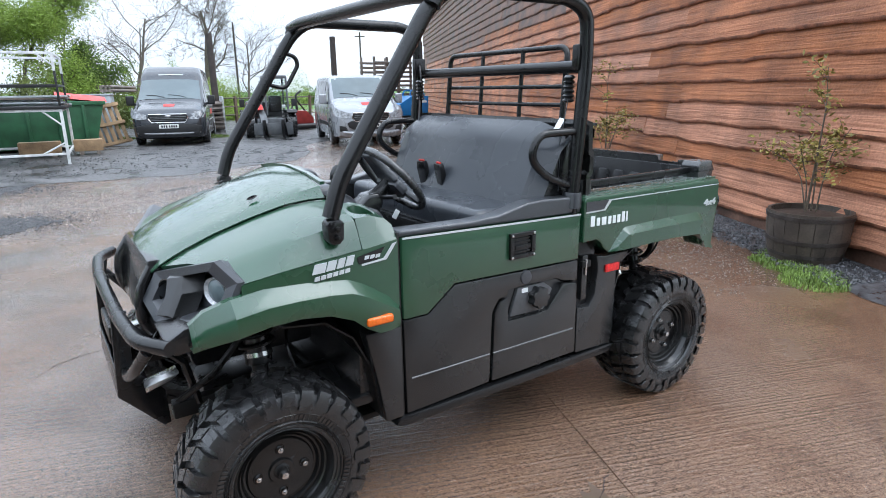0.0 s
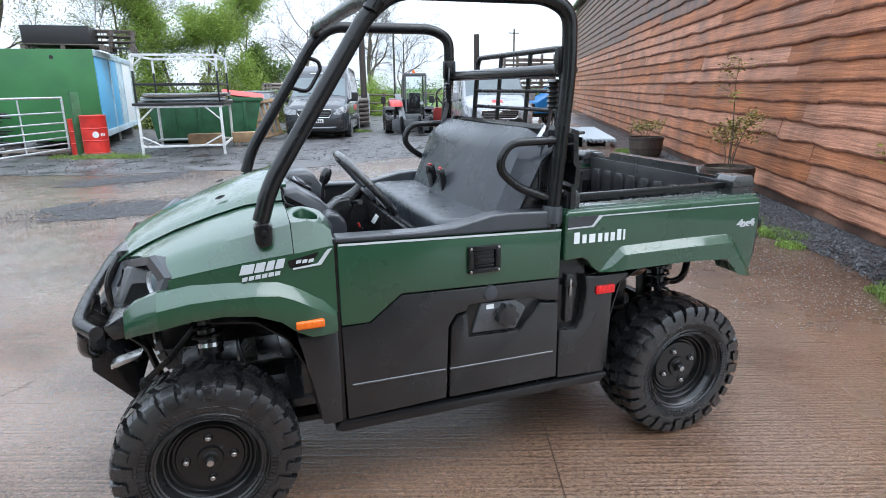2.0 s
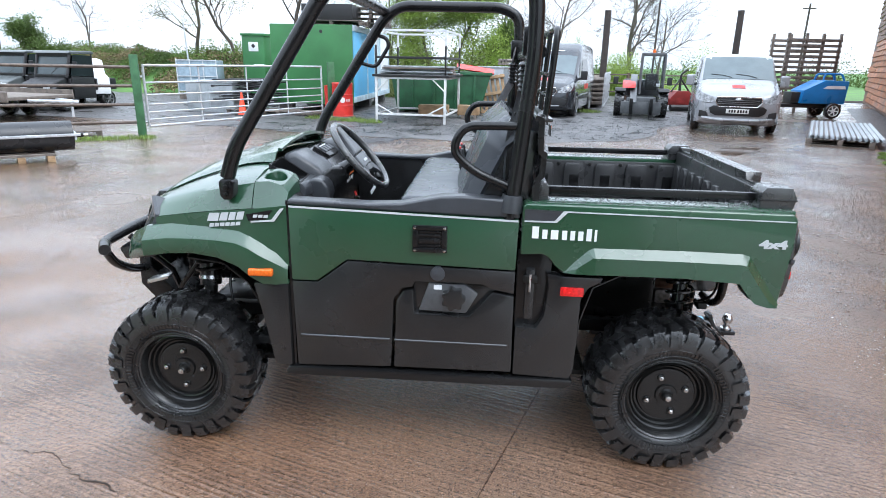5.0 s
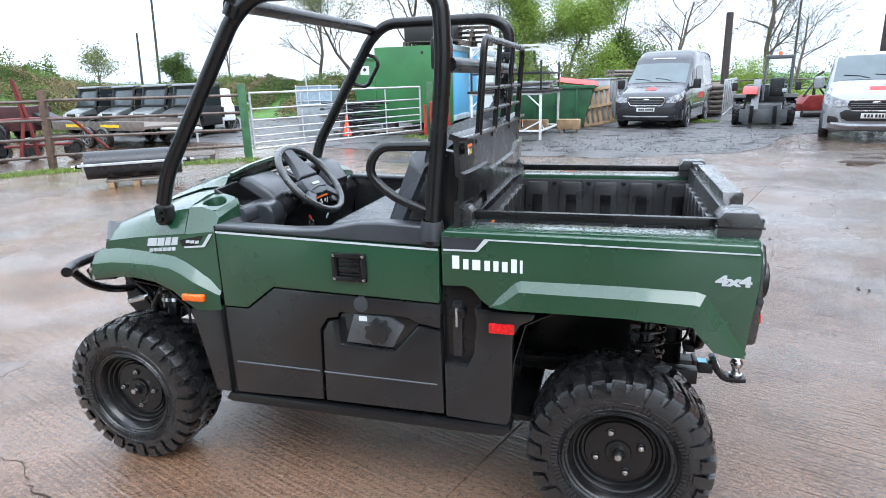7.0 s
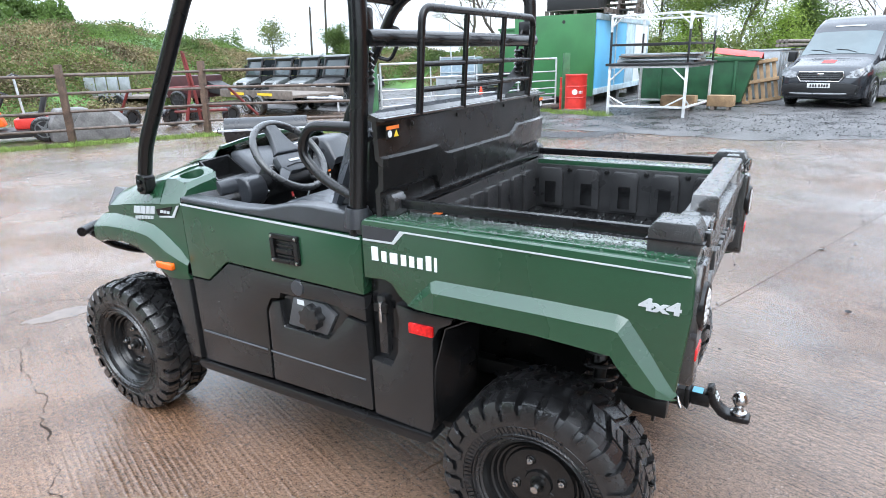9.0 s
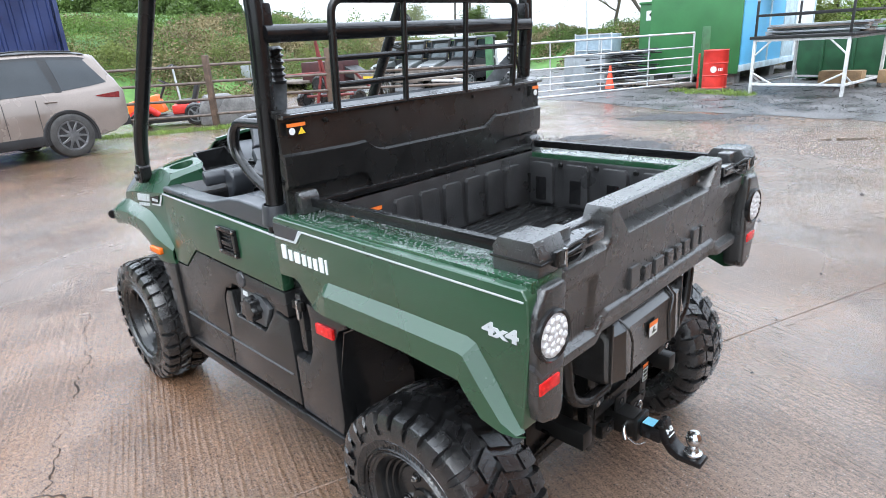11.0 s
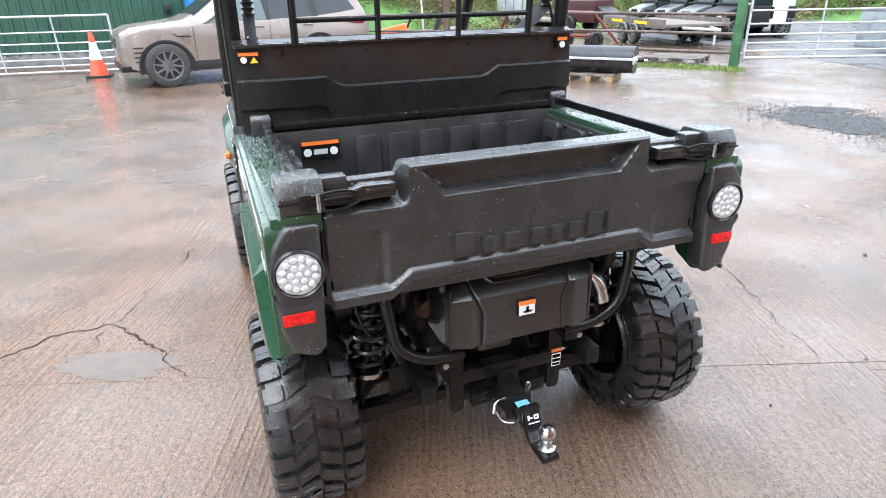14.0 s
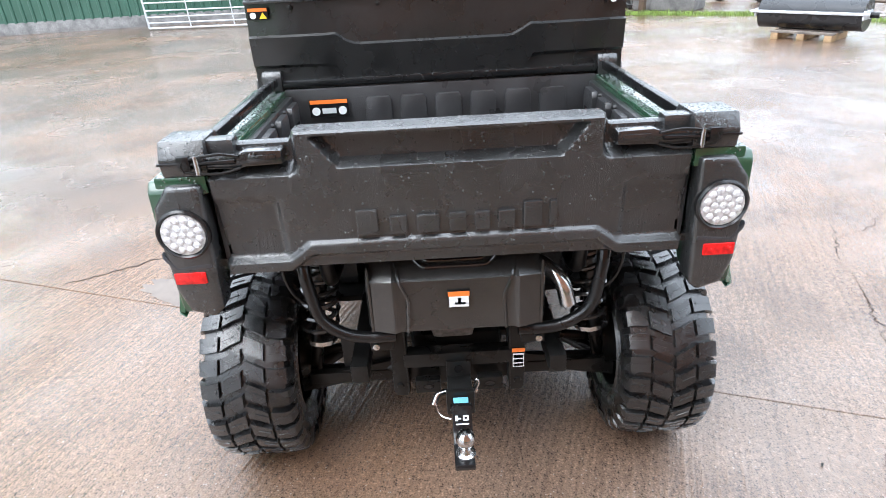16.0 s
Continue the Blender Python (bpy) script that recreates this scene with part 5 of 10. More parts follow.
# side panel below the shoulder, down to the flare
side_low = []
for i in range(15):
    x = -0.062 + 0.54 * i / 14
    zc, yc, zcr, ye, ze, ys, zs, yf, zf = nose_at(min(x, 0.34))
    low = 0.90 if x < 0.30 else lerp(0.90, 0.78, (x - 0.30) / 0.18)
    zt = zf - 0.002 if x < 0.34 else lerp(1.012, 1.03, (x - 0.34) / 0.14)
    side_low.append([(x, -yf - 0.001, zt), (x, -yf - 0.003, lerp(zt, low, 0.5)), (x, -yf - 0.002, low)])
both("front_side_panel", sheet(side_low, 0.012), GREEN, UTV)
# flare over the front wheel: upper ledge and outer face
FL = [(-0.215, 0.845, 0.765), (-0.175, 0.885, 0.785), (-0.10, 0.922, 0.812), (0.0, 0.936, 0.828), (0.10, 0.938, 0.832), (0.20, 0.935, 0.818), (0.28, 0.926, 0.785), (0.33, 0.905, 0.742), (0.38, 0.875, 0.715), (0.43, 0.845, 0.71), (0.474, 0.815, 0.71)]
rows = []
for x, zt, zb in FL:
    yi = 0.60 + 0.062 * min(1, (x + 0.215) / 0.12)
    yo = 0.625 + 0.088 * min(1, (x + 0.215) / 0.10) - 0.03 * max(0, (x - 0.40) / 0.075)
    rows.append([(x, -yi + 0.02, zt + 0.004), (x, -yi, zt + 0.002), (x, -yo + 0.008, zt - 0.034), (x, -yo, zt - 0.045), (x, -yo - 0.004, lerp(zt, zb, 0.75)), (x, -yo + 0.004, zb), (x, -yo + 0.03, zb + 0.003)])
both("front_flare", sheet(rows, 0.008), GREEN, UTV, "green wheel-arch flare", ang=24)
# black lower wing behind the front wheel
both("lower_front_panel", prism([(0.33, 0.712), (0.474, 0.712), (0.474, 0.35), (0.40, 0.35), (0.375, 0.50), (0.35, 0.62)], -0.69, -0.63, "y", 0.01), MOULD, UTV)
arch = []
for x, z in ((-0.20, 0.80), (-0.08, 0.80), (0.05, 0.80), (0.2, 0.78), (0.30, 0.70), (0.36, 0.58), (0.40, 0.36)):
    arch.append([(x, -0.66, z), (x, -0.40, z + 0.02), (x, -0.30, z + 0.02)])
both("inner_arch", sheet(arch[2:], 0.006), STEEL_BLACK, UTV)
# side marker
for s in (-1, 1):
    part("side_marker", box(0.325, 0.425, -0.012, 0.012, 0.752, 0.782, 0.009, 3), ORANGE, UTV, "amber side marker lamp", m=pose(0, s * 0.715, 0, 0, 0, 0))
# decal: badge shapes and silver flash on the fender
for s in (-1, 1):
    dec = part("decal", prism([(0.318, 0.99), (0.425, 1.012), (0.395, 0.972), (0.325, 0.965)], s * 0.6755 - 0.001, s * 0.6755 + 0.001), BLACK_SMOOTH, UTV, "black and silver decal")
    part("decal_flash", prism([(0.455, 1.018), (0.472, 1.022), (0.430, 0.966), (0.335, 0.958), (0.335, 0.964), (0.418, 0.972)], s * 0.6765 - 0.001, s * 0.6765 + 0.001), SILVER, dec)
    for k in range(3):
        part("letter_shape", prism([(0.345 + 0.021 * k, 0.978), (0.362 + 0.021 * k, 0.980), (0.365 + 0.021 * k, 0.992), (0.348 + 0.021 * k, 0.990)], s * 0.677 - 0.001, s * 0.677 + 0.001), SILVER, dec)
    for k, w in enumerate((0.05, 0.038, 0.032, 0.034)):
        x = 0.158 + (0.0, 0.048, 0.085, 0.116)[k]
        h0 = 0.958 + 0.012 * k / 4
        part("letter_shape", prism([(x, h0), (x + w - 0.006, h0 + 0.002), (x + w + 0.004, h0 + 0.034), (x + 0.012, h0 + 0.032)], s * 0.6745 - 0.002, s * 0.6745 + 0.002), SILVER, dec)
    for k in range(6):
        x = 0.165 + 0.0215 * k
        part("letter_shape", prism([(x, 0.934 + 0.002 * k), (x + 0.017, 0.9355 + 0.002 * k), (x + 0.02, 0.949 + 0.002 * k), (x + 0.003, 0.9475 + 0.002 * k)], s * 0.6745 - 0.002, s * 0.6745 + 0.002), SILVER, dec)

# nose: grille, headlamps
part("grille_shell", prism([(-0.275, 0.93), (-0.262, 0.985), (-0.22, 0.985), (-0.18, 0.80), (-0.27, 0.72), (-0.30, 0.76)], -0.27, 0.27, "y", 0.014), MOULD, UTV, "black moulded grille")
for k in range(6):
    part("grille_bar", box(-0.296, -0.27, -0.22, 0.22, 0.77 + 0.03 * k, 0.782 + 0.03 * k, 0.003), BLACK_SMOOTH, UTV, m=pose(0.0045 * k, 0, 0))
both("grille_pillar", tube([(-0.25, -0.258, 0.958), (-0.30, -0.275, 0.88), (-0.30, -0.27, 0.78), (-0.27, -0.25, 0.73)], 0.022, round_r=0.05, flat=0.7), MOULD, UTV)
for s in (-1, 1):
    hl = part("headlamp", lathe([(0.0, 0.0), (0.03, 0.004), (0.042, 0.018), (0.047, 0.026), (0.047, -0.01), (0.0, -0.01)], "x", 24), SOCKET, UTV, "clear round headlamp", m=pose(-0.098, s * 0.548, 0.925, 0, 0, s * -28) @ Matrix.Rotation(math.pi, 4, "Z"))
    part("lens", lathe([(0.0, 0.027), (0.03, 0.023), (0.044, 0.012)], "x", 20), SCREEN, hl)
    part("lamp_barrel", lathe([(0.0, 0.06), (0.048, 0.06), (0.054, -0.03), (0.058, -0.03), (0.058, 0.07)], "x", 24), MOULD, UTV, "dark inner lamp barrel", m=pose(-0.20, s * 0.37, 0.885, 0, 0, s * -20))
    outer = [Vector(p) for p in ((-0.238, 0.284, 0.95), (-0.10, 0.579, 1.033), (-0.052, 0.654, 0.971), (-0.086, 0.646, 0.90), (-0.178, 0.575, 0.832), (-0.27, 0.37, 0.80), (-0.288, 0.275, 0.855))]
    mid = sum(outer, Vector()) / 7
    rings = [[mid + (p - mid) * 0.86 + Vector((0.07, -0.02, -0.012)) for p in outer], [mid + (p - mid) * 0.985 + Vector((0.004, 0, 0)) for p in outer], [mid + (p - mid) * 0.95 + Vector((-0.012, 0, 0.0)) for p in outer], [mid + (p - mid) * 0.74 + Vector((-0.012, 0, -0.006)) for p in outer], [mid + (p - mid) * 0.64 + Vector((0.085, -0.02, 0)) for p in outer]]
    part("headlamp_surround", loft([[(p.x, s * p.y, p.z) for p in r] for r in rings]), GREY_PLASTIC, UTV, "faceted charcoal headlamp surround", smooth=False)
    fin = [(-0.212, 0.375, 0.952), (-0.182, 0.43, 0.962), (-0.198, 0.455, 0.905), (-0.235, 0.465, 0.835), (-0.262, 0.40, 0.828), (-0.228, 0.405, 0.895)]
    part("headlamp_fin", loft([[(x + 0.07, s * y, z) for x, y, z in fin], [(x, s * y, z) for x, y, z in fin], [(x - 0.012, s * lerp(y, 0.42, 0.25), lerp(z, 0.895, 0.12)) for x, y, z in fin]]), MOULD, UTV, smooth=False)
    part("nose_lower", prism([(-0.285, 0.80), (-0.225, 0.835), (-0.13, 0.835), (-0.13, 0.765), (-0.26, 0.75)], min(s * 0.26, s * 0.585), max(s * 0.26, s * 0.585), "y", 0.012), MOULD, UTV)

# --- bumper ---
part("bumper_tube", tube([(-0.285, -0.675, 0.818), (-0.355, -0.57, 0.818), (-0.375, -0.3, 0.82), (-0.378, 0.3, 0.82), (-0.355, 0.57, 0.818), (-0.285, 0.675, 0.818)], 0.0225, round_r=0.09, sides=16), TUBE, UTV, "black tubular front bumper bar")
for s in (-1, 1):
    part("bumper_tube", tube([(-0.335, s * 0.605, 0.80), (-0.368, s * 0.50, 0.70), (-0.375, s * 0.36, 0.625), (-0.372, s * 0.255, 0.60)], 0.019, round_r=0.06, sides=14), TUBE, UTV)
    part("bumper_plate", prism([(-0.395, 0.82), (-0.345, 0.82), (-0.35, 0.60), (-0.26, 0.50), (-0.255, 0.37), (-0.278, 0.365), (-0.41, 0.515)], min(s * 0.247, s * 0.257), max(s * 0.247, s * 0.257), "y", 0.003), TUBE, UTV)
    part("bumper_tab", prism([(-0.33, 0.545), (-0.225, 0.575), (-0.22, 0.592), (-0.33, 0.565)], min(s * 0.27, s * 0.34), max(s * 0.27, s * 0.34), "y", 0.003), STEEL, UTV)
    part("bumper_stay", tube([(-0.345, s * 0.40, 0.80), (-0.20, s * 0.33, 0.62), (-0.16, s * 0.30, 0.44)], 0.014, sides=8), TUBE, UTV)
    part("frame_strut", tube([(-0.24, s * 0.27, 0.44), (-0.12, s * 0.40, 0.58), (-0.02, s * 0.42, 0.70)], 0.012, sides=8), STEEL_BLACK, UTV)
part("skid_plate", prism([(-0.41, 0.515), (-0.278, 0.36), (-0.27, 0.366), (-0.404, 0.525), (-0.398, 0.62), (-0.406, 0.62)], -0.25, 0.25, "y", 0.002), TUBE, UTV, "black skid plate")
part("winch_fairlead", box(-0.40, -0.36, -0.13, 0.13, 0.66, 0.73, 0.012), STEEL_BLACK, UTV)

# --- doors ---
Yd = -0.682


def door(s):
    y0, y1 = (Yd, Yd + 0.05) if s < 0 else (-Yd - 0.05, -Yd)
    up = prism([(0.488, 0.728), (0.592, 0.728), (0.715, 0.822), (1.378, 0.805), (1.383, 1.008), (0.488, 1.032)], y0, y1, "y", 0.009)
    d = part("side_door", up, GREEN, UTV, "green and black side panel")
    part("door_lower", prism([(0.488, 0.724), (0.594, 0.724), (0.717, 0.817), (1.378, 0.80), (1.378, 0.708), (1.292, 0.722), (1.25, 0.742), (0.985, 0.742), (0.975, 0.718), (0.932, 0.712), (0.900, 0.664), (0.888, 0.362), (0.494, 0.348)], y0 + 0.002 * -s, y1 - 0.004, "y", 0.007), MOULD, d, "black moulded lower door")
    part("access_panel", prism([(0.899, 0.362), (0.910, 0.658), (0.937, 0.702), (0.978, 0.709), (0.984, 0.608), (1.200, 0.604), (1.292, 0.711), (1.378, 0.698), (1.383, 0.365)], y0, y1 - 0.004, "y", 0.009), MOULD, d)
    # belt moulding over the door
    part("belt_moulding", prism([(0.480, 1.034), (0.486, 1.058), (0.80, 1.05), (0.93, 1.056), (1.08, 1.088), (1.16, 1.092), (1.375, 1.082), (1.385, 1.055), (1.384, 1.011)], y0 + (0.006 if s < 0 else -0.03), y1 + (0.03 if s < 0 else -0.006), "y", 0.011, 3), GREY_PLASTIC, d, "charcoal plastic belt moulding")
    part("post_collar", lathe([(0.0355, 0.0), (0.044, 0.0), (0.041, 0.05), (0.038, 0.066), (0.0335, 0.066)], "z", 24), GREY_PLASTIC, d, "charcoal collar round the cage post", m=pose(1.348, s * 0.652, 1.035, 0, 3, 0))
    part("pinstripe", prism([(0.492, 1.0265), (1.378, 1.0005), (1.378, 1.008), (0.492, 1.034)], s * (-Yd + 0.0015) - 0.001, s * (-Yd + 0.0015) + 0.001), SILVER, d)
    # feature lines
    for a, b in (((0.515, 0.490), (0.884, 0.488)), ((0.903, 0.487), (1.36, 0.485))):
        part("feature_line", tube([(a[0], s * -Yd, a[1]), (b[0], s * -Yd, b[1])], 0.0042, sides=6), GREY_PLASTIC, d)
    part("door_seam", box(0.476, 0.487, y0 + 0.012, y1, 0.345, 1.05), BLACK_SMOOTH, d)
    # latch
    def out(a, b):
        return min(s * (-Yd + a), s * (-Yd + b)), max(s * (-Yd + a), s * (-Yd + b))
    h = part("door_latch", box(0.980, 1.106, *out(-0.004, 0.003), 0.874, 0.973, 0.003), BLACK_SMOOTH, d, "black slatted door latch with bright corner screws")
    for x0, x1, z0, z1 in ((0.976, 1.110, 0.959, 0.977), (0.976, 1.110, 0.870, 0.888), (0.976, 0.997, 0.888, 0.959), (1.089, 1.110, 0.888, 0.959)):
        part("latch_frame", box(x0, x1, *out(0.0, 0.014), z0, z1, 0.004), TUBE, h)
    for z0, z1, o in ((0.893, 0.900, 0.009), (0.908, 0.925, 0.013), (0.934, 0.941, 0.010), (0.948, 0.954, 0.008)):
        part("latch_slat", box(1.003, 1.083, *out(0.002, o), z0, z1, 0.0025), TUBE, h)
    for x in (0.986, 1.100):
        for z in (0.879, 0.968):
            part("screw", lathe([(0, -0.005), (0.0055, -0.004), (0.006, 0.003)], n=12), STEEL, h, m=pose(x, s * (-Yd + 0.013), z, 0, 0, 0 if s < 0 else 180))
    part("door_liner", box(0.49, 1.38, min(s * 0.615, s * 0.628), max(s * 0.615, s * 0.628), 0.40, 1.05, 0.004), MOULD, d, "black inner door liner")
    return d


dl, dr = door(-1), door(1)
# fuel filler recess on the left
FILLER = shade("grey_filler_plastic", (0.075, 0.078, 0.082), 0.35, vary=0.2, scale=8)
fr = part("filler_recess", prism([(0.975, 0.60), (1.205, 0.60), (1.30, 0.71), (1.255, 0.745), (0.98, 0.745)], Yd + 0.026, Yd + 0.05, "y", 0.003), MOULD, dl)
part("filler_plate", prism([(1.0, 0.618), (1.19, 0.612), (1.236, 0.697), (1.184, 0.735), (1.04, 0.737)], Yd + 0.010, Yd + 0.03, "y", 0.006), FILLER, dl, "grey trapezoid filler plate")
star = [((0.043 + 0.0055 * math.cos(7 * 2 * math.pi * i / 56)) * math.cos(2 * math.pi * i / 56), (0.043 + 0.0055 * math.cos(7 * 2 * math.pi * i / 56)) * math.sin(2 * math.pi * i / 56)) for i in range(56)]
part("fuel_cap", prism(star, -0.022, 0.02, "y", 0.004), MOULD, UTV, "black scalloped fuel cap", m=pose(1.14, Yd - 0.006, 0.682))
part("fuel_label", box(1.060, 1.092, Yd + 0.0075, Yd + 0.0105, 0.711, 0.730), WHITE, UTV)
part("filler_boss", lathe([(0.0, -0.006), (0.028, -0.003), (0.032, 0.01)], n=20), GREY_PLASTIC, UTV, m=pose(1.075, Yd, 0.779))

# --- panel between door and rear wheel, with the latch pocket ---
for s in (-1, 1):
    a, b = (Yd + 0.002, Yd + 0.06) if s < 0 else (-Yd - 0.06, -Yd - 0.002)
    rp = part("rear_side_panel", prism([(1.50, 0.80), (1.56, 0.79), (1.72, 0.79), (1.705, 0.765), (1.665, 0.745), (1.64, 0.70), (1.635, 0.40), (1.62, 0.345), (1.388, 0.355), (1.388, 0.575), (1.47, 0.565), (1.498, 0.62), (1.51, 0.74)], a, b, "y", 0.01), MOULD, UTV, "black moulded panel ahead of the rear wheel")
    part("latch_pocket", box(1.385, 1.52, a + (0.035 if s < 0 else -0.03), b + (0.03 if s < 0 else -0.035), 0.55, 0.88, 0.004), BLACK_SMOOTH, rp)
    lt = part("toggle_latch", box(1.42, 1.455, a + (0.012 if s < 0 else 0.0), b - (0.0 if s < 0 else 0.012), 0.60, 0.81, 0.006), MOULD, rp)
    part("latch_bar", box(1.41, 1.465, min(s * 0.662, s * 0.678), max(s * 0.662, s * 0.678), 0.755, 0.785, 0.005), STEEL_BLACK, lt)
    part("latch_pin", tube([(1.437, s * 0.674, 0.79), (1.437, s * 0.674, 0.72)], 0.006), STEEL, lt)
    part("side_reflector", box(1.555, 1.645, -0.006, 0.006, 0.712, 0.748, 0.004), RED, UTV, "red side reflector", m=pose(0, s * 0.684, 0))
    part("side_sill", prism([(0.44, 0.318), (0.46, 0.345), (1.63, 0.345), (1.635, 0.33), (1.60, 0.305), (0.47, 0.305)], min(s * 0.60, s * 0.688), max(s * 0.60, s * 0.688), "y", 0.008), BLACK_SMOOTH, UTV)
    part("rear_inner_arch", sheet([[(x, s * 0.67, z), (x, s * 0.36, z)] for x, z in ((1.625, 0.36), (1.64, 0.60), (1.68, 0.745), (1.78, 0.80), (2.2, 0.81))], 0.004), MOULD, UTV)

# --- cargo bed ---
def plain_bar(a, w, z, h):
    """A plain bar in place of a letter."""
    return a + w * 0.1, a + w * 0.82, z, z + h * 0.82


bed_side = prism([(1.392, 0.875), (1.392, 1.062), (1.402, 1.075), (2.375, 1.068), (2.39, 1.045), (2.392, 0.94), (2.37, 0.715), (2.335, 0.705), (2.262, 0.735), (2.236, 0.785), (2.15, 0.815), (1.60, 0.815), (1.56, 0.808), (1.525, 0.835), (1.50, 0.868), (1.475, 0.88)], -0.692, -0.60, "y", 0.013, 3)
b1, b2 = both("bed_side", bed_side, GREEN, UTV, "green cargo bed side", ang=30)
for s, bs in ((-1, b1), (1, b2)):
    rw = []
    for x, zt, zb, o, dx, dz in ((1.558, 0.812, 0.806, 0.0, 0.0, 0.0), (1.585, 0.845, 0.806, 0.016, 0.02, 0.014), (1.645, 0.905, 0.808, 0.026, 0.018, 0.024), (1.665, 0.915, 0.81, 0.028, 0.008, 0.034), (2.0, 0.918, 0.812, 0.03, 0.0, 0.036), (2.215, 0.915, 0.80, 0.03, -0.008, 0.036), (2.245, 0.905, 0.775, 0.03, -0.022, 0.03), (2.30, 0.83, 0.722, 0.028, -0.03, 0.02), (2.352, 0.752, 0.706, 0.024, -0.026, 0.014), (2.376, 0.716, 0.703, 0.014, -0.012, 0.004)):
        rw.append([(x, s * 0.688, zt + 0.002), (x + dx * 0.8, s * (0.692 + o * 0.75), zt - dz * 0.78), (x + dx, s * (0.692 + o), zt - dz), (x + dx * 0.9, s * (0.694 + o), max(zb + 0.004, min(zb + 0.006, zt - dz - 0.001))), (x, s * 0.688, zb)])
    part("rear_flare", sheet(rw, 0.003), GREEN, bs, "green rear wheel-arch flare", ang=10)
    y = s * 0.6935
    part("pinstripe", prism([(1.40, 1.006), (1.52, 1.007), (1.559, 1.0475), (2.38, 1.0392), (2.38, 1.043), (1.575, 1.052), (1.543, 1.052), (1.512, 1.013), (1.40, 1.012)], y - 0.0012, y + 0.0012), SILVER, bs)
    part("decal_panel", prism([(1.40, 1.013), (1.511, 1.014), (1.542, 1.053), (1.40, 1.056)], y - 0.001, y + 0.001), GREY_PLASTIC, bs)
    # maker's name as plain white blocks
    xs = ((1.428, 0.034, 0.056), (1.467, 0.026, 0.043), (1.498, 0.038, 0.043), (1.541, 0.026, 0.043), (1.572, 0.024, 0.043), (1.601, 0.026, 0.043), (1.632, 0.026, 0.056), (1.663, 0.012, 0.054))
    for x, w, h in xs:
        zb = 0.944 - 0.016 * (x - 1.42)
        g = B()
        x0, x1, z0, z1 = plain_bar(x, w, zb, h)
        box(x0, x1, y - 0.0015, y + 0.0015, z0, z1, bm=g)
        part("letter_shape", g, WHITE, bs, smooth=False)
    lettering("4x4", 0.058, 0.0012, SILVER, bs, pose(2.316, y * 1.001, 0.940, 90, 0, 0 if s < 0 else 180) @ Matrix.Diagonal((1.14, 0.74, 1, 1)), "model_lettering", 0.0028)
# top ledges
for s in (-1, 1):
    part("bed_ledge", box(1.41, 2.385, min(s * 0.555, s * 0.672), max(s * 0.555, s * 0.672), 1.035, 1.079, 0.006), GREEN_TOP, UTV, "green bed ledge beaded with rain")
# tub
part("bed_floor", box(1.47, 2.36, -0.58, 0.58, 0.835, 0.855), WET_BLACK, UTV, "wet black ribbed bed floor")
for k in range(14):
    part("floor_rib", box(1.52 + 0.06 * k, 1.55 + 0.06 * k, -0.50, 0.50, 0.854, 0.862, 0.003), WET_BLACK, UTV)
for s in (-1, 1):
    w = part("bed_inner_side", box(1.47, 2.36, min(s * 0.535, s * 0.56), max(s * 0.535, s * 0.56), 0.85, 1.06, 0.006), BED, UTV)
    for k in range(5):
        x = 1.515 + 0.172 * k
        part("moulded_panel", prism([(x, 0.87), (x + 0.118, 0.87), (x + 0.116, 1.03), (x + 0.106, 1.048), (x + 0.012, 1.048), (x + 0.002, 1.03)], min(s * 0.512, s * 0.536), max(s * 0.512, s * 0.536), "y", 0.006), BED, w)
        # thin dark plate on the panel, painted shade of a recessed pocket
        part("side_pocket", box(x + 0.034, x + 0.086, min(s * 0.5085, s * 0.5125), max(s * 0.5085, s * 0.5125), 0.885, 0.985, 0.0015), BLACK_SMOOTH, w)
        part("bolt", lathe([(0, -0.012), (0.009, -0.01), (0.012, 0.0)], "y", 10), STEEL_BLACK, w, m=pose(x + 0.145, s * 0.535, 1.04, 0, 0, 0 if s > 0 else 180))
fw = part("bed_front_wall", box(1.465, 1.495, -0.56, 0.56, 0.83, 1.085, 0.006), BED, UTV)
for k in range(6):
    y = -0.275 + 0.126 * k
    part("moulded_rib", prism([(y, 0.87), (y + 0.096, 0.87), (y + 0.094, 1.035), (y + 0.086, 1.047), (y + 0.01, 1.047), (y + 0.002, 1.035)], 1.492, 1.512, "x", 0.0025), BED, fw)
part("bed_front_rail", box(1.458, 1.498, -0.56, 0.56, 1.094, 1.116, 0.004), TUBE, UTV)
sticker(pose(1.5105, -0.475, 0.985), 0.14, 0.062, [(0.16, 0, 0.34, 0, WHITE, 0.24), (0.32, 0.68, 0.2, 0.5, SILVER, 0), (0.84, 0, 0.34, 0, WHITE, 0.24)], head=0.24)
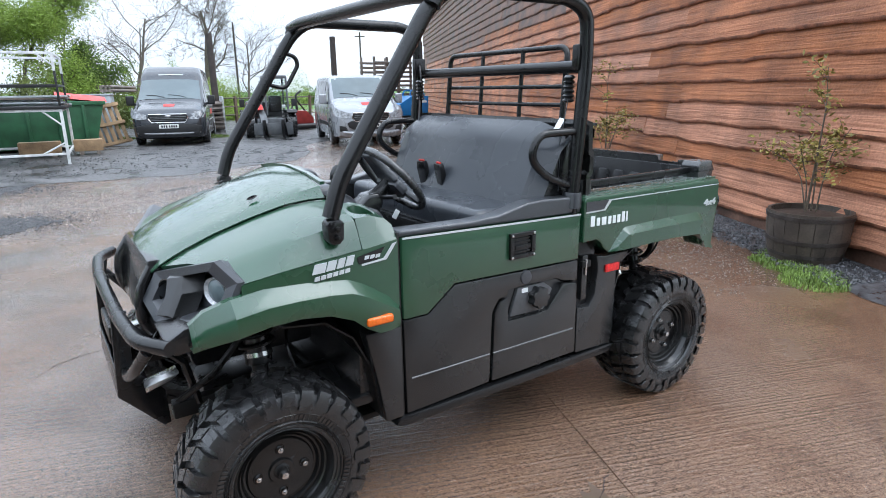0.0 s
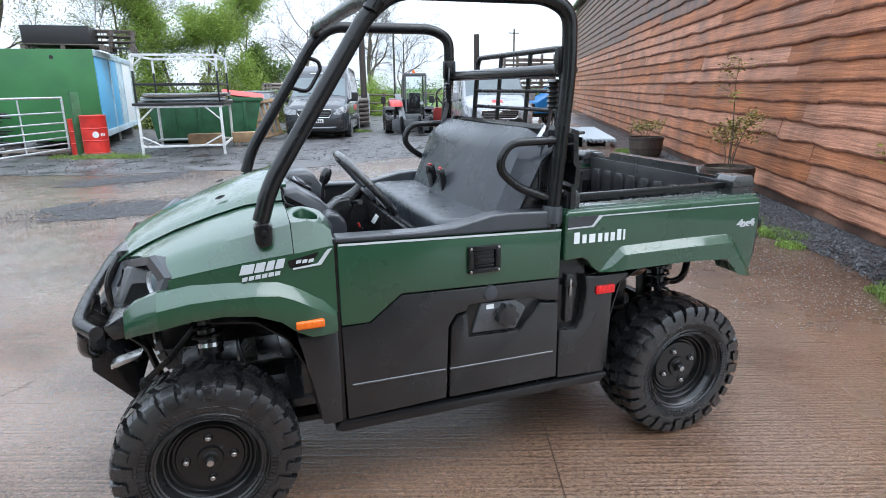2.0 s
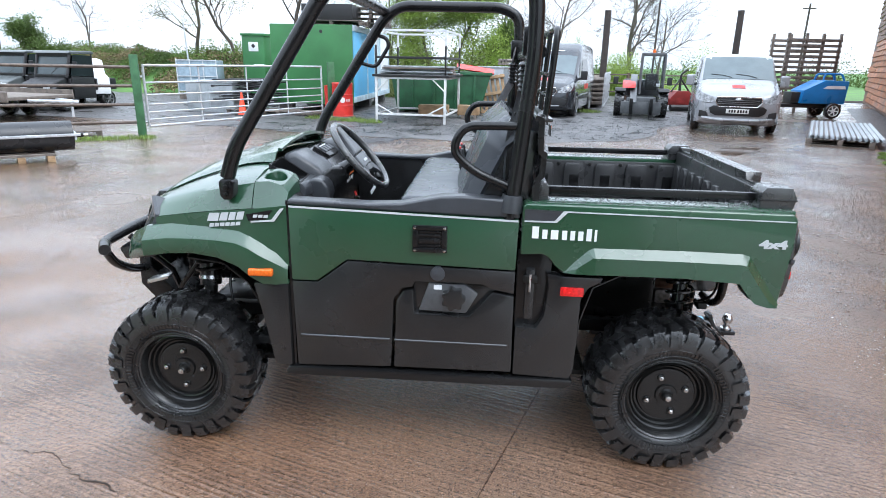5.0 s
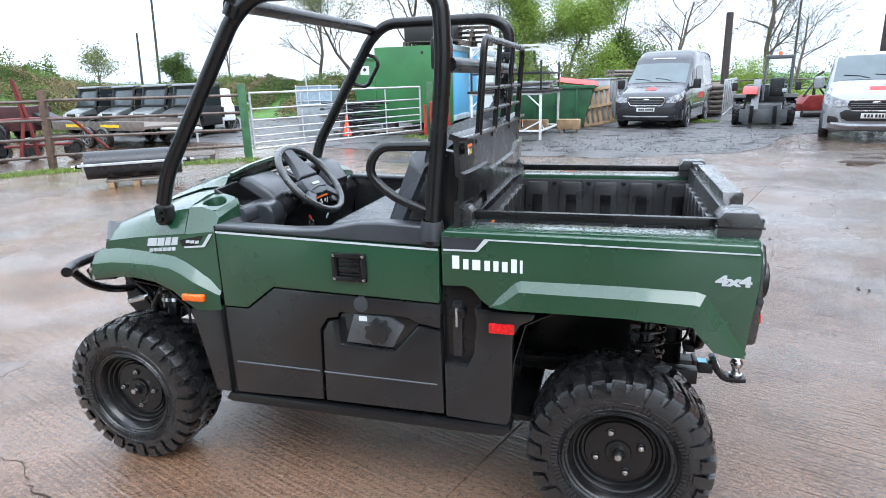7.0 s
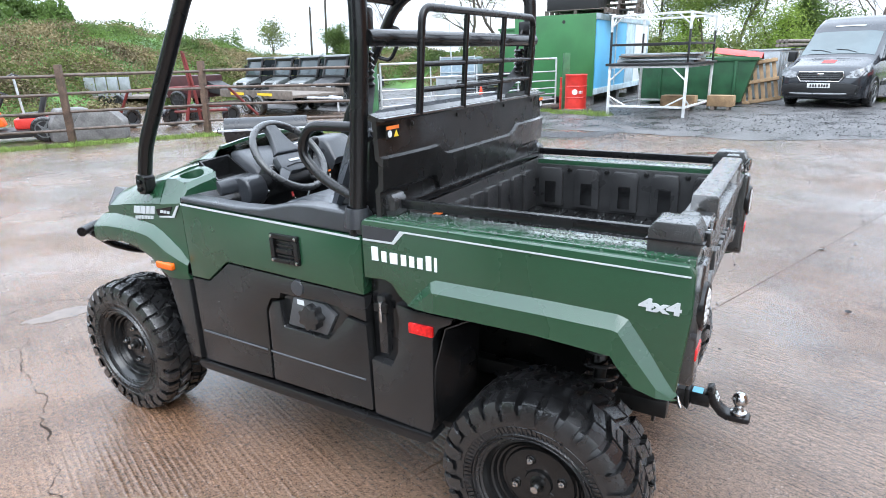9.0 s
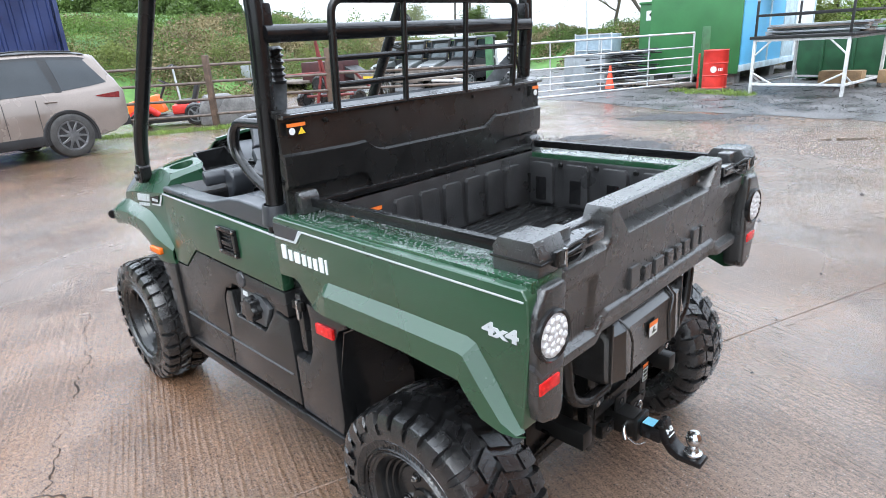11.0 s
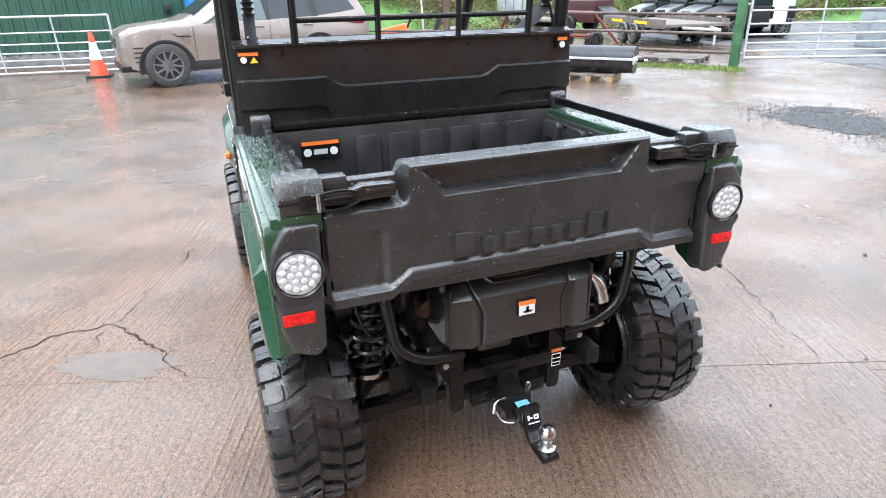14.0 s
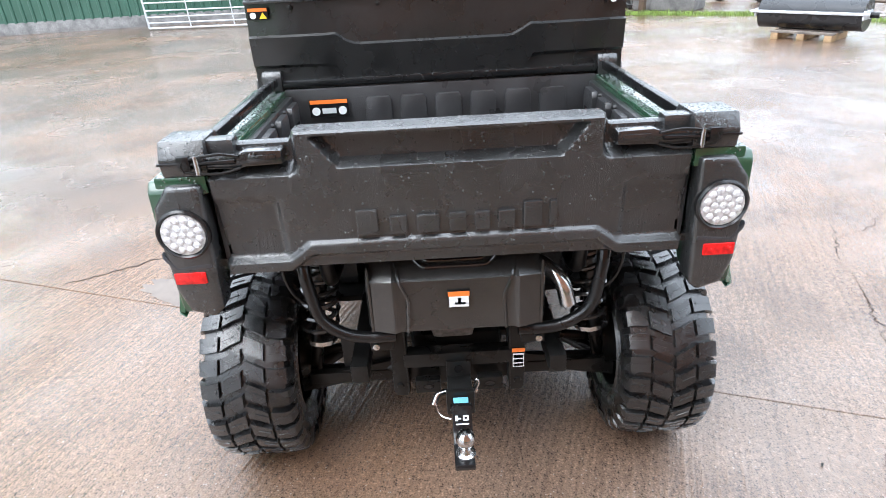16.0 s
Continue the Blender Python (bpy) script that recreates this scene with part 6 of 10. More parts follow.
for s in (-1, 1):
    part("side_rail", box(1.49, 2.29, min(s * 0.578, s * 0.602), max(s * 0.578, s * 0.602), 1.098, 1.128, 0.005), TUBE, UTV, "black cargo rail")
    part("corner_block", prism([(1.425, 1.078), (1.49, 1.078), (1.49, 1.13), (1.478, 1.148), (1.44, 1.148), (1.425, 1.132)], min(s * 0.565, s * 0.635), max(s * 0.565, s * 0.635), "y", 0.008), BLACK, UTV)
    cb = part("corner_block", prism([(2.262, 1.078), (2.385, 1.078), (2.392, 1.12), (2.372, 1.158), (2.28, 1.158), (2.262, 1.135)], min(s * 0.545, s * 0.648), max(s * 0.545, s * 0.648), "y", 0.006, 2), BLACK, UTV, "black rubber corner block")
    part("block_groove", box(2.258, 2.396, min(s * 0.543, s * 0.651), max(s * 0.543, s * 0.651), 1.108, 1.114, 0.002), BLACK_SMOOTH, cb)

# --- tailgate ---
def ramp01(d, w):
    q = min(1.0, max(0.0, 0.5 + d / w))
    return q * q * (3 - 2 * q)


def gate_top(y):
    return lerp(1.166, 1.138, min(1, max(0, (abs(y) - 0.352) / 0.014)))


def gate_face(y, z):
    """How far the outer face stands out: main face, recessed shoulders, handhold, stepped lower band."""
    a = abs(y)
    x = 2.386 - 0.016 * min(1, max(0, (1.06 - z) / 0.16))
    x -= 0.046 * ramp01(a - 0.352 - 0.10 * max(0, 1.10 - z), 0.016) * ramp01(z - 1.078, 0.026)
    hold = min((z - 1.086) * 1.0, 1.150 - z, (lerp(0.252, 0.305, (z - 1.086) / 0.064) - a) * 0.8)
    x -= 0.042 * ramp01(hold, 0.012)
    band = lerp(0.893, 0.852, min(1, max(0, (a - 0.345) / 0.055)))
    x += 0.013 * ramp01(band - z, 0.012)
    x -= 0.022 * ramp01(band - 0.036 - z, 0.02)
    # the ends are set back a little behind the middle panel
    x -= 0.010 * ramp01(a - 0.405, 0.02) * ramp01(1.01 - z, 0.03) * ramp01(z - band - 0.006, 0.012)
    return x


NY, NZ = 184, 66
t = B()
grid = []
for i in range(NY + 1):
    y = lerp(-0.553, 0.553, i / NY)
    top = gate_top(y)
    col = []
    for j in range(NZ + 1):
        z = lerp(0.824, top, j / NZ)
        edge = 0.006 * max(0, 1 - (top - z) / 0.006) ** 2 + 0.006 * max(0, 1 - (0.553 - abs(y)) / 0.006) ** 2
        col.append(t.verts.new((gate_face(y, z) - edge, y, z)))
    grid.append(col)
for u, v in zip(grid, grid[1:]):
    for j in range(NZ):
        t.faces.new((u[j], v[j], v[j + 1], u[j + 1]))
loop = [c[0] for c in grid] + grid[-1][1:] + [c[-1] for c in grid[-2::-1]] + grid[0][-2:0:-1]
back = [t.verts.new((2.318, v.co.y, v.co.z)) for v in loop]
for k in range(len(loop)):
    t.faces.new((loop[k], loop[k - 1], back[k - 1], back[k]))
t.faces.new(back)
tg = part("tailgate", t, BLACK, UTV, "black moulded tailgate, beaded with rain", ang=40)
for s in (-1, 1):
    part("tailgate_end_cap", box(2.316, 2.362, min(s * 0.485, s * 0.553), max(s * 0.485, s * 0.553), 1.12, 1.153, 0.008), BLACK, tg)
    lat = part("tailgate_latch", prism([(s * 0.375, 1.096), (s * 0.455, 1.094), (s * 0.476, 1.090), (s * 0.545, 1.092), (s * 0.552, 1.100), (s * 0.552, 1.116), (s * 0.545, 1.122), (s * 0.476, 1.124), (s * 0.455, 1.130), (s * 0.375, 1.128)], 2.338, 2.384, "x", 0.005), WET_BLACK, tg, "black over-centre rubber latch")
    part("latch_rib", prism([(s * 0.388, 1.104), (s * 0.450, 1.102), (s * 0.450, 1.120), (s * 0.388, 1.120)], 2.380, 2.388, "x", 0.003), WET_BLACK, lat)
    for z in (1.090, 1.124):
        bow = 1 if z > 1.1 else -1
        part("latch_wire", tube([(2.388, s * 0.470, z - bow * 0.004), (2.394, s * 0.510, z + bow * 0.006), (2.398, s * 0.560, z + bow * 0.002), (2.398, s * 0.590, z - bow * 0.004)], 0.0032, round_r=0.02, sides=8), STEEL_BLACK, lat)
    part("latch_wire", tube([(2.398, s * 0.590, 1.122), (2.400, s * 0.596, 1.107), (2.398, s * 0.590, 1.092)], 0.0036, sides=8), STEEL_BLACK, lat)
    part("latch_strap", tube([(2.386, s * 0.480, 1.108), (2.394, s * 0.530, 1.110), (2.394, s * 0.575, 1.108)], 0.008, 0.006, sides=8, flat=0.6), BLACK_SMOOTH, lat)
    part("latch_roller", tube([(2.396, s * 0.562, 1.086), (2.396, s * 0.562, 1.128)], 0.006, sides=10), STEEL, lat)
    part("latch_hook", box(2.386, 2.402, min(s * 0.575, s * 0.604), max(s * 0.575, s * 0.604), 1.096, 1.130, 0.004), BLACK_SMOOTH, lat)
part("gate_liner", box(2.304, 2.319, -0.54, 0.54, 0.85, 1.125, 0.004), BED, tg)
for k in range(9):
    y = -0.50 + 0.1135 * k
    part("liner_rib", prism([(y, 0.865), (y + 0.082, 0.865), (y + 0.080, 1.03), (y + 0.066, 1.062), (y + 0.016, 1.062), (y + 0.002, 1.03)], 2.284, 2.306, "x", 0.006), BED, tg)
# maker's name, embossed blocks
for y, w, h in ((-0.235, 0.070, 0.078), (-0.155, 0.056, 0.055), (-0.093, 0.074, 0.055), (-0.013, 0.054, 0.055), (0.047, 0.050, 0.055), (0.102, 0.054, 0.055), (0.162, 0.060, 0.078), (0.228, 0.022, 0.076)):
    g = B()
    y0, y1, z0, z1 = plain_bar(y, w, 0.908, h)
    box(2.355, 2.3845, y0, y1, z0, z1, 0.003, bm=g)
    part("embossed_letter_shape", g, BLACK, tg, smooth=False)

# --- tail lamp pods ---
for s in (-1, 1):
    def Y(v):
        return s * v
    pod = part("tail_lamp_pod", prism([(Y(0.565), 1.062), (Y(0.645), 1.062), (Y(0.682), 1.01), (Y(0.688), 0.95), (Y(0.68), 0.80), (Y(0.66), 0.735), (Y(0.60), 0.715), (Y(0.575), 0.74)], 2.335, 2.405, "x", 0.014, 3), BLACK, UTV, "black tail lamp pod")
    ring = part("lamp_bezel", lathe([(0.062, 0.0), (0.062, 0.012), (0.057, 0.016), (0.053, 0.012), (0.053, 0.0)], "x", 32), BLACK_SMOOTH, pod, m=pose(2.4, s * 0.625, 0.948))
    lamp = part("tail_lamp", lathe([(0.052, 0.0), (0.051, 0.012), (0.0, 0.016)], "x", 32), SOCKET, pod, "round clear tail lamp with a cluster of lenses", m=pose(2.4, s * 0.625, 0.948))
    cells = [(0, 0)] + [(0.019 * math.cos(a), 0.019 * math.sin(a)) for a in (i * math.pi / 3 for i in range(6))] + [(0.038 * math.cos(a), 0.038 * math.sin(a)) for a in (i * math.pi / 6 + 0.26 for i in range(12))]
    for cy, cz in cells:
        part("lamp_lens", lathe([(0.0098, 0.013), (0.006, 0.0175), (0.0, 0.0185)], "x", 6), TAIL, lamp, m=pose(0, cy, cz))
    part("tail_reflector", box(2.392, 2.409, min(Y(0.598), Y(0.674)), max(Y(0.598), Y(0.674)), 0.815, 0.846, 0.004), RED, pod, "red tail reflector")
    part("pod_ledge", prism([(Y(0.58), 0.868), (Y(0.66), 0.86), (Y(0.69), 0.90), (Y(0.69), 0.885), (Y(0.665), 0.85), (Y(0.58), 0.856)], 2.39, 2.406, "x", 0.003), GREY_PLASTIC, pod)

# --- chassis, suspension, engine bay, hitch ---
CH = STEEL_BLACK
SPRING = shade("wet_painted_spring", (0.03, 0.03, 0.031), 0.14, vary=0.15, scale=20, coat=0.8)
COVER = shade("satin_black_cover", (0.020, 0.019, 0.018), 0.22, vary=0.2, scale=6, bump=0.12, bscale=300, coat=0.7)
for s in (-1, 1):
    part("frame_rail", box(-0.25, 2.30, min(s * 0.26, s * 0.31), max(s * 0.26, s * 0.31), 0.40, 0.46, 0.006), CH, UTV)
part("belly_plate", box(0.2, 1.7, -0.58, 0.58, 0.315, 0.34, 0.006), CH, UTV)
part("engine_block", box(1.55, 2.05, -0.24, 0.24, 0.42, 0.80, 0.03), CH, UTV)
part("transaxle", box(1.88, 2.16, -0.14, 0.14, 0.26, 0.46, 0.03), CH, UTV)
part("front_differential", box(-0.12, 0.12, -0.14, 0.14, 0.26, 0.42, 0.03), CH, UTV)
part("front_inner_body", box(-0.16, 0.30, -0.27, 0.27, 0.56, 0.95, 0.02), MOULD, UTV)


def coil(p0, p1, r, turns, wire, bm=None):
    a, b = Vector(p0), Vector(p1)
    ax = (b - a).normalized()
    u = ax.orthogonal().normalized()
    v = ax.cross(u)
    n = turns * 14
    return tube([a.lerp(b, i / n) + r * (math.cos(2 * math.pi * i / 14) * u + math.sin(2 * math.pi * i / 14) * v) for i in range(n + 1)], wire, sides=6, bm=bm)


for s in (-1, 1):
    # front strut and arms
    st = part("front_strut", tube([(0.03, s * 0.49, 0.34), (0.03, s * 0.43, 0.62)], 0.028), CH, UTV)
    part("strut_body", tube([(0.03, s * 0.435, 0.60), (0.03, s * 0.41, 0.80)], 0.047), BLACK_SMOOTH, st)
    part("strut_clamp", tube([(0.03, s * 0.437, 0.625), (0.03, s * 0.433, 0.64)], 0.05), STEEL, st)
    part("strut_spring", coil((0.03, s * 0.43, 0.65), (0.03, s * 0.40, 0.86), 0.058, 6, 0.007), CH, st)
    for x in (-0.14, 0.16):
        part("control_arm", tube([(x, s * 0.28, 0.40), (0.01, s * 0.54, 0.27)], 0.017), CH, UTV)
    part("tie_rod", tube([(0.16, s * 0.26, 0.42), (0.12, s * 0.52, 0.36)], 0.010), STEEL, UTV)
    part("brake_hose", tube([(0.2, s * 0.33, 0.74), (0.12, s * 0.45, 0.66), (0.16, s * 0.5, 0.5), (0.06, s * 0.53, 0.36)], 0.006, round_r=0.07), BLACK_SMOOTH, UTV)
    part("front_hub", lathe([(0.0, -0.05), (0.085, -0.05), (0.09, 0.02), (0.05, 0.06), (0.0, 0.06)], n=24), CH, UTV, m=pose(0, s * 0.555, 0.308))
    part("half_shaft", tube([(0.0, s * 0.12, 0.34), (0.0, s * 0.54, 0.308)], 0.016), CH, UTV)
    part("dust_boot", tube([(0.0, s * 0.17, 0.335), (0.0, s * 0.28, 0.33)], 0.05, 0.024), BLACK_SMOOTH, UTV)
    # rear suspension
    part("rear_hub", lathe([(0.0, -0.05), (0.08, -0.05), (0.085, 0.02), (0.05, 0.07), (0.0, 0.07)], n=24), CH, UTV, m=pose(2.01, s * 0.53, 0.308))
    part("rear_half_shaft", tube([(2.01, s * 0.12, 0.36), (2.01, s * 0.52, 0.308)], 0.016), CH, UTV)
    part("dust_boot", tube([(2.01, s * 0.19, 0.355), (2.01, s * 0.30, 0.34)], 0.055, 0.026), BLACK_SMOOTH, UTV)
    sh = part("rear_shock", tube([(2.09, s * 0.46, 0.30), (2.10, s * 0.43, 0.46), (2.11, s * 0.375, 0.80)], 0.02, round_r=0.02), CH, UTV, "rear shock absorber with coil spring")
    part("shock_body", tube([(2.11, s * 0.378, 0.78), (2.10, s * 0.415, 0.60)], 0.030), BLACK_SMOOTH, sh)
    part("shock_spring", coil((2.10, s * 0.425, 0.45), (2.11, s * 0.375, 0.80), 0.054, 8, 0.0075), SPRING, sh)
    part("preload_ring", tube([(2.10, s * 0.429, 0.435), (2.10, s * 0.426, 0.45)], 0.058), STEEL, sh)
    part("shock_bolt", lathe([(0, 0.0), (0.012, 0.002), (0.012, 0.02), (0, 0.02)], "x", 8), STEEL, UTV, m=pose(2.125, s * 0.455, 0.30))
    for x in (1.82, 2.13):
        part("rear_arm", tube([(x, s * 0.20, 0.33), (2.04, s * 0.50, 0.25)], 0.022), CH, UTV)
    part("rear_arm_plate", prism([(s * 0.20, 0.31), (s * 0.50, 0.255), (s * 0.50, 0.30), (s * 0.2, 0.36)], 2.13, 2.145, "x", 0.003), CH, UTV)
    part("bed_support", tube([(1.72, s * 0.30, 0.80), (1.72, s * 0.33, 0.70), (2.24, s * 0.34, 0.70), (2.27, s * 0.34, 0.80)], 0.02, round_r=0.06), CH, UTV)
    part("frame_bolt", lathe([(0, -0.006), (0.014, -0.004), (0.014, 0.01)], n=12), STEEL, UTV, m=pose(1.76, s * 0.36, 0.70, 0, 0, 0 if s < 0 else 180))
    # bent guard tube round the silencer
    part("rear_guard_tube", tube([(2.22, s * 0.40, 0.84), (2.29, s * 0.398, 0.78), (2.29, s * 0.375, 0.61), (2.29, s * 0.29, 0.552), (2.29, s * 0.17, 0.552)], 0.0175, round_r=0.085, sides=14), TUBE, UTV, "bent black guard tube")
    part("wiring_loom", tube([(2.2, s * 0.46, 0.84), (2.24, s * 0.47, 0.72), (2.22, s * 0.43, 0.62), (2.1, s * 0.34, 0.58)], 0.005, round_r=0.06), BLACK_SMOOTH, UTV)
# silencer in its box
sil = part("silencer_cover", loft([[(x, y, z) for x, z in pr] for y, pr in (
    (-0.236, ((2.17, 0.775), (2.27, 0.782), (2.315, 0.735), (2.318, 0.615), (2.29, 0.598), (2.17, 0.60))), (-0.225, ((2.17, 0.80), (2.272, 0.806), (2.332, 0.748), (2.335, 0.602), (2.30, 0.588), (2.17, 0.59))),
    (-0.165, ((2.17, 0.80), (2.275, 0.808), (2.345, 0.752), (2.35, 0.598), (2.31, 0.582), (2.17, 0.585))), (-0.150, ((2.17, 0.795), (2.272, 0.802), (2.338, 0.748), (2.344, 0.600), (2.305, 0.585), (2.17, 0.588))),
    (0.150, ((2.17, 0.795), (2.272, 0.802), (2.338, 0.748), (2.344, 0.600), (2.305, 0.585), (2.17, 0.588))), (0.165, ((2.17, 0.80), (2.275, 0.808), (2.345, 0.752), (2.35, 0.598), (2.31, 0.582), (2.17, 0.585))),
    (0.225, ((2.17, 0.80), (2.272, 0.806), (2.332, 0.748), (2.335, 0.602), (2.30, 0.588), (2.17, 0.59))), (0.236, ((2.17, 0.775), (2.27, 0.782), (2.315, 0.735), (2.318, 0.615), (2.29, 0.598), (2.17, 0.60))))]), COVER, UTV, "satin black silencer cover", ang=25)
for dx, dz in ((0.0, 0.0), (-0.012, 0.012)):
    part("cover_ridge", tube([(2.275, -0.125 + abs(dx), 0.803), (2.312 + dx, -0.085 + abs(dx), 0.774 + dz), (2.312 + dx, 0.085 - abs(dx), 0.774 + dz), (2.275, 0.125 - abs(dx), 0.803)], 0.0035, round_r=0.012, sides=6), COVER, sil)
for s in (-1, 1):
    part("cover_ridge", tube([(2.29, s * 0.16, 0.798), (2.346, s * 0.145, 0.748), (2.347, s * 0.125, 0.70), (2.349, s * 0.13, 0.60)], 0.004, round_r=0.012, sides=6), COVER, sil)
    part("cover_strap", box(2.30, 2.338, min(s * 0.222, s * 0.229), max(s * 0.222, s * 0.229), 0.60, 0.79, 0.002), COVER, sil)
sticker(pose(2.3455, -0.022, 0.668), 0.058, 0.050, [(0.06, 0.94, 0.06, 0.7, WHITE, 0), (0.3, 0.8, 0.2, 0.34, BLACK_SMOOTH, 0), (0.45, 0.6, 0.3, 0.6, BLACK_SMOOTH, 0)], parent=UTV)
part("tail_pipe", tube([(2.19, 0.20, 0.735), (2.25, 0.258, 0.722), (2.285, 0.292, 0.690), (2.292, 0.306, 0.628)], 0.0225, round_r=0.045, sides=16), STEEL, UTV, "bright steel tail pipe")
part("exhaust_pipe", tube([(2.05, -0.22, 0.62), (2.14, -0.24, 0.62), (2.2, -0.2, 0.70)], 0.024, round_r=0.05), shade("heat_stained_steel", (0.18, 0.1, 0.07), 0.4, metal=0.7, vary=0.4, scale=20), UTV)
# hitch
for s in (-1, 1):
    part("hitch_upright", prism([(s * 0.155, 0.585), (s * 0.20, 0.585), (s * 0.196, 0.315), (s * 0.188, 0.302), (s * 0.155, 0.302)], 2.236, 2.246, "x", 0.003), CH, UTV)
    part("upright_gusset", prism([(2.17, 0.56), (2.246, 0.585), (2.246, 0.31), (2.19, 0.33)], min(s * 0.150, s * 0.156), max(s * 0.150, s * 0.156), "y", 0.002), CH, UTV)
    part("upright_bolt", lathe([(0, 0.0), (0.010, 0.0), (0.010, 0.010), (0, 0.012)], "x", 8), STEEL, UTV, m=pose(2.29, s * 0.228, 0.522))
    part("upright_bolt", lathe([(0, 0.0), (0.012, 0.0), (0.010, 0.006), (0, 0.007)], "x", 12), CH, UTV, m=pose(2.246, s * 0.176, 0.338))
    part("guard_bracket", box(2.25, 2.292, min(s * 0.18, s * 0.245), max(s * 0.18, s * 0.245), 0.505, 0.535, 0.004), CH, UTV)
    part("rear_link", box(2.12, 2.15, min(s * 0.17, s * 0.47), max(s * 0.17, s * 0.47), 0.285, 0.325, 0.006), CH, UTV, m=pose(0, 0, 0))
    part("beam_tab", box(2.235, 2.262, min(s * 0.055, s * 0.13), max(s * 0.055, s * 0.13), 0.32, 0.365, 0.003), CH, UTV)
    part("tab_hole", lathe([(0.0, 0.0), (0.013, 0.0), (0.013, 0.002)], "x", 12), BLACK_SMOOTH, UTV, m=pose(2.2625, s * 0.092, 0.343) @ Matrix.Diagonal((1, 1.3, 0.7, 1)))
part("hitch_beam", box(2.205, 2.25, -0.16, 0.16, 0.405, 0.452, 0.005), CH, UTV, "black welded hitch beam")
part("beam_web", box(2.205, 2.215, -0.16, 0.16, 0.33, 0.41, 0.003), CH, UTV)
part("rear_crossmember", box(2.20, 2.236, -0.155, 0.155, 0.548, 0.585, 0.005), CH, UTV)
part("frame_plate", box(2.12, 2.13, -0.36, -0.20, 0.33, 0.44, 0.004), CH, UTV)
part("gearbox_casing", box(2.10, 2.18, -0.075, 0.055, 0.455, 0.53, 0.02), shade("cast_alloy", (0.26, 0.24, 0.22), 0.45, metal=0.6, vary=0.3, scale=30), UTV)
sticker(pose(2.2485, 0.158, 0.385), 0.040, 0.072, [(0.08, 0.92, 0.06, 0.72, WHITE, 0), (0.14, 0.86, 0.50, 0.66, BLACK_SMOOTH, 0), (0.14, 0.86, 0.28, 0.44, BLACK_SMOOTH, 0), (0.14, 0.86, 0.10, 0.22, BLACK_SMOOTH, 0)], head=0.2)
rc = part("receiver_tube", box(2.20, 2.318, -0.036, 0.036, 0.300, 0.372, 0.005), CH, UTV, "black receiver tube")
part("receiver_plate", box(2.248, 2.256, -0.036, 0.036, 0.37, 0.425, 0.003), CH, rc)
part("receiver_collar", box(2.318, 2.336, -0.041, 0.041, 0.295, 0.377, 0.005), CH, rc)
part("pin_hole", lathe([(0.0, 0.0), (0.013, 0.0), (0.013, 0.002)], "x", 16), BLACK_SMOOTH, rc, m=pose(2.2565, 0, 0.398))
TB = thing("tow_bar", "black steel tow bar with chrome ball in the vehicle's receiver", "tow bar")
part("shank", box(2.335, 2.405, -0.026, 0.026, 0.312, 0.362, 0.006), TUBE, TB)
part("drop_plate", prism([(2.392, 0.388), (2.411, 0.393), (2.42, 0.362), (2.438, 0.325), (2.462, 0.306), (2.488, 0.303), (2.536, 0.303), (2.54, 0.296), (2.536, 0.283), (2.462, 0.281), (2.436, 0.292), (2.41, 0.322), (2.398, 0.35)], -0.027, 0.027, "y", 0.004), TUBE, TB, ang=30)
part("plate_ear", box(2.388, 2.414, -0.031, 0.031, 0.372, 0.384, 0.004), TUBE, TB)
part("tow_ball", lathe([(0.012, 0.0), (0.026, 0.002), (0.027, 0.010), (0.018, 0.014), (0.014, 0.022), (0.015, 0.032), (0.021, 0.040), (0.0252, 0.052), (0.0255, 0.060), (0.022, 0.072), (0.014, 0.081), (0.0, 0.083)], "z", 28), STEEL, TB, "chrome tow ball", m=pose(2.50, 0.004, 0.303))
part("ball_nut", lathe([(0.0, -0.018), (0.019, -0.018), (0.019, 0.0)], "z", 6), STEEL, TB, m=pose(2.50, 0.004, 0.284))
part("locking_pin", tube([(2.292, 0.052, 0.345), (2.292, -0.045, 0.345), (2.30, -0.066, 0.345), (2.315, -0.078, 0.318)], 0.009, round_r=0.016), STEEL, TB, "bright bent locking pin")
part("pin_clip", tube([(2.30, 0.040, 0.345), (2.30, 0.056, 0.378), (2.296, 0.050, 0.392), (2.29, 0.044, 0.36)], 0.0045, round_r=0.012), STEEL, TB)
part("safety_loop", tube([(2.315, -0.075, 0.33), (2.345, -0.062, 0.30), (2.36, -0.03, 0.30)], 0.0025, round_r=0.02, sides=6), STEEL, TB)
part("blue_label", box(2.342, 2.378, -0.021, 0.021, 0.3615, 0.3635), shade("pale_blue_print", (0.16, 0.42, 0.55), 0.3), TB)
pl = pose(2.4285, 0, 0.351, 0, 62, 0)
for z0, z1, y0, y1 in ((-0.018, -0.004, -0.019, -0.012), (-0.012, -0.008, -0.019, -0.003), (-0.018, -0.004, 0.002, 0.006), (-0.018, -0.004, 0.014, 0.018), (-0.018, -0.014, 0.002, 0.018), (-0.008, -0.004, 0.002, 0.018), (0.004, 0.007, -0.018, 0.018)):
    part("plate_mark", box(z0, z1, y0, y1, -0.001, 0.0015), WHITE, TB, m=pl)

# --- rain standing in beads on the upper surfaces ---
BEAD = shade("rain_bead", (0.035, 0.042, 0.040), 0.04, vary=0.1, scale=9, spec=0.6, rvary=0.02, coat=1.0)


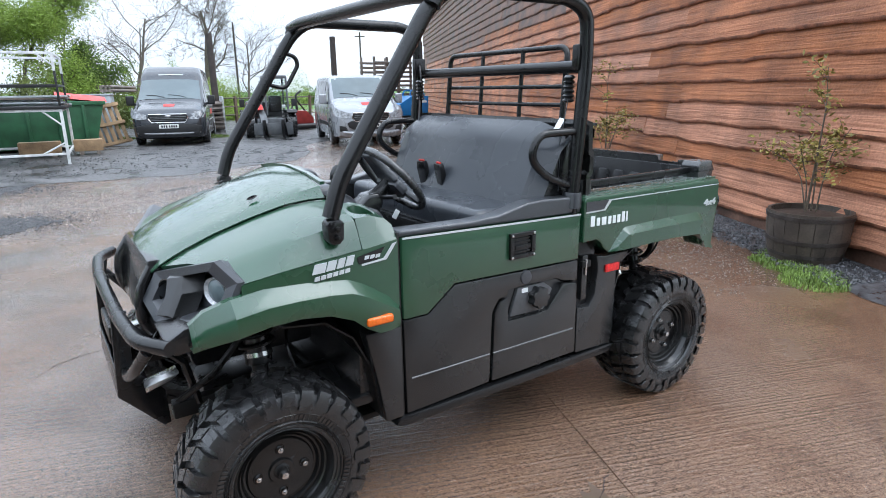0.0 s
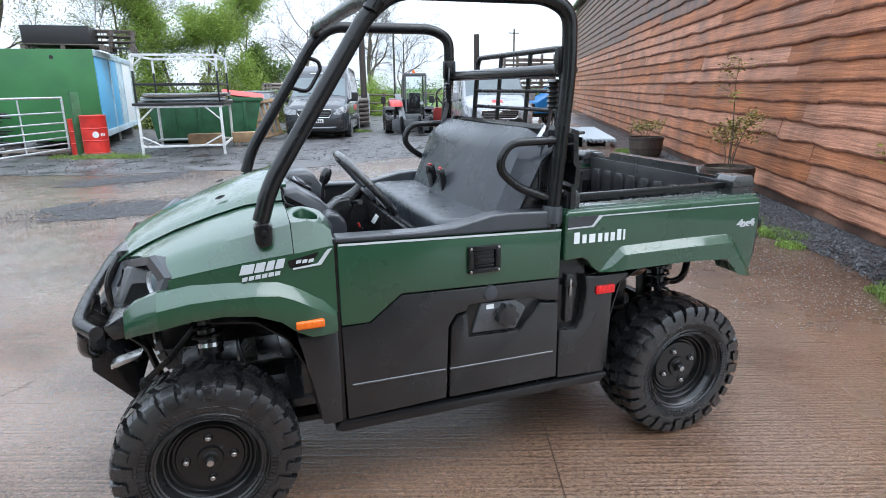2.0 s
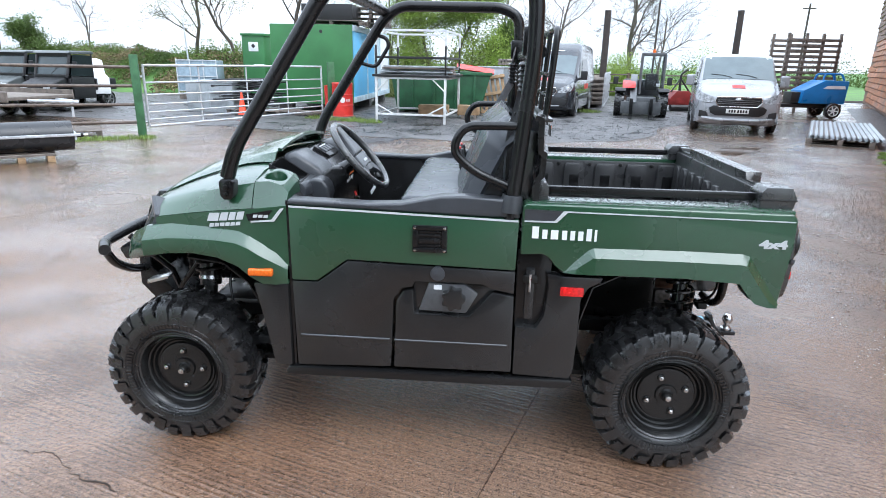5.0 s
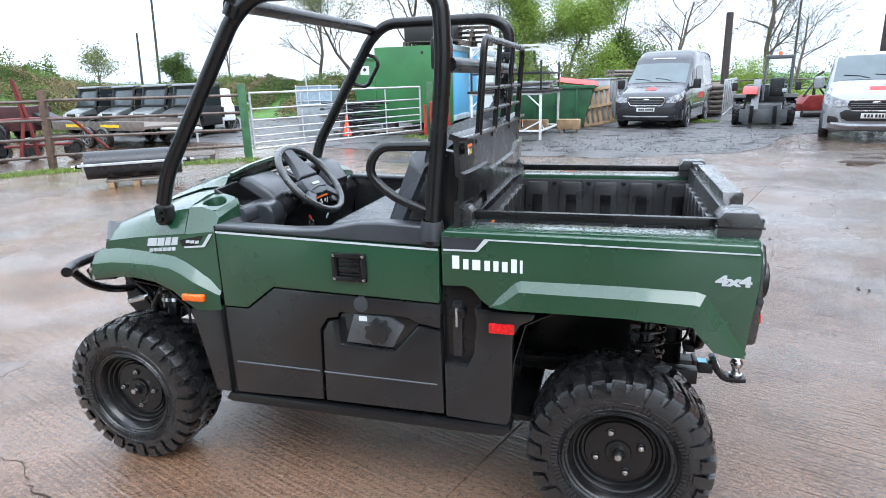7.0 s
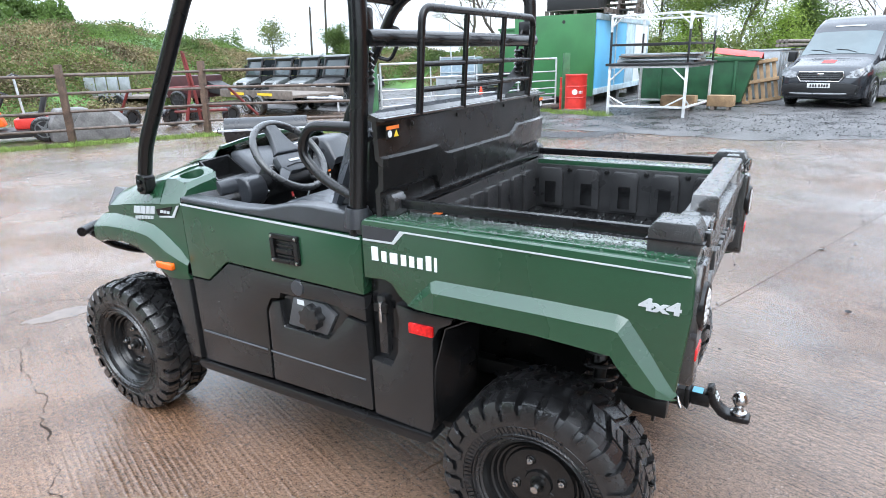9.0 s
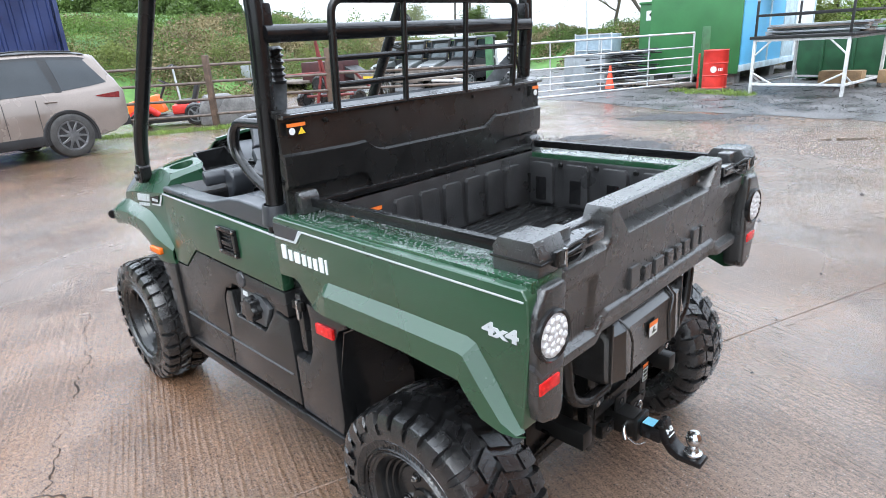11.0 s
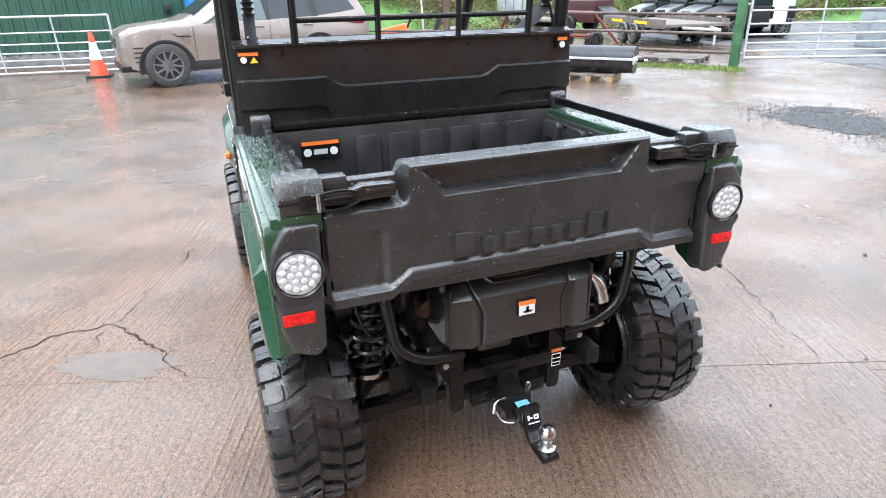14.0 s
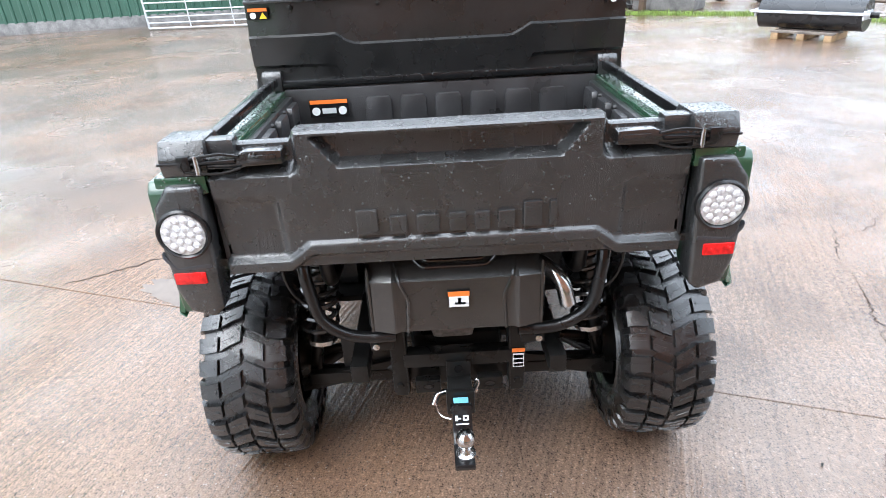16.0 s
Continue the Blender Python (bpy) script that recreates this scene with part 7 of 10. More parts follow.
def rain_beads(hosts, per_m2, size, seed, up=-2.0, limit=2500):
    """Small flattened drops scattered over the outer faces of the named parts."""
    rnd = random.Random(seed)
    V, F = [], []
    for ob in [o for o in UTV.children if o.name.split(".")[0] in hosts]:
        me, mw = ob.data, ob.matrix_basis
        for f in me.polygons:
            nrm = (mw.to_3x3() @ f.normal).normalized()
            if nrm.z < up or f.area < 1e-7:
                continue
            want = f.area * per_m2 * (0.45 + 0.55 * max(0.0, nrm.z))
            vs = [mw @ me.vertices[k].co for k in f.vertices]
            for _ in range(int(want) + (rnd.random() < want % 1)):
                k = rnd.randrange(1, len(vs) - 1)
                a, b_ = sorted((rnd.random(), rnd.random()))
                c = vs[0] * a + vs[k] * (b_ - a) + vs[k + 1] * (1 - b_)
                r = size * rnd.uniform(0.45, 1.0) ** 1.6
                u = nrm.orthogonal().normalized()
                w = nrm.cross(u)
                sag = Vector((0, 0, -r * rnd.uniform(0, 1.2) * (1 - abs(nrm.z))))
                n0 = len(V)
                for ring, h in ((1.0, -0.05), (0.72, 0.32)):
                    V.extend(c + sag * (1 if q in (3, 4, 5) else 0) + r * ring * (math.cos(q * math.pi / 3) * u + math.sin(q * math.pi / 3) * w) + nrm * r * h for q in range(6))
                V.append(c + nrm * r * 0.5)
                for q in range(6):
                    p = (q + 1) % 6
                    F.append((n0 + q, n0 + p, n0 + 6 + p, n0 + 6 + q))
                    F.append((n0 + 6 + q, n0 + 6 + p, n0 + 12))
                if len(F) > limit * 12:
                    break
    me = bpy.data.meshes.new("rain_beading")
    me.from_pydata([tuple(v) for v in V], [], F)
    me.materials.append(BEAD)
    for f in me.polygons:
        f.use_smooth = True
    ob = new("rain_beading", me)
    ob.parent = UTV
    return tagged(ob, "beads of rain standing on the bodywork", kind="stuff")


rain_beads(("tailgate",), 3300, 0.0030, 5)
rain_beads(("corner_block",), 9000, 0.0034, 6, 0.2)
rain_beads(("bed_ledge",), 9000, 0.0042, 7, 0.8)
rain_beads(("side_rail", "bed_front_rail"), 6000, 0.0026, 8, 0.1)
rain_beads(("tail_lamp_pod",), 3500, 0.0026, 9)
rain_beads(("bed_side", "bed_floor", "floor_rib"), 900, 0.0040, 10, 0.6)

# ---- parked road vehicles ----
VAN_WHITE = shade("silver_white_van_paint", (0.33, 0.34, 0.36), 0.25, metal=0.25, vary=0.05, scale=2, coat=0.4)
VAN_GREY = shade("dark_grey_van_paint", (0.040, 0.043, 0.050), 0.2, metal=0.3, vary=0.08, scale=2, coat=0.6)
HEADLAMP = shade("smoked_headlamp", (0.24, 0.25, 0.26), 0.08, vary=0.5, scale=14, spec=0.7)
SUV_PAINT = shade("dirty_champagne_paint", (0.235, 0.195, 0.17), 0.3, metal=0.3, vary=0.1, scale=1.5, coat=0.3, rvary=0.12)
PLATE = shade("white_number_plate", (0.75, 0.75, 0.72), 0.4, vary=0.05)
LAMP = shade("clear_lamp_plastic", (0.55, 0.57, 0.58), 0.1, vary=0.25, scale=25, spec=0.8)
ALLOY = shade("grey_alloy", (0.22, 0.225, 0.23), 0.35, metal=0.7, vary=0.15, scale=8)
DARK = shade("dark_trim", (0.015, 0.015, 0.016), 0.45, vary=0.15)


class Body:
    """A lofted vehicle body: front at x = 0, tail at +x."""

    def __init__(self, st):
        self.st = st

    def ring(self, x):
        zb, zm, zt, wb, w, wt = table(self.st, x)
        half = [(0, zb), (wb * 0.8, zb), (wb, zb + 0.06), (w, lerp(zb, zm, 0.45)), (w, zm - 0.02), (lerp(w, wt, 0.12), zm + 0.02), (lerp(w, wt, 0.55), lerp(zm, zt, 0.55)), (wt + 0.02, zt - 0.09), (wt - 0.04, zt - 0.03), (wt - 0.16, zt), (0, zt + 0.012)]
        return [(x, y, z) for y, z in half] + [(x, -y, z) for y, z in half[-2:0:-1]]

    def mesh(self):
        xs = sorted({s[0] for s in self.st} | {lerp(a[0], b[0], k / 3) for a, b in zip(self.st, self.st[1:]) for k in (1, 2)})
        return loft([self.ring(x) for x in xs])

    def side(self, x, f, s, out=0.006):
        """A point on the glasshouse side: f from the sill to the roof's edge."""
        zb, zm, zt, wb, w, wt = table(self.st, x)
        p = ((lerp(w, wt, 0.12), zm + 0.02), (lerp(w, wt, 0.55), lerp(zm, zt, 0.55)), (wt + 0.02, zt - 0.09))
        k = (p[1][1] - p[0][1]) / max(0.01, p[2][1] - p[0][1])
        a, b, q = (p[0], p[1], f / k) if f < k else (p[1], p[2], (f - k) / max(0.01, 1 - k))
        return (x, s * (lerp(a[0], b[0], q) + out), lerp(a[1], b[1], q) + out * 0.3)

    def low(self, x, z, s, out=0.006):
        zb, zm, zt, wb, w, wt = table(self.st, x)
        y = lerp(wb, w, min(1, max(0, (z - zb - 0.06) / max(0.01, lerp(zb, zm, 0.45) - zb - 0.06))))
        return (x, s * (y + out), z)

    def top(self, x, y, out=0.008):
        zb, zm, zt, wb, w, wt = table(self.st, x)
        k = abs(y)
        z = zt + 0.012 * (1 - min(1, k / max(0.01, wt - 0.16))) if k < wt - 0.16 else lerp(zt, zt - 0.03, (k - wt + 0.16) / 0.12)
        return (x, y, z + out)


def side_glass(b, quad, s, n=5, out=0.006, thick=0.006):
    """A pane over the side between (x, f) corners: bottom front, top front, top rear, bottom rear."""
    (ax, af), (bx, bf), (cx, cf), (dx, df) = quad
    rows = []
    for i in range(n + 1):
        u = i / n
        rows.append([b.side(lerp(lerp(ax, dx, u), lerp(bx, cx, u), v), lerp(lerp(af, df, u), lerp(bf, cf, u), v), s, out) for v in (0, 0.2, 0.4, 0.5, 0.6, 0.8, 1)])
    return sheet(rows, -thick if s > 0 else thick)


def top_pane(b, x0, x1, k0, k1, n=8, out=0.008):
    rows = []
    for i in range(n + 1):
        x = lerp(x0, x1, i / n)
        wt = table(b.st, x)[5] * lerp(k0, k1, i / n)
        rows.append([b.top(x, y, out) for y in np.linspace(-wt, wt, 9)])
    return sheet(rows, -0.004)


def road_wheel(parent, x, y, r, w, s, spokes=10, paint=None, twin=True, tread=None):
    m = pose(x, y, r, 0, 0, 0 if s < 0 else 180)
    h = w / 2
    wl = part("wheel", lathe([(r * 0.66, h * 0.6), (r * 0.66, -h * 0.55), (r * 0.69, -h * 0.8), (r * 0.645, -h * 0.72), (r * 0.60, -h * 0.84), (r * 0.1, -h * 0.82), (0, -h * 0.82)], n=32), DARK, parent, m=m)
    part("tyre", lathe([(r * 0.66, -h * 0.7), (r * 0.70, -h), (r * 0.88, -h * 1.02), (r * 0.97, -h * 0.85), (r, -h * 0.6), (r, h * 0.6), (r * 0.95, h * 0.9), (r * 0.7, h)], n=40), tread or RUBBER, wl, "road tyre")
    for k in range(spokes):
        a = 360 * k / spokes
        part("spoke", prism([(r * 0.10, -0.035), (r * 0.35, -0.03), (r * 0.655, -0.045 if twin else -0.03), (r * 0.655, -0.015), (r * 0.35, 0.012), (r * 0.12, 0.03)], -h * 1.0, -h * 0.8, "y", 0.006, 1), paint or ALLOY, wl, m=pose(0, 0, 0, 0, a, 0))
    part("wheel_hub", lathe([(0.0, -h * 1.05), (r * 0.13, -h * 1.02), (r * 0.15, -h * 0.8)], n=16), paint or ALLOY, wl)
    part("rim_lip", lathe([(r * 0.60, -h * 0.84), (r * 0.64, -h * 1.0), (r * 0.685, -h * 1.0), (r * 0.69, -h * 0.7)], n=36, closed=True), paint or ALLOY, wl)
    return wl


def arch(b, x, r, s, parent, mat=DARK):
    rows = []
    for i in range(21):
        a = math.pi * (i / 20) * 1.12 - 0.06 * math.pi
        c, q = math.cos(a), math.sin(a)
        rows.append([b.low(x + c * rr, max(0.2, 0.34 + q * rr), s, o) for rr, o in ((r * 0.2, 0.004), (r, 0.004), (r + 0.01, 0.016), (r + 0.05, 0.018), (r + 0.06, 0.002))])
    part("wheel_arch", sheet(rows), mat, parent)


def bars_plate(parent, m, w, h, marks=7):
    p = part("number_plate", box(-0.006, 0.006, -w / 2, w / 2, 0, h, 0.003), PLATE, parent, "white number plate with dark bars", m=m)
    for k in range(marks):
        y = -w * 0.42 + w * 0.84 * (k + (0.35 if k > 3 else 0)) / (marks + 0.35)
        part("plate_mark", box(-0.009, -0.005, y, y + w * 0.075, h * 0.2, h * 0.8), DARK, p)
    return p


def van(m, paint, high, label):
    v = thing("van", label, "van", "parked vans", m)
    H = 2.30 if high else 1.98
    st = [(0.0, 0.34, 0.62, 0.70, 0.66, 0.70, 0.60), (0.05, 0.26, 0.78, 0.90, 0.84, 0.88, 0.74), (0.2, 0.22, 0.92, 1.03, 0.94, 0.955, 0.82), (0.55, 0.2, 1.04, 1.14, 0.98, 0.985, 0.86), (0.92, 0.2, 1.10, 1.24, 0.99, 0.99, 0.88), (1.05, 0.2, 1.14, 1.33, 0.99, 0.99, 0.88),
          (1.72, 0.2, 1.20, 1.86, 0.99, 0.99, 0.84), (1.95, 0.2, 1.2, 1.95 if not high else 2.08, 0.99, 0.99, 0.83), (2.35, 0.2, 1.2, H - 0.02, 0.99, 0.99, 0.83 if not high else 0.80), (3.2, 0.2, 1.2, H, 0.99, 0.99, 0.83 if not high else 0.79), (4.7, 0.22, 1.2, H - 0.01, 0.99, 0.99, 0.82 if not high else 0.78), (4.94, 0.26, 1.2, H - 0.06, 0.97, 0.97, 0.80), (4.97, 0.3, 1.2, H - 0.1, 0.95, 0.95, 0.79)]
    b = Body(st)
    part("body", b.mesh(), paint, v, ang=50)
    part("windscreen", top_pane(b, 1.03, 1.74, 0.97, 0.96), SCREEN, v, "raked windscreen")
    for y0 in (-0.45, 0.15):
        part("wiper", tube([b.top(1.06, y0, 0.02), b.top(1.13, y0 + 0.22, 0.022), b.top(1.16, y0 + 0.5, 0.022)], 0.009, sides=6), DARK, v)
    if high:
        part("roof_lettering_bar", top_pane(b, 1.87, 1.90, 0.42, 0.42, out=0.01), SILVER, v)
    for s in (-1, 1):
        part("side_window", side_glass(b, ((1.25, 0.03), (1.72, 0.72 if high else 0.86), (2.05, 0.60 if high else 0.88), (2.1, 0.03)), s), GLASS, v)
        part("side_window", side_glass(b, ((2.2, 0.03), (2.2, 0.58 if high else 0.88), (3.3, 0.58 if high else 0.88), (3.3, 0.03)), s), GLASS, v)
        part("door_seam", sheet([[b.low(2.14, z, s, 0.003), b.low(2.155, z, s, 0.003)] for z in (0.35, 0.6, 0.9, 1.15)]), DARK, v)
        part("side_rub_strip", sheet([[b.low(x, 0.52, s, 0.012), b.low(x, 0.62, s, 0.014)] for x in (1.5, 2.2, 3.0, 3.5)], 0.004), DARK, v)
        # headlamp swept back round the corner
        rows = [[b.low(x, lerp(0.86, 0.98, i / 5) - 0.02, s, 0.012), b.low(x, lerp(0.90, 1.10, i / 5), s, 0.004)] for i, x in enumerate((0.07, 0.14, 0.22, 0.34, 0.46, 0.56))]
        part("headlamp", sheet([[(0.02, s * 0.56, 0.78), (0.06, s * 0.58, 0.90)], [(0.015, s * 0.68, 0.76), (0.07, s * 0.72, 0.94)], [(0.03, s * 0.82, 0.77), (0.14, s * 0.86, 1.0)], [(0.12, s * 0.945, 0.82), (0.30, s * 0.93, 1.06)], [(0.28, s * 0.985, 0.92), (0.42, s * 0.962, 1.10)]], 0.02 if s < 0 else -0.02), HEADLAMP, v, "swept-back clear headlamp")
        part("fog_lamp", lathe([(0.0, -0.02), (0.045, -0.015), (0.06, 0.03)], "x", 16), LAMP, v, m=pose(0.02, s * 0.76, 0.46))
        part("fog_surround", prism([(s * 0.62, 0.38), (s * 0.88, 0.42), (s * 0.88, 0.58), (s * 0.66, 0.54)], -0.0, 0.12, "x", 0.02), DARK, v)
        arch(b, 0.95, 0.38, s, v)
        arch(b, 3.88, 0.38, s, v)
        mr = part("door_mirror", box(1.22, 1.36, min(s * 1.03, s * 1.24), max(s * 1.03, s * 1.24), 1.14, 1.42, 0.04, 3), paint if not high else DARK, v, "door mirror")
        part("mirror_arm", tube([(1.32, s * 0.95, 1.16), (1.30, s * 1.08, 1.2)], 0.04), DARK, mr)
    for x in (0.95, 3.88):
        for s in (-1, 1):
            road_wheel(v, x, s * 0.912, 0.335, 0.215, s, 5)
    gr = part("grille", prism([(-0.44, 0.68), (0.44, 0.68), (0.53, 0.80), (0.50, 0.91), (-0.50, 0.91), (-0.53, 0.80)], -0.012, 0.1, "x", 0.012), DARK, v, "dark slatted grille")
    part("grille_surround", tube([(-0.012, y, z) for y, z in ((-0.44, 0.68), (0.44, 0.68), (0.53, 0.80), (0.50, 0.91), (-0.50, 0.91), (-0.53, 0.80), (-0.44, 0.68))], 0.018, sides=8), STEEL, gr, "bright grille surround")
    for z in (0.74, 0.785, 0.83):
        part("grille_bar", box(-0.024, -0.006, -0.47, 0.47, z, z + 0.014, 0.004), ALLOY, gr)
    part("badge_shape", lathe([(0.0, -0.014), (0.07, -0.01), (0.085, 0.0)], "x", 20), STEEL, v, m=pose(-0.01, 0, 0.855) @ Matrix.Diagonal((1, 1, 0.45, 1)))
    if not high:
        part("lower_grille", prism([(-0.62, 0.52), (-0.50, 0.46), (0.50, 0.46), (0.62, 0.52), (0.66, 0.64), (0.56, 0.70), (-0.56, 0.70), (-0.66, 0.64)], -0.026, 0.1, "x", 0.012), DARK, v, "dark lower grille")
        part("bumper_bar", tube([(0.03, -0.8, 0.40), (-0.04, -0.5, 0.36), (-0.045, 0.5, 0.36), (0.03, 0.8, 0.40)], 0.045, sides=8, round_r=0.15), paint, v)
    else:
        part("lower_bumper", prism([(-0.80, 0.34), (0.80, 0.34), (0.86, 0.58), (0.60, 0.64), (-0.60, 0.64), (-0.86, 0.58)], -0.028, 0.12, "x", 0.02), DARK, v)
        part("bumper_lip", tube([(0.05, -0.84, 0.40), (-0.035, -0.52, 0.37), (-0.04, 0.52, 0.37), (0.05, 0.84, 0.40)], 0.03, sides=8, round_r=0.15), ALLOY, v)
        for s in (-1, 1):
            part("side_stripe", sheet([[b.low(x, 0.66, s, 0.016), b.low(x, 0.69, s, 0.016)] for x in (1.6, 2.2, 2.8, 3.4)]), SILVER, v)
    bars_plate(v, pose(-0.036, 0, 0.52), 0.52, 0.11)
    # red sign on the bonnet
    part("bonnet_sign", sheet([[b.top(x, y, 0.006) for y in (-0.15, -0.05, 0.05, 0.15)] for x in (0.42, 0.5, 0.58, 0.66)]), RED_PAINT, v, "small red sign on the bonnet")
    if high:
        for s in (-1, 1):
            part("side_lettering_bar", sheet([[b.low(x, 0.82, s, 0.006), b.low(x, 1.0, s, 0.006)] for x in (2.4, 2.9, 3.3)]), RED_PAINT, v)
    return v


van(pose(7.42, 12.79, 0.0, 0, 0, 74), VAN_WHITE, False, "silver-white panel van with a red sign on its bonnet")
van(pose(2.82, 16.4, 0.01, 0, 0, 73), VAN_GREY, True, "dark grey high-roof van with a red sign on its bonnet")


# front side glass: green tint, its base lightened for the sky it reflects
SUV_GLASS = glass_dark("green_tinted_glass", (0.115, 0.145, 0.15), 0.05)
SUV_DARK_GLASS = glass_dark("privacy_glass", (0.045, 0.05, 0.055), 0.05)
SUV_TAIL = shade("smoked_red_lamp", (0.16, 0.02, 0.02), 0.15, vary=0.2, scale=20)
SUV_ALLOY = shade("dark_grey_alloy", (0.14, 0.14, 0.143), 0.4, metal=0.5, vary=0.2, scale=8)
SUV_TYRE = shade("dusty_road_tyre", (0.043, 0.041, 0.039), 0.7, vary=0.3, scale=10)


def suv(m):
    v = thing("suv", "champagne family SUV with muddy lower sides and tinted glass", "car", m=m)
    st = [(0.15, 0.42, 0.74, 0.86, 0.66, 0.70, 0.60), (0.21, 0.32, 0.86, 0.97, 0.83, 0.85, 0.74), (0.40, 0.27, 0.97, 1.05, 0.955, 0.955, 0.82), (0.85, 0.25, 1.02, 1.10, 0.995, 0.995, 0.85), (1.30, 0.25, 1.04, 1.15, 1.0, 1.0, 0.85), (1.48, 0.25, 1.05, 1.22, 1.0, 1.0, 0.84),
          (2.12, 0.25, 1.06, 1.66, 1.0, 1.0, 0.74), (2.4, 0.25, 1.065, 1.75, 1.0, 1.0, 0.74), (2.9, 0.25, 1.075, 1.80, 1.0, 1.0, 0.74), (3.6, 0.25, 1.09, 1.82, 1.0, 1.0, 0.74), (4.3, 0.27, 1.11, 1.80, 0.995, 0.995, 0.70), (4.66, 0.33, 1.15, 1.74, 0.985, 0.985, 0.69), (4.86, 0.42, 1.15, 1.38, 0.95, 0.96, 0.76), (4.95, 0.5, 1.05, 1.14, 0.90, 0.92, 0.80)]
    b = Body(st)
    part("body", b.mesh(), SUV_PAINT, v, ang=45)
    part("windscreen", top_pane(b, 1.50, 2.14, 0.95, 0.95), GLASS, v, "raked windscreen")
    part("roof_panel", top_pane(b, 2.22, 4.5, 0.98, 0.98), DARK, v, "black roof panel")
    for s in (-1, 1):
        part("front_window", side_glass(b, ((1.72, 0.02), (2.22, 0.86), (2.72, 0.92), (2.80, 0.02)), s), SUV_GLASS, v, "tinted side window")
        part("rear_window", side_glass(b, ((2.88, 0.02), (2.86, 0.92), (3.62, 0.92), (3.72, 0.04)), s), SUV_DARK_GLASS, v, "tinted side window")
        part("quarter_window", side_glass(b, ((3.84, 0.05), (3.78, 0.92), (4.42, 0.90), (4.66, 0.14)), s), SUV_DARK_GLASS, v, "tinted side window")
        part("rear_pillar", side_glass(b, ((3.72, 0.02), (3.62, 0.94), (3.78, 0.94), (3.84, 0.02)), s, out=0.003), DARK, v)
        part("roof_edge", side_glass(b, ((2.14, 0.86), (2.30, 1.0), (4.48, 1.0), (4.40, 0.90)), s, 12, out=0.004), DARK, v)
        part("door_pillar", side_glass(b, ((2.80, 0.0), (2.72, 0.92), (2.86, 0.92), (2.88, 0.0)), s, out=0.003), DARK, v)
        part("window_frame", side_glass(b, ((1.60, 0.0), (2.12, 0.86), (2.22, 0.86), (1.72, 0.0)), s, out=0.004), DARK, v)
        arch(b, 0.90, 0.43, s, v)
        arch(b, 3.82, 0.43, s, v)
        part("sill", sheet([[b.low(x, 0.28, s, 0.004), b.low(x, 0.34, s, 0.018), b.low(x, 0.44, s, 0.004)] for x in (1.36, 1.8, 2.4, 3.0, 3.35)]), DARK, v, "black sill")
        for x in (1.42, 2.84, 3.36):
            part("door_seam", sheet([[b.low(x, z, s, 0.003), b.low(x + 0.01, z, s, 0.003)] for z in (0.46, 0.7, 0.95, 1.03)]), DARK, v)
        for x in (2.52, 3.50):
            part("door_handle", tube([b.low(x, 0.985, s, 0.01), b.low(x + 0.08, 0.99, s, 0.03), b.low(x + 0.2, 0.985, s, 0.012)], 0.014, sides=8), SUV_PAINT, v, "body-coloured door handle")
        part("wing_vent", tube([b.low(1.08, 0.93, s, 0.004), b.low(1.14, 0.88, s, 0.008), b.low(1.36, 0.88, s, 0.006)], 0.012, sides=6), DARK, v)
        mr = part("door_mirror", box(1.84, 1.98, min(s * 1.02, s * 1.18), max(s * 1.02, s * 1.18), 1.10, 1.24, 0.045, 3), DARK, v, "black door mirror")
        part("mirror_foot", tube([(1.93, s * 0.93, 1.12), (1.92, s * 1.06, 1.14)], 0.025), DARK, mr)
        part("headlamp", sheet([[(0.165, s * 0.48, 0.80), (0.18, s * 0.50, 0.90)], [(0.175, s * 0.68, 0.80), (0.21, s * 0.70, 0.93)], [(0.25, s * 0.87, 0.82), (0.31, s * 0.89, 0.95)], [(0.44, s * 0.968, 0.89), (0.55, s * 0.968, 0.975)]], 0.02 if s < 0 else -0.02), LAMP, v, "slim clear headlamp")
        part("tail_lamp", sheet([[b.low(4.35, 1.015, s, 0.006), b.low(4.45, 1.03, s, 0.006)], [b.low(4.6, 0.97, s, 0.01), b.low(4.62, 1.045, s, 0.008)], [b.low(4.82, 0.95, s, 0.01), b.low(4.84, 1.06, s, 0.008)]]), SUV_TAIL, v, "red wrap-round tail lamp")
        for k in range(4):
            part("bumper_vent", box(-0.08, 0.08, -0.006, 0.006, 0, 0.022), DARK, v, m=pose(0.46, s * 0.962, 0.46 + 0.08 * k, 0, 0, s * 5))
        part("roof_rail", tube([b.top(2.5, s * 0.66, 0.03), b.top(3.4, s * 0.66, 0.045), b.top(4.3, s * 0.65, 0.03)], 0.014, sides=8), DARK, v)
        for x in (0.90, 3.82):
            road_wheel(v, x, s * 0.912, 0.385, 0.245, s, 10, SUV_ALLOY, tread=SUV_TYRE)
    part("front_bumper", prism([(-0.86, 0.30), (0.86, 0.30), (0.9, 0.40), (-0.9, 0.40)], 0.13, 0.4, "x", 0.02), DARK, v)
    part("grille", prism([(-0.48, 0.70), (0.48, 0.70), (0.5, 0.86), (-0.5, 0.86)], 0.135, 0.24, "x", 0.01), DARK, v)
    part("rear_bumper", prism([(-0.9, 0.42), (0.9, 0.42), (0.88, 0.62), (-0.88, 0.62)], 4.78, 4.99, "x", 0.02), DARK, v)
    bars_plate(v, pose(4.992, 0, 0.72, 0, 0, 180), 0.52, 0.11)
    return v


suv(pose(-9.525, -2.45, 0.0, 0, 0, 100))


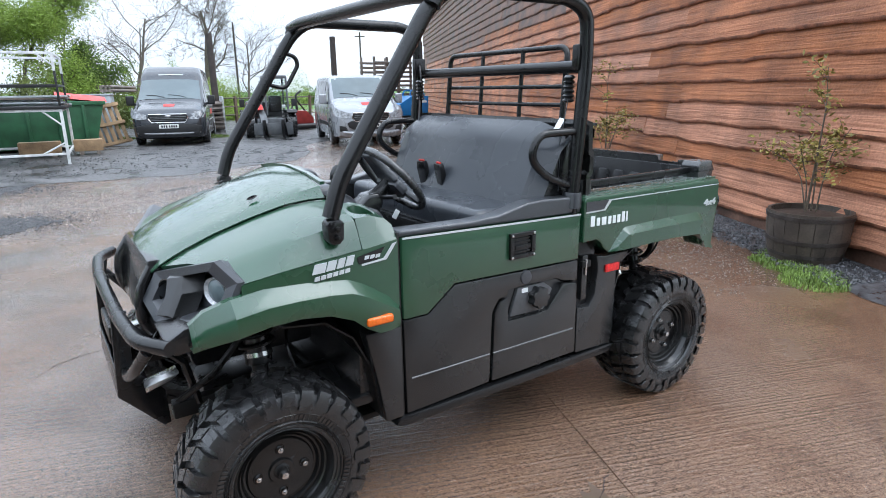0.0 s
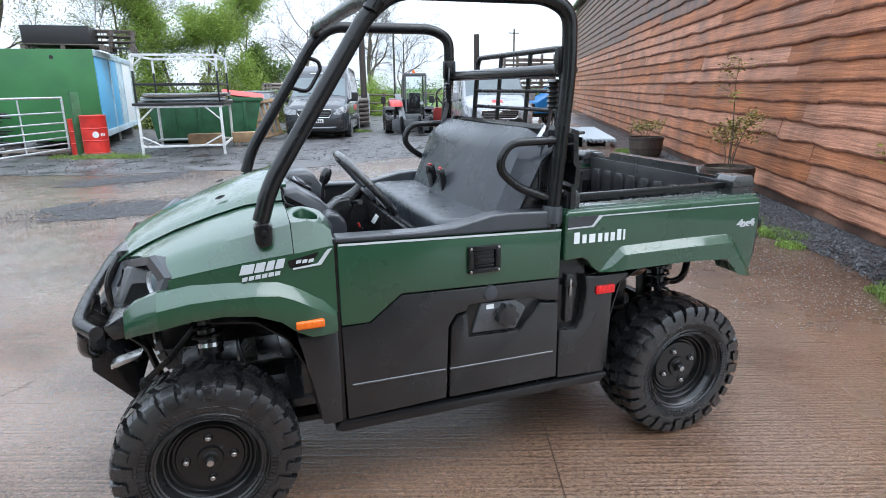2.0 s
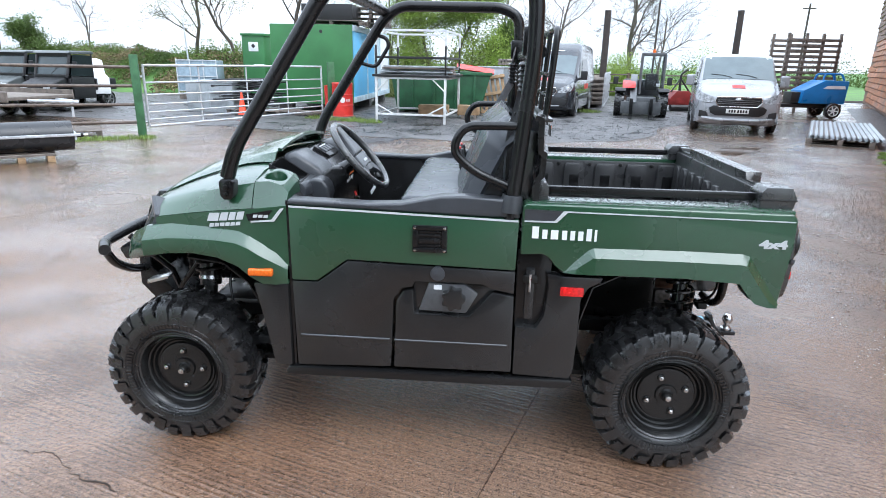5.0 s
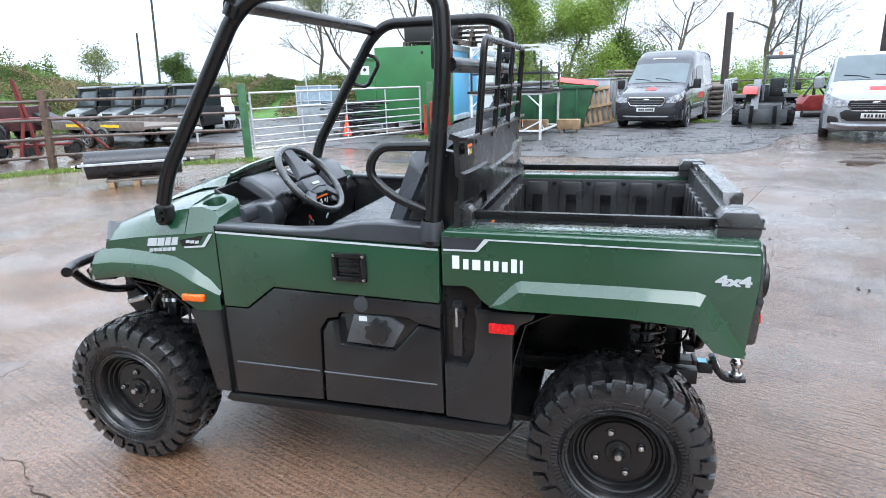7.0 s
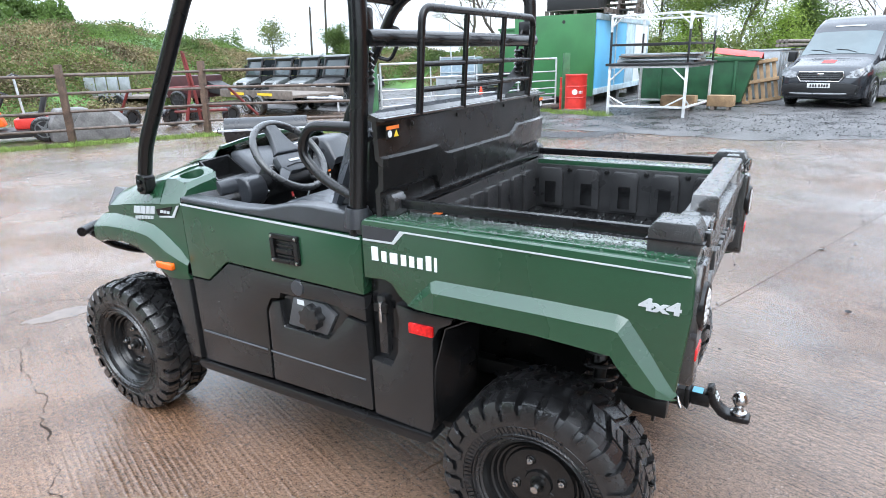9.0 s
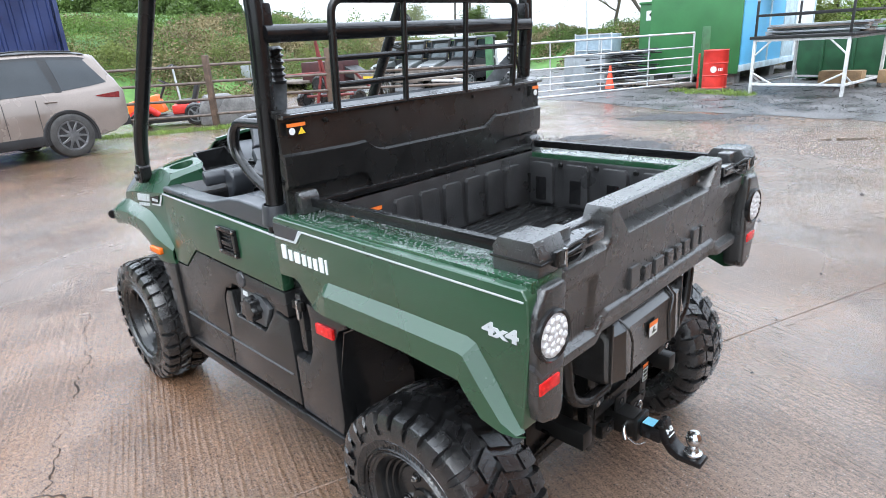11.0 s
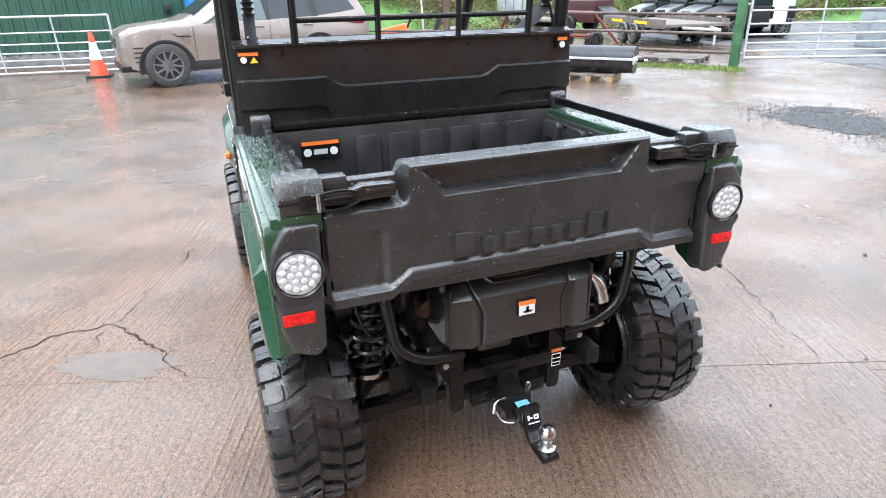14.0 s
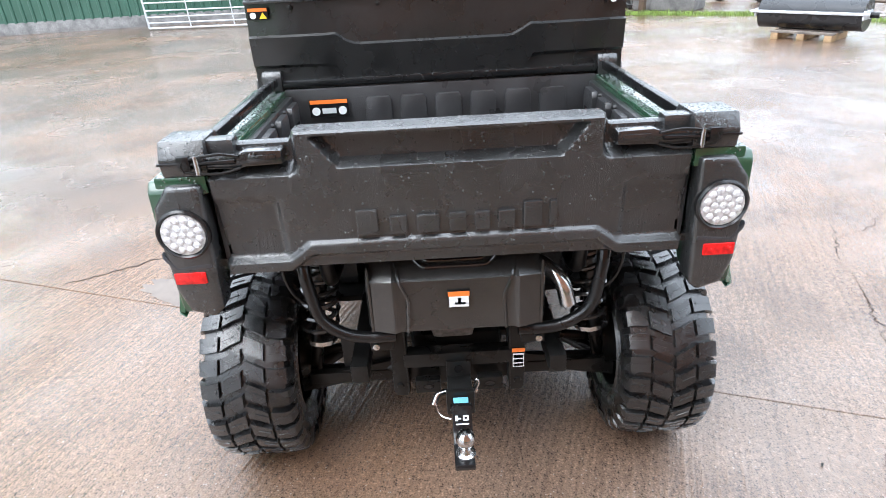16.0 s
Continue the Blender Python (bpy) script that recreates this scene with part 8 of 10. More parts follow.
# ---- compact telehandler ----
def clear_glass():
    m = bpy.data.materials.new("clear_cab_glass")
    m.use_nodes = True
    b = m.node_tree.nodes["Principled BSDF"]
    b.inputs["Base Color"].default_value = (0.85, 0.9, 0.9, 1)
    b.inputs["Roughness"].default_value, b.inputs["IOR"].default_value = 0.02, 1.2
    b.inputs["Transmission Weight"].default_value = 1.0
    return m


CLEAR = clear_glass()


def telehandler(m):
    v = thing("telehandler", "small red and grey telehandler with pallet forks lowered", "telehandler", m=m)
    LOADER = shade("loader_grey", (0.10, 0.105, 0.11), 0.4, vary=0.2, scale=6)
    for x in (0.55, 2.25):
        for s in (-1, 1):
            w = part("wheel", lathe([(0.2, 0.1), (0.2, -0.09), (0.16, -0.06), (0.06, -0.04), (0, -0.04)], n=24), LOADER, v, m=pose(x, s * 0.68, 0.42, 0, 0, 0 if s < 0 else 180))
            t = lathe([(0.2, -0.1), (0.24, -0.15), (0.38, -0.15), (0.41, -0.11), (0.41, 0.11), (0.38, 0.15), (0.22, 0.15)], n=32)
            for k in range(16):
                for q in (-1, 1):
                    box(-0.035, 0.035, min(0, q * 0.15), max(0, q * 0.15), 0.40, 0.435, 0.004, 1, t, pose(0, 0, 0, 0, 22.5 * k + (11 if q > 0 else 0), 0) @ pose(0, 0, 0, 0, 0, q * 18))
            part("tyre", t, RUBBER, w, "lugged tyre")
    part("chassis", box(0.2, 2.7, -0.46, 0.46, 0.35, 0.62, 0.03), LOADER, v)
    for s in (-1, 1):
        part("mudguard", prism([(0.1, 0.82), (0.2, 0.90), (0.9, 0.90), (1.02, 0.8), (0.98, 0.78), (0.88, 0.86), (0.22, 0.86), (0.13, 0.79)], min(s * 0.5, s * 0.84), max(s * 0.5, s * 0.84), "y", 0.01), DARK, v)
    part("engine_cover", box(1.9, 2.75, -0.6, 0.6, 0.6, 1.15, 0.06), LOADER, v, "grey engine cover")
    part("side_cover", prism([(0.5, 0.9), (1.9, 0.9), (1.9, 1.12), (0.8, 1.05)], 0.2, 0.62, "y", 0.03), RED_PAINT, v)
    cab = part("cab_frame", box(0.95, 1.9, -0.68, 0.1, 1.92, 2.02, 0.03), LOADER, v, "grey cab roof")
    for x, y in ((0.85, -0.66), (0.85, 0.06), (1.9, -0.66), (1.9, 0.06)):
        part("cab_post", tube([(x, y, 0.7), (x + (0.12 if x < 1 else 0), y, 1.95)], 0.035, sides=8), LOADER, cab)
    part("cab_window", prism([(0.86, 0.95), (0.98, 1.9), (0.985, 1.9), (0.87, 0.95)], -0.64, 0.04), CLEAR, cab, "cab windscreen")
    for y in (-0.66, 0.06):
        part("cab_window", prism([(0.9, 0.95), (1.88, 0.95), (1.88, 1.9), (1.0, 1.9)], y - 0.004, y + 0.004), CLEAR, cab)
    part("cab_seat", box(1.3, 1.75, -0.5, -0.1, 0.8, 1.35, 0.05), DARK, cab)
    part("boom", prism([(2.3, 1.15), (2.3, 1.32), (0.35, 0.72), (-0.1, 0.45), (-0.1, 0.3), (0.3, 0.5)], 0.14, 0.36, "y", 0.02), LOADER, v, "grey lifting boom")
    part("boom_ram", tube([(1.2, 0.25, 0.7), (0.3, 0.25, 0.5)], 0.04), STEEL, v)
    fr = part("fork_carriage", box(-0.22, -0.16, -0.62, 0.62, 0.12, 0.50, 0.01), LOADER, v, "grey fork carriage")
    for s in (-1, 1):
        part("fork", prism([(-0.22, 0.6), (-0.27, 0.6), (-0.28, 0.06), (-1.05, 0.02), (-1.05, 0.04), (-0.24, 0.12)], s * 0.3 - 0.05, s * 0.3 + 0.05), DARK, fr)
        part("work_lamp", box(0.78, 0.86, s * 0.5 - 0.06, s * 0.5 + 0.06, 0.95, 1.05, 0.02), LAMP, v)
        part("mirror", box(0.80, 0.84, s * 0.85 - 0.08, s * 0.85 + 0.08, 1.0, 1.25, 0.02), DARK, v)
    part("beacon", lathe([(0.05, 0), (0.055, 0.06), (0.03, 0.12), (0, 0.125)], "z", 16), ORANGE, v, "orange beacon", m=pose(1.6, -0.3, 2.02))
    return v


telehandler(pose(6.15, 17.3, 0.02, 0, 0, 78))

# ---- fences, gates and yard things ----
RUSTWOOD = shade("brown_fence_post", (0.10, 0.065, 0.045), 0.7, vary=0.35, scale=8, bump=0.5, bscale=60)
RAILPIPE = shade("rusty_pipe_rail", (0.11, 0.085, 0.07), 0.55, metal=0.3, vary=0.35, scale=10)
POSTGREEN = shade("green_gate_post_paint", (0.045, 0.13, 0.055), 0.5, vary=0.25, scale=6)
CONTGREEN = shade("green_container_paint", (0.04, 0.16, 0.05), 0.42, vary=0.14, scale=1.2, bump=0.1)
CONTBLUE = shade("sky_blue_container_paint", (0.13, 0.42, 0.68), 0.45, vary=0.1, scale=1.4)
PALEBLUE = shade("pale_weathered_panel", (0.45, 0.55, 0.60), 0.5, vary=0.2, scale=4)
DRUMRED = shade("red_drum_paint", (0.62, 0.035, 0.025), 0.4, vary=0.14, scale=5)
PALLET = shade("pallet_wood", (0.36, 0.24, 0.13), 0.7, vary=0.25, scale=6, island=0.25)
OLDWOOD = shade("grey_old_wood", (0.16, 0.135, 0.115), 0.75, vary=0.3, scale=6, island=0.25)
SKIPGREEN = shade("dark_green_skip_paint", (0.02, 0.085, 0.035), 0.5, vary=0.25, scale=3)
SHEDGREEN = shade("green_profiled_sheet", (0.030, 0.082, 0.056), 0.4, vary=0.12, scale=1.2)
NAVY = shade("navy_container_paint", (0.012, 0.022, 0.085), 0.4, vary=0.2, scale=1.5)
BLUEPLASTIC = shade("bright_blue_plastic", (0.02, 0.16, 0.62), 0.35, vary=0.1, scale=4)
CONE = shade("orange_cone_plastic", (0.85, 0.09, 0.04), 0.45, vary=0.1, scale=8)
SLEEVE = shade("white_reflective_sleeve", (0.75, 0.75, 0.75), 0.4, vary=0.1)
CONCBLOCK = shade("rough_concrete_block", (0.17, 0.165, 0.16), 0.8, vary=0.3, scale=5, bump=0.8, bscale=30)
GREYSHEET = shade("grey_galvanised_sheet", (0.42, 0.45, 0.47), 0.4, metal=0.5, vary=0.15, scale=4)
POLEWOOD = shade("tarred_pole_wood", (0.05, 0.04, 0.035), 0.7, vary=0.3, scale=6)


def wall_of(a, b_):
    """Pose whose local x runs from a to b, and the length."""
    a, b_ = Vector((*a, 0)), Vector((*b_, 0))
    d = b_ - a
    return pose(a.x, a.y, 0, 0, 0, math.degrees(math.atan2(d.y, d.x))), d.length


def rail_fence(pts, heights, label, post_h=1.6, skip_first=False):
    f = thing("fence", label, "fence", kind="structure")
    for k, p in enumerate(pts):
        if k == 0 and skip_first:
            continue
        part("post", box(-0.06, 0.06, -0.06, 0.06, -0.1, post_h, 0.008), RUSTWOOD, f, m=pose(*p, 0, 1.5 * (-1) ** k, 1.0, 20 * k))
    for a, b_ in zip(pts, pts[1:]):
        for z in heights:
            part("rail", tube([(*a, z), (*b_, z + 0.02)], 0.03, sides=8), RAILPIPE, f)
    return f


rail_fence([(-5.77, 9.0), (-8.94, 6.93), (-10.39, 4.72), (-11.9, 2.5), (-13.2, 0.4)], (0.31, 0.66, 1.02, 1.38), "brown post-and-pipe-rail yard fence", skip_first=True)
gp = thing("gate_post", "square green steel gate post", "gate post", m=pose(-5.77, 9.0, 0, 0, 0, 25))
part("post", box(-0.075, 0.075, -0.075, 0.075, -0.05, 1.62, 0.006), POSTGREEN, gp)
for z in (0.3, 1.2):
    part("hinge", tube([(0.06, 0.06, z), (0.13, 0.13, z)], 0.02), GALV, gp)
gp2 = thing("gate_post", "square green steel gate post beside the red drum", "gate post", m=pose(-3.2, 14.35, 0, 0, 0, 25))
part("post", box(-0.09, 0.09, -0.09, 0.09, -0.05, 1.55, 0.006), POSTGREEN, gp2)


def field_gate(a, b_, z0, H, label, bars=7, lean=0.0):
    m, L = wall_of(a, b_)
    g = thing("field_gate", label, "gate", m=m @ pose(0, 0, z0, lean, 0, 0))
    for x in (0.02, L - 0.02):
        part("stile", tube([(x, 0, 0), (x, 0, H)], 0.026, sides=10), GALV, g)
    hs = [H * f for f in (0, 0.11, 0.23, 0.36, 0.52, 0.72, 1.0)][:bars]
    for h in hs:
        part("bar", tube([(0.02, 0, h), (L - 0.02, 0, h)], 0.024 if h in (0, hs[-1]) else 0.017, sides=10), GALV, g)
    for k in range(1, 4 if L > 4 else 3):
        x = L * k / (4 if L > 4 else 3)
        part("brace", tube([(x, 0.02, 0), (x, 0.02, H)], 0.017, sides=8), GALV, g)
    return g


field_gate((-5.68, 9.1), (-3.42, 14.2), 0.22, 1.2, "long galvanised field gate, closed")
field_gate((-12.0, -2.55), (-12.6, -7.1), 0.06, 1.15, "galvanised field gate leaning before the green shed", lean=-4)


def cone(x, y, h, label="orange and white traffic cone on the wet concrete", banded=True):
    c = thing("traffic_cone", label, "traffic cone", m=pose(x, y, 0))
    k = h / 0.9
    part("base", prism([(-0.24 * k, -0.24 * k), (0.24 * k, -0.24 * k), (0.24 * k, 0.24 * k), (-0.24 * k, 0.24 * k)], 0.0, 0.04, "z", 0.012), DARK, c)
    part("body", lathe([(0.18 * k, 0.04), (0.175 * k, 0.06), (0.12 * k, 0.38 * h)], "z", 24), CONE, c)
    part("sleeve", lathe([(0.122 * k, 0.38 * h), (0.065 * k, 0.76 * h)], "z", 24), SLEEVE if banded else CONE, c)
    part("tip", lathe([(0.066 * k, 0.76 * h), (0.034 * k, h), (0.03 * k, h), (0, h - 0.01)], "z", 24), CONE, c)
    return c


cone(-11.25, -2.9, 0.92)
cone(-5.85, 14.4, 0.66, "faded orange traffic cone beyond the gate", False)

# ballast roller on timber bearers
rl = thing("ballast_roller", "black steel ballast roller on a timber pallet", "roller", m=pose(-5.92, 5.85, 0, 0, 0, 40))
part("drum", tube([(-0.73, 0, 0.36), (0.73, 0, 0.36)], 0.23, sides=40), shade("black_drum_paint", (0.02, 0.021, 0.024), 0.3, vary=0.2, scale=3), rl, "black roller drum", ang=30)
part("frame_bar", box(-0.82, 0.82, -0.275, -0.235, 0.37, 0.41, 0.005), GALV, rl)
for s in (-1, 1):
    part("end_plate", box(s * 0.75 - 0.012, s * 0.75 + 0.012, -0.27, 0.1, 0.31, 0.43, 0.004), GALV, rl)
    part("bearing", tube([(s * 0.73, 0, 0.36), (s * 0.88, 0, 0.36)], 0.04, sides=12), STEEL_BLACK, rl)
    part("axle", tube([(s * 0.66, 0, 0.36), (s * 0.94, -0.02, 0.36)], 0.018, sides=8), STEEL, rl)
pw = thing("pallet", "low timber pallet under the ballast roller", "pallet", m=pose(-5.92, 5.85, 0, 0, 0, 40))
for y in (-0.28, 0, 0.28):
    part("board", box(-0.45, 0.45, y - 0.06, y + 0.06, 0.095, 0.125, 0.004), OLDWOOD, pw)
for x in (-0.38, 0.0, 0.38):
    part("bearer", box(x - 0.05, x + 0.05, -0.34, 0.34, 0.0, 0.095, 0.006), PALLET, pw)


def pallet(m, label="weathered timber pallet", parent=None, L=1.2, W=1.0, mat=None):
    p = thing("pallet", label, "pallet", m=m)
    for k in range(7):
        y = -W / 2 + W * k / 6.6
        part("board", box(-L / 2, L / 2, y, y + 0.09, 0.12, 0.14, 0.003), mat or OLDWOOD, p)
    for x in (-L / 2 + 0.05, 0, L / 2 - 0.05):
        for y in (-W / 2 + 0.07, 0, W / 2 - 0.07):
            part("block", box(x - 0.05, x + 0.05, y - 0.05, y + 0.05, 0.02, 0.12, 0.004), mat or OLDWOOD, p)
        part("runner", box(x - 0.05, x + 0.05, -W / 2, W / 2, 0.0, 0.02, 0.002), mat or OLDWOOD, p)
    return p


pallet(pose(-7.3, 8.9, 0.0, 0, 0, 35), "weathered pallet lying beyond the fence")


def profiled(name, L, H, mat, parent, m, pitch=0.2, depth=0.03, label=""):
    """Sheet with trapezoid ribs."""
    rows = []
    n = int(L / pitch)
    pts = []
    for k in range(n):
        x = k * pitch
        pts += [(x, 0), (x + pitch * 0.62, 0), (x + pitch * 0.7, depth), (x + pitch * 0.92, depth)]
    pts.append((n * pitch, 0))
    return part(name, sheet([[(x, y, 0.0) for x, y in pts], [(x, y, H) for x, y in pts]], 0.004), mat, parent, label, m=m, ang=20)


# green profiled shed behind the car
m, L = wall_of((-13.2, -13.0), (-14.75, -0.95))
sd = thing("shed", "dark green profiled-steel shed on a low block wall", "shed", kind="structure")
profiled("wall_sheet", L, 4.2, SHEDGREEN, sd, m @ pose(0, 0, 0.28), 0.24, -0.035, "dark green profiled sheet")
part("plinth", box(0, L, -0.02, 0.25, -0.05, 0.30, 0.01), CONCBLOCK, sd, m=m)
part("gable", box(L - 0.05, L, 0.0, 5.0, 0.0, 4.45, 0), SHEDGREEN, sd, m=m)
part("roof", box(-0.2, L + 0.2, -0.25, 5.2, 4.48, 4.6, 0), ROOF, sd, m=m)
part("corner_trim", box(L - 0.1, L + 0.02, -0.05, 0.08, 0.28, 4.48, 0.005), SHEDGREEN, sd, m=m)
part("outlet_box", box(L - 0.6, L - 0.45, -0.12, -0.03, 1.18, 1.35, 0.01), DARK, sd, m=m)
# navy container behind the car
m, L = wall_of((-15.6, -0.1), (-15.1, 3.35))
nv = thing("shipping_container", "dark navy steel container behind the car", "container", m=m)
profiled("corrugated_side", L, 3.3, NAVY, nv, pose(0, 0, 0.2), 0.28, -0.036)
part("shell", box(0.02, L - 0.02, 0.05, 2.4, 0.15, 3.55, 0.01), NAVY, nv)
part("top_rail", box(0, L, -0.04, 0.05, 3.48, 3.6, 0.01), NAVY, nv)
part("bottom_rail", box(0, L, -0.04, 0.05, 0.1, 0.22, 0.01), NAVY, nv)
for x in (0.04, L - 0.04):
    part("corner_post", box(x - 0.05, x + 0.05, -0.05, 0.05, 0.1, 3.6, 0.01), NAVY, nv)
bd = thing("water_butt", "bright blue plastic barrel", "barrel", m=pose(-13.95, -0.72, 0.52))
part("body", lathe([(0.27, 0), (0.30, 0.05), (0.30, 0.45), (0.31, 0.47), (0.30, 0.49), (0.30, 0.9), (0.29, 0.98), (0.27, 0.97), (0.26, 0.4), (0, 0.4)], "z", 28), BLUEPLASTIC, bd)
bds = thing("barrel_stand", "grey concrete block stand under the blue barrel", "block", m=pose(-13.95, -0.72, 0))
part("body", box(-0.32, 0.32, -0.32, 0.32, 0, 0.52, 0.015), CONCBLOCK, bds)
tp = thing("garden_chair", "pale blue folding chair frame propped by the barrel", "chair", m=pose(-13.95, -0.6, 1.1, 0, 0, 20))
part("frame", tube([(0, -0.1, 0), (0.05, 0, 0.45), (0.05, 0.25, 0.5), (0, 0.3, 0.05)], 0.02, round_r=0.1), PALEBLUE, tp)
part("seat", box(-0.02, 0.02, -0.02, 0.22, 0.2, 0.45, 0.01), PALEBLUE, tp)

# green container with a blue long side, and its load
ct = thing("shipping_container", "green steel container with a sky-blue long side", "container", m=pose(-2.9, 15.9, 0))
part("shell", box(-2.5, -0.03, 0.02, 6.6, 0.35, 2.58, 0.02), CONTGREEN, ct)
part("end_panel", box(-2.52, 0.0, -0.03, 0.04, 0.30, 2.62, 0.015), CONTGREEN, ct, "flat green end wall")
part("vent_hole", lathe([(0.0, -0.035), (0.05, -0.035), (0.05, 0.0)], "y", 16), DARK, ct, m=pose(-0.95, 0, 2.42))
part("top_rail", box(-0.06, 0.05, 0.0, 6.65, 2.45, 2.62, 0.01), PALEBLUE, ct)
part("bottom_rail", box(-0.06, 0.05, 0.0, 6.65, 0.35, 0.52, 0.01), PALEBLUE, ct)
for k, (y0, y1, mt) in enumerate(((0.06, 2.1, CONTBLUE), (2.15, 3.4, CONTBLUE), (3.45, 4.5, PALEBLUE), (4.55, 6.5, WHITE))):
    part("side_panel", box(-0.02, 0.02 + 0.006 * (k % 2), y0, y1, 0.52, 2.45, 0.008), mt, ct, "blue side panel")
for y in (2.12, 3.42, 4.52, 6.55):
    part("side_post", box(-0.02, 0.05, y - 0.04, y + 0.04, 0.5, 2.46, 0.006), PALEBLUE, ct)
for y in (0.3, 3.2, 6.2):
    for x in (-2.2, -0.3):
        part("footing", box(x - 0.2, x + 0.2, y - 0.2, y + 0.2, 0.0, 0.35, 0.01), CONCBLOCK, ct)
gb = thing("electrical_cabinet", "green steel cabinet with a small white warning sign", "cabinet", m=pose(-8.5, 21.3, 0))
part("body", box(0, 0.88, 0, 1.5, 0, 2.46, 0.015), CONTGREEN, gb)
part("lid", box(-0.04, 0.91, -0.04, 1.55, 2.46, 2.55, 0.01), CONTGREEN, gb)
part("sign", box(0.26, 0.65, -0.012, -0.002, 1.88, 2.23, 0.002), WHITE, gb)
part("sign_mark", prism([(0.455, 2.0), (0.545, 2.08), (0.455, 2.17), (0.365, 2.08)], -0.016, -0.011), DARK, gb)
part("sign", box(0.42, 0.85, -0.012, -0.002, 1.3, 1.4, 0.002), WHITE, gb)
pallet(pose(-3.6, 16.6, 2.62), "weathered pallet on the container roof", L=1.9)
pallet(pose(-3.6, 17.9, 2.62), "weathered pallet on the container roof", L=1.9)
bx = thing("black_crate", "flat black crate on pallets on the container", "crate", m=pose(-3.55, 16.7, 2.76))
part("body", box(-0.95, 0.6, -0.55, 0.75, 0.0, 0.46, 0.015), DARK, bx)
for k in range(4):
    pallet(pose(-2.65, 17.6, 2.62 + 0.15 * k, 0, 0, 4 * k), "old pallet stacked on the container roof")

dr = thing("oil_drum", "red steel oil drum with a round white mark", "drum", m=pose(-2.82, 14.1, 0.1))
part("body", lathe([(0.0, 0.0), (0.29, 0.0), (0.295, 0.02), (0.285, 0.03), (0.285, 0.29), (0.297, 0.305), (0.285, 0.32), (0.285, 0.58), (0.297, 0.595), (0.285, 0.61), (0.285, 0.87), (0.295, 0.885), (0.29, 0.9), (0.27, 0.885), (0, 0.885)], "z", 36), DRUMRED, dr)
part("drum_mark", sheet([[(0.288 * math.cos(a), 0.288 * math.sin(a), 0.45 + 0.075 * s * math.sqrt(max(0, 1 - ((a + 1.35) / 0.26) ** 2))) for s in (-1, 1)] for a in (-1.61 + 0.052 * k for k in range(11))]), WHITE, dr)
for k in range(3):
    a = -0.98 + 0.14 * k
    part("letter_shape", sheet([[(0.289 * math.cos(t), 0.289 * math.sin(t), z) for z in (0.41, 0.48)] for t in (a, a + 0.05, a + 0.09)]), WHITE, dr)
st_ = thing("drum_stand", "low timber block under the oil drum", "block", m=pose(-2.82, 14.1, 0))
part("body", box(-0.3, 0.3, -0.3, 0.3, 0, 0.1, 0.01), OLDWOOD, st_)
dr2 = thing("oil_drum", "red steel oil drum behind the gate", "drum", m=pose(-3.22, 14.78, 0.0))
part("body", lathe([(0.0, 0.0), (0.29, 0.0), (0.285, 0.03), (0.285, 0.29), (0.297, 0.305), (0.285, 0.32), (0.285, 0.58), (0.297, 0.595), (0.285, 0.61), (0.285, 0.87), (0.29, 0.9), (0, 0.885)], "z", 28), DRUMRED, dr2)

# scaffold bay with a boarded platform
SCAF = shade("white_scaffold_paint", (0.66, 0.67, 0.66), 0.45, vary=0.15, scale=8)
sc = thing("scaffold_tower", "white and black steel scaffold bay with boarded platform", "scaffold", m=pose(-1.72, 13.35, 0, 0, 0, -6))
for x in (0, 1.85):
    for y in (0, 2.3):
        part("leg", box(x - 0.03, x + 0.03, y - 0.03, y + 0.03, 0, 1.22, 0.004), SCAF, sc)
        part("upper_post", box(x - 0.022, x + 0.022, y - 0.022, y + 0.022, 1.22, 2.0, 0.004), DARK, sc)
        part("post_head", box(x - 0.026, x + 0.026, y - 0.026, y + 0.026, 2.0, 2.38, 0.004), SCAF, sc)
for z, mt in ((0.25, SCAF), (1.18, SCAF), (2.36, SCAF), (1.7, DARK)):
    for y in (0, 2.3):
        part("ledger", box(0, 1.85, y - 0.022, y + 0.022, z - 0.025, z + 0.025, 0.004), mt, sc)
    for x in (0, 1.85):
        part("transom", box(x - 0.022, x + 0.022, 0, 2.3, z - 0.025, z + 0.025, 0.004), mt, sc)
for x in (0, 1.85):
    for a, b_ in (((0.25), (0.75)),):
        part("brace", tube([(x, 0.0, 0.45), (x, 0.5, 0.25)], 0.02, sides=6), SCAF, sc)
        part("brace", tube([(x, 0.0, 2.1), (x, 0.3, 2.36)], 0.02, sides=6), SCAF, sc)
for s, x in ((1, 0.0), (-1, 1.85)):
    part("brace", tube([(x, 0, 0.85), (x + s * 0.35, 0, 1.17)], 0.02, sides=6), SCAF, sc)
    part("brace", tube([(x, 0, 2.1), (x + s * 0.28, 0, 2.35)], 0.02, sides=6), SCAF, sc)
    part("brace", tube([(x, 0, 0.5), (x + s * 0.45, 0, 0.26)], 0.02, sides=6), SCAF, sc)
part("deck_edge", box(-0.1, 1.95, -0.06, 2.36, 1.21, 1.27, 0.005), DARK, sc)
rnd = random.Random(8)
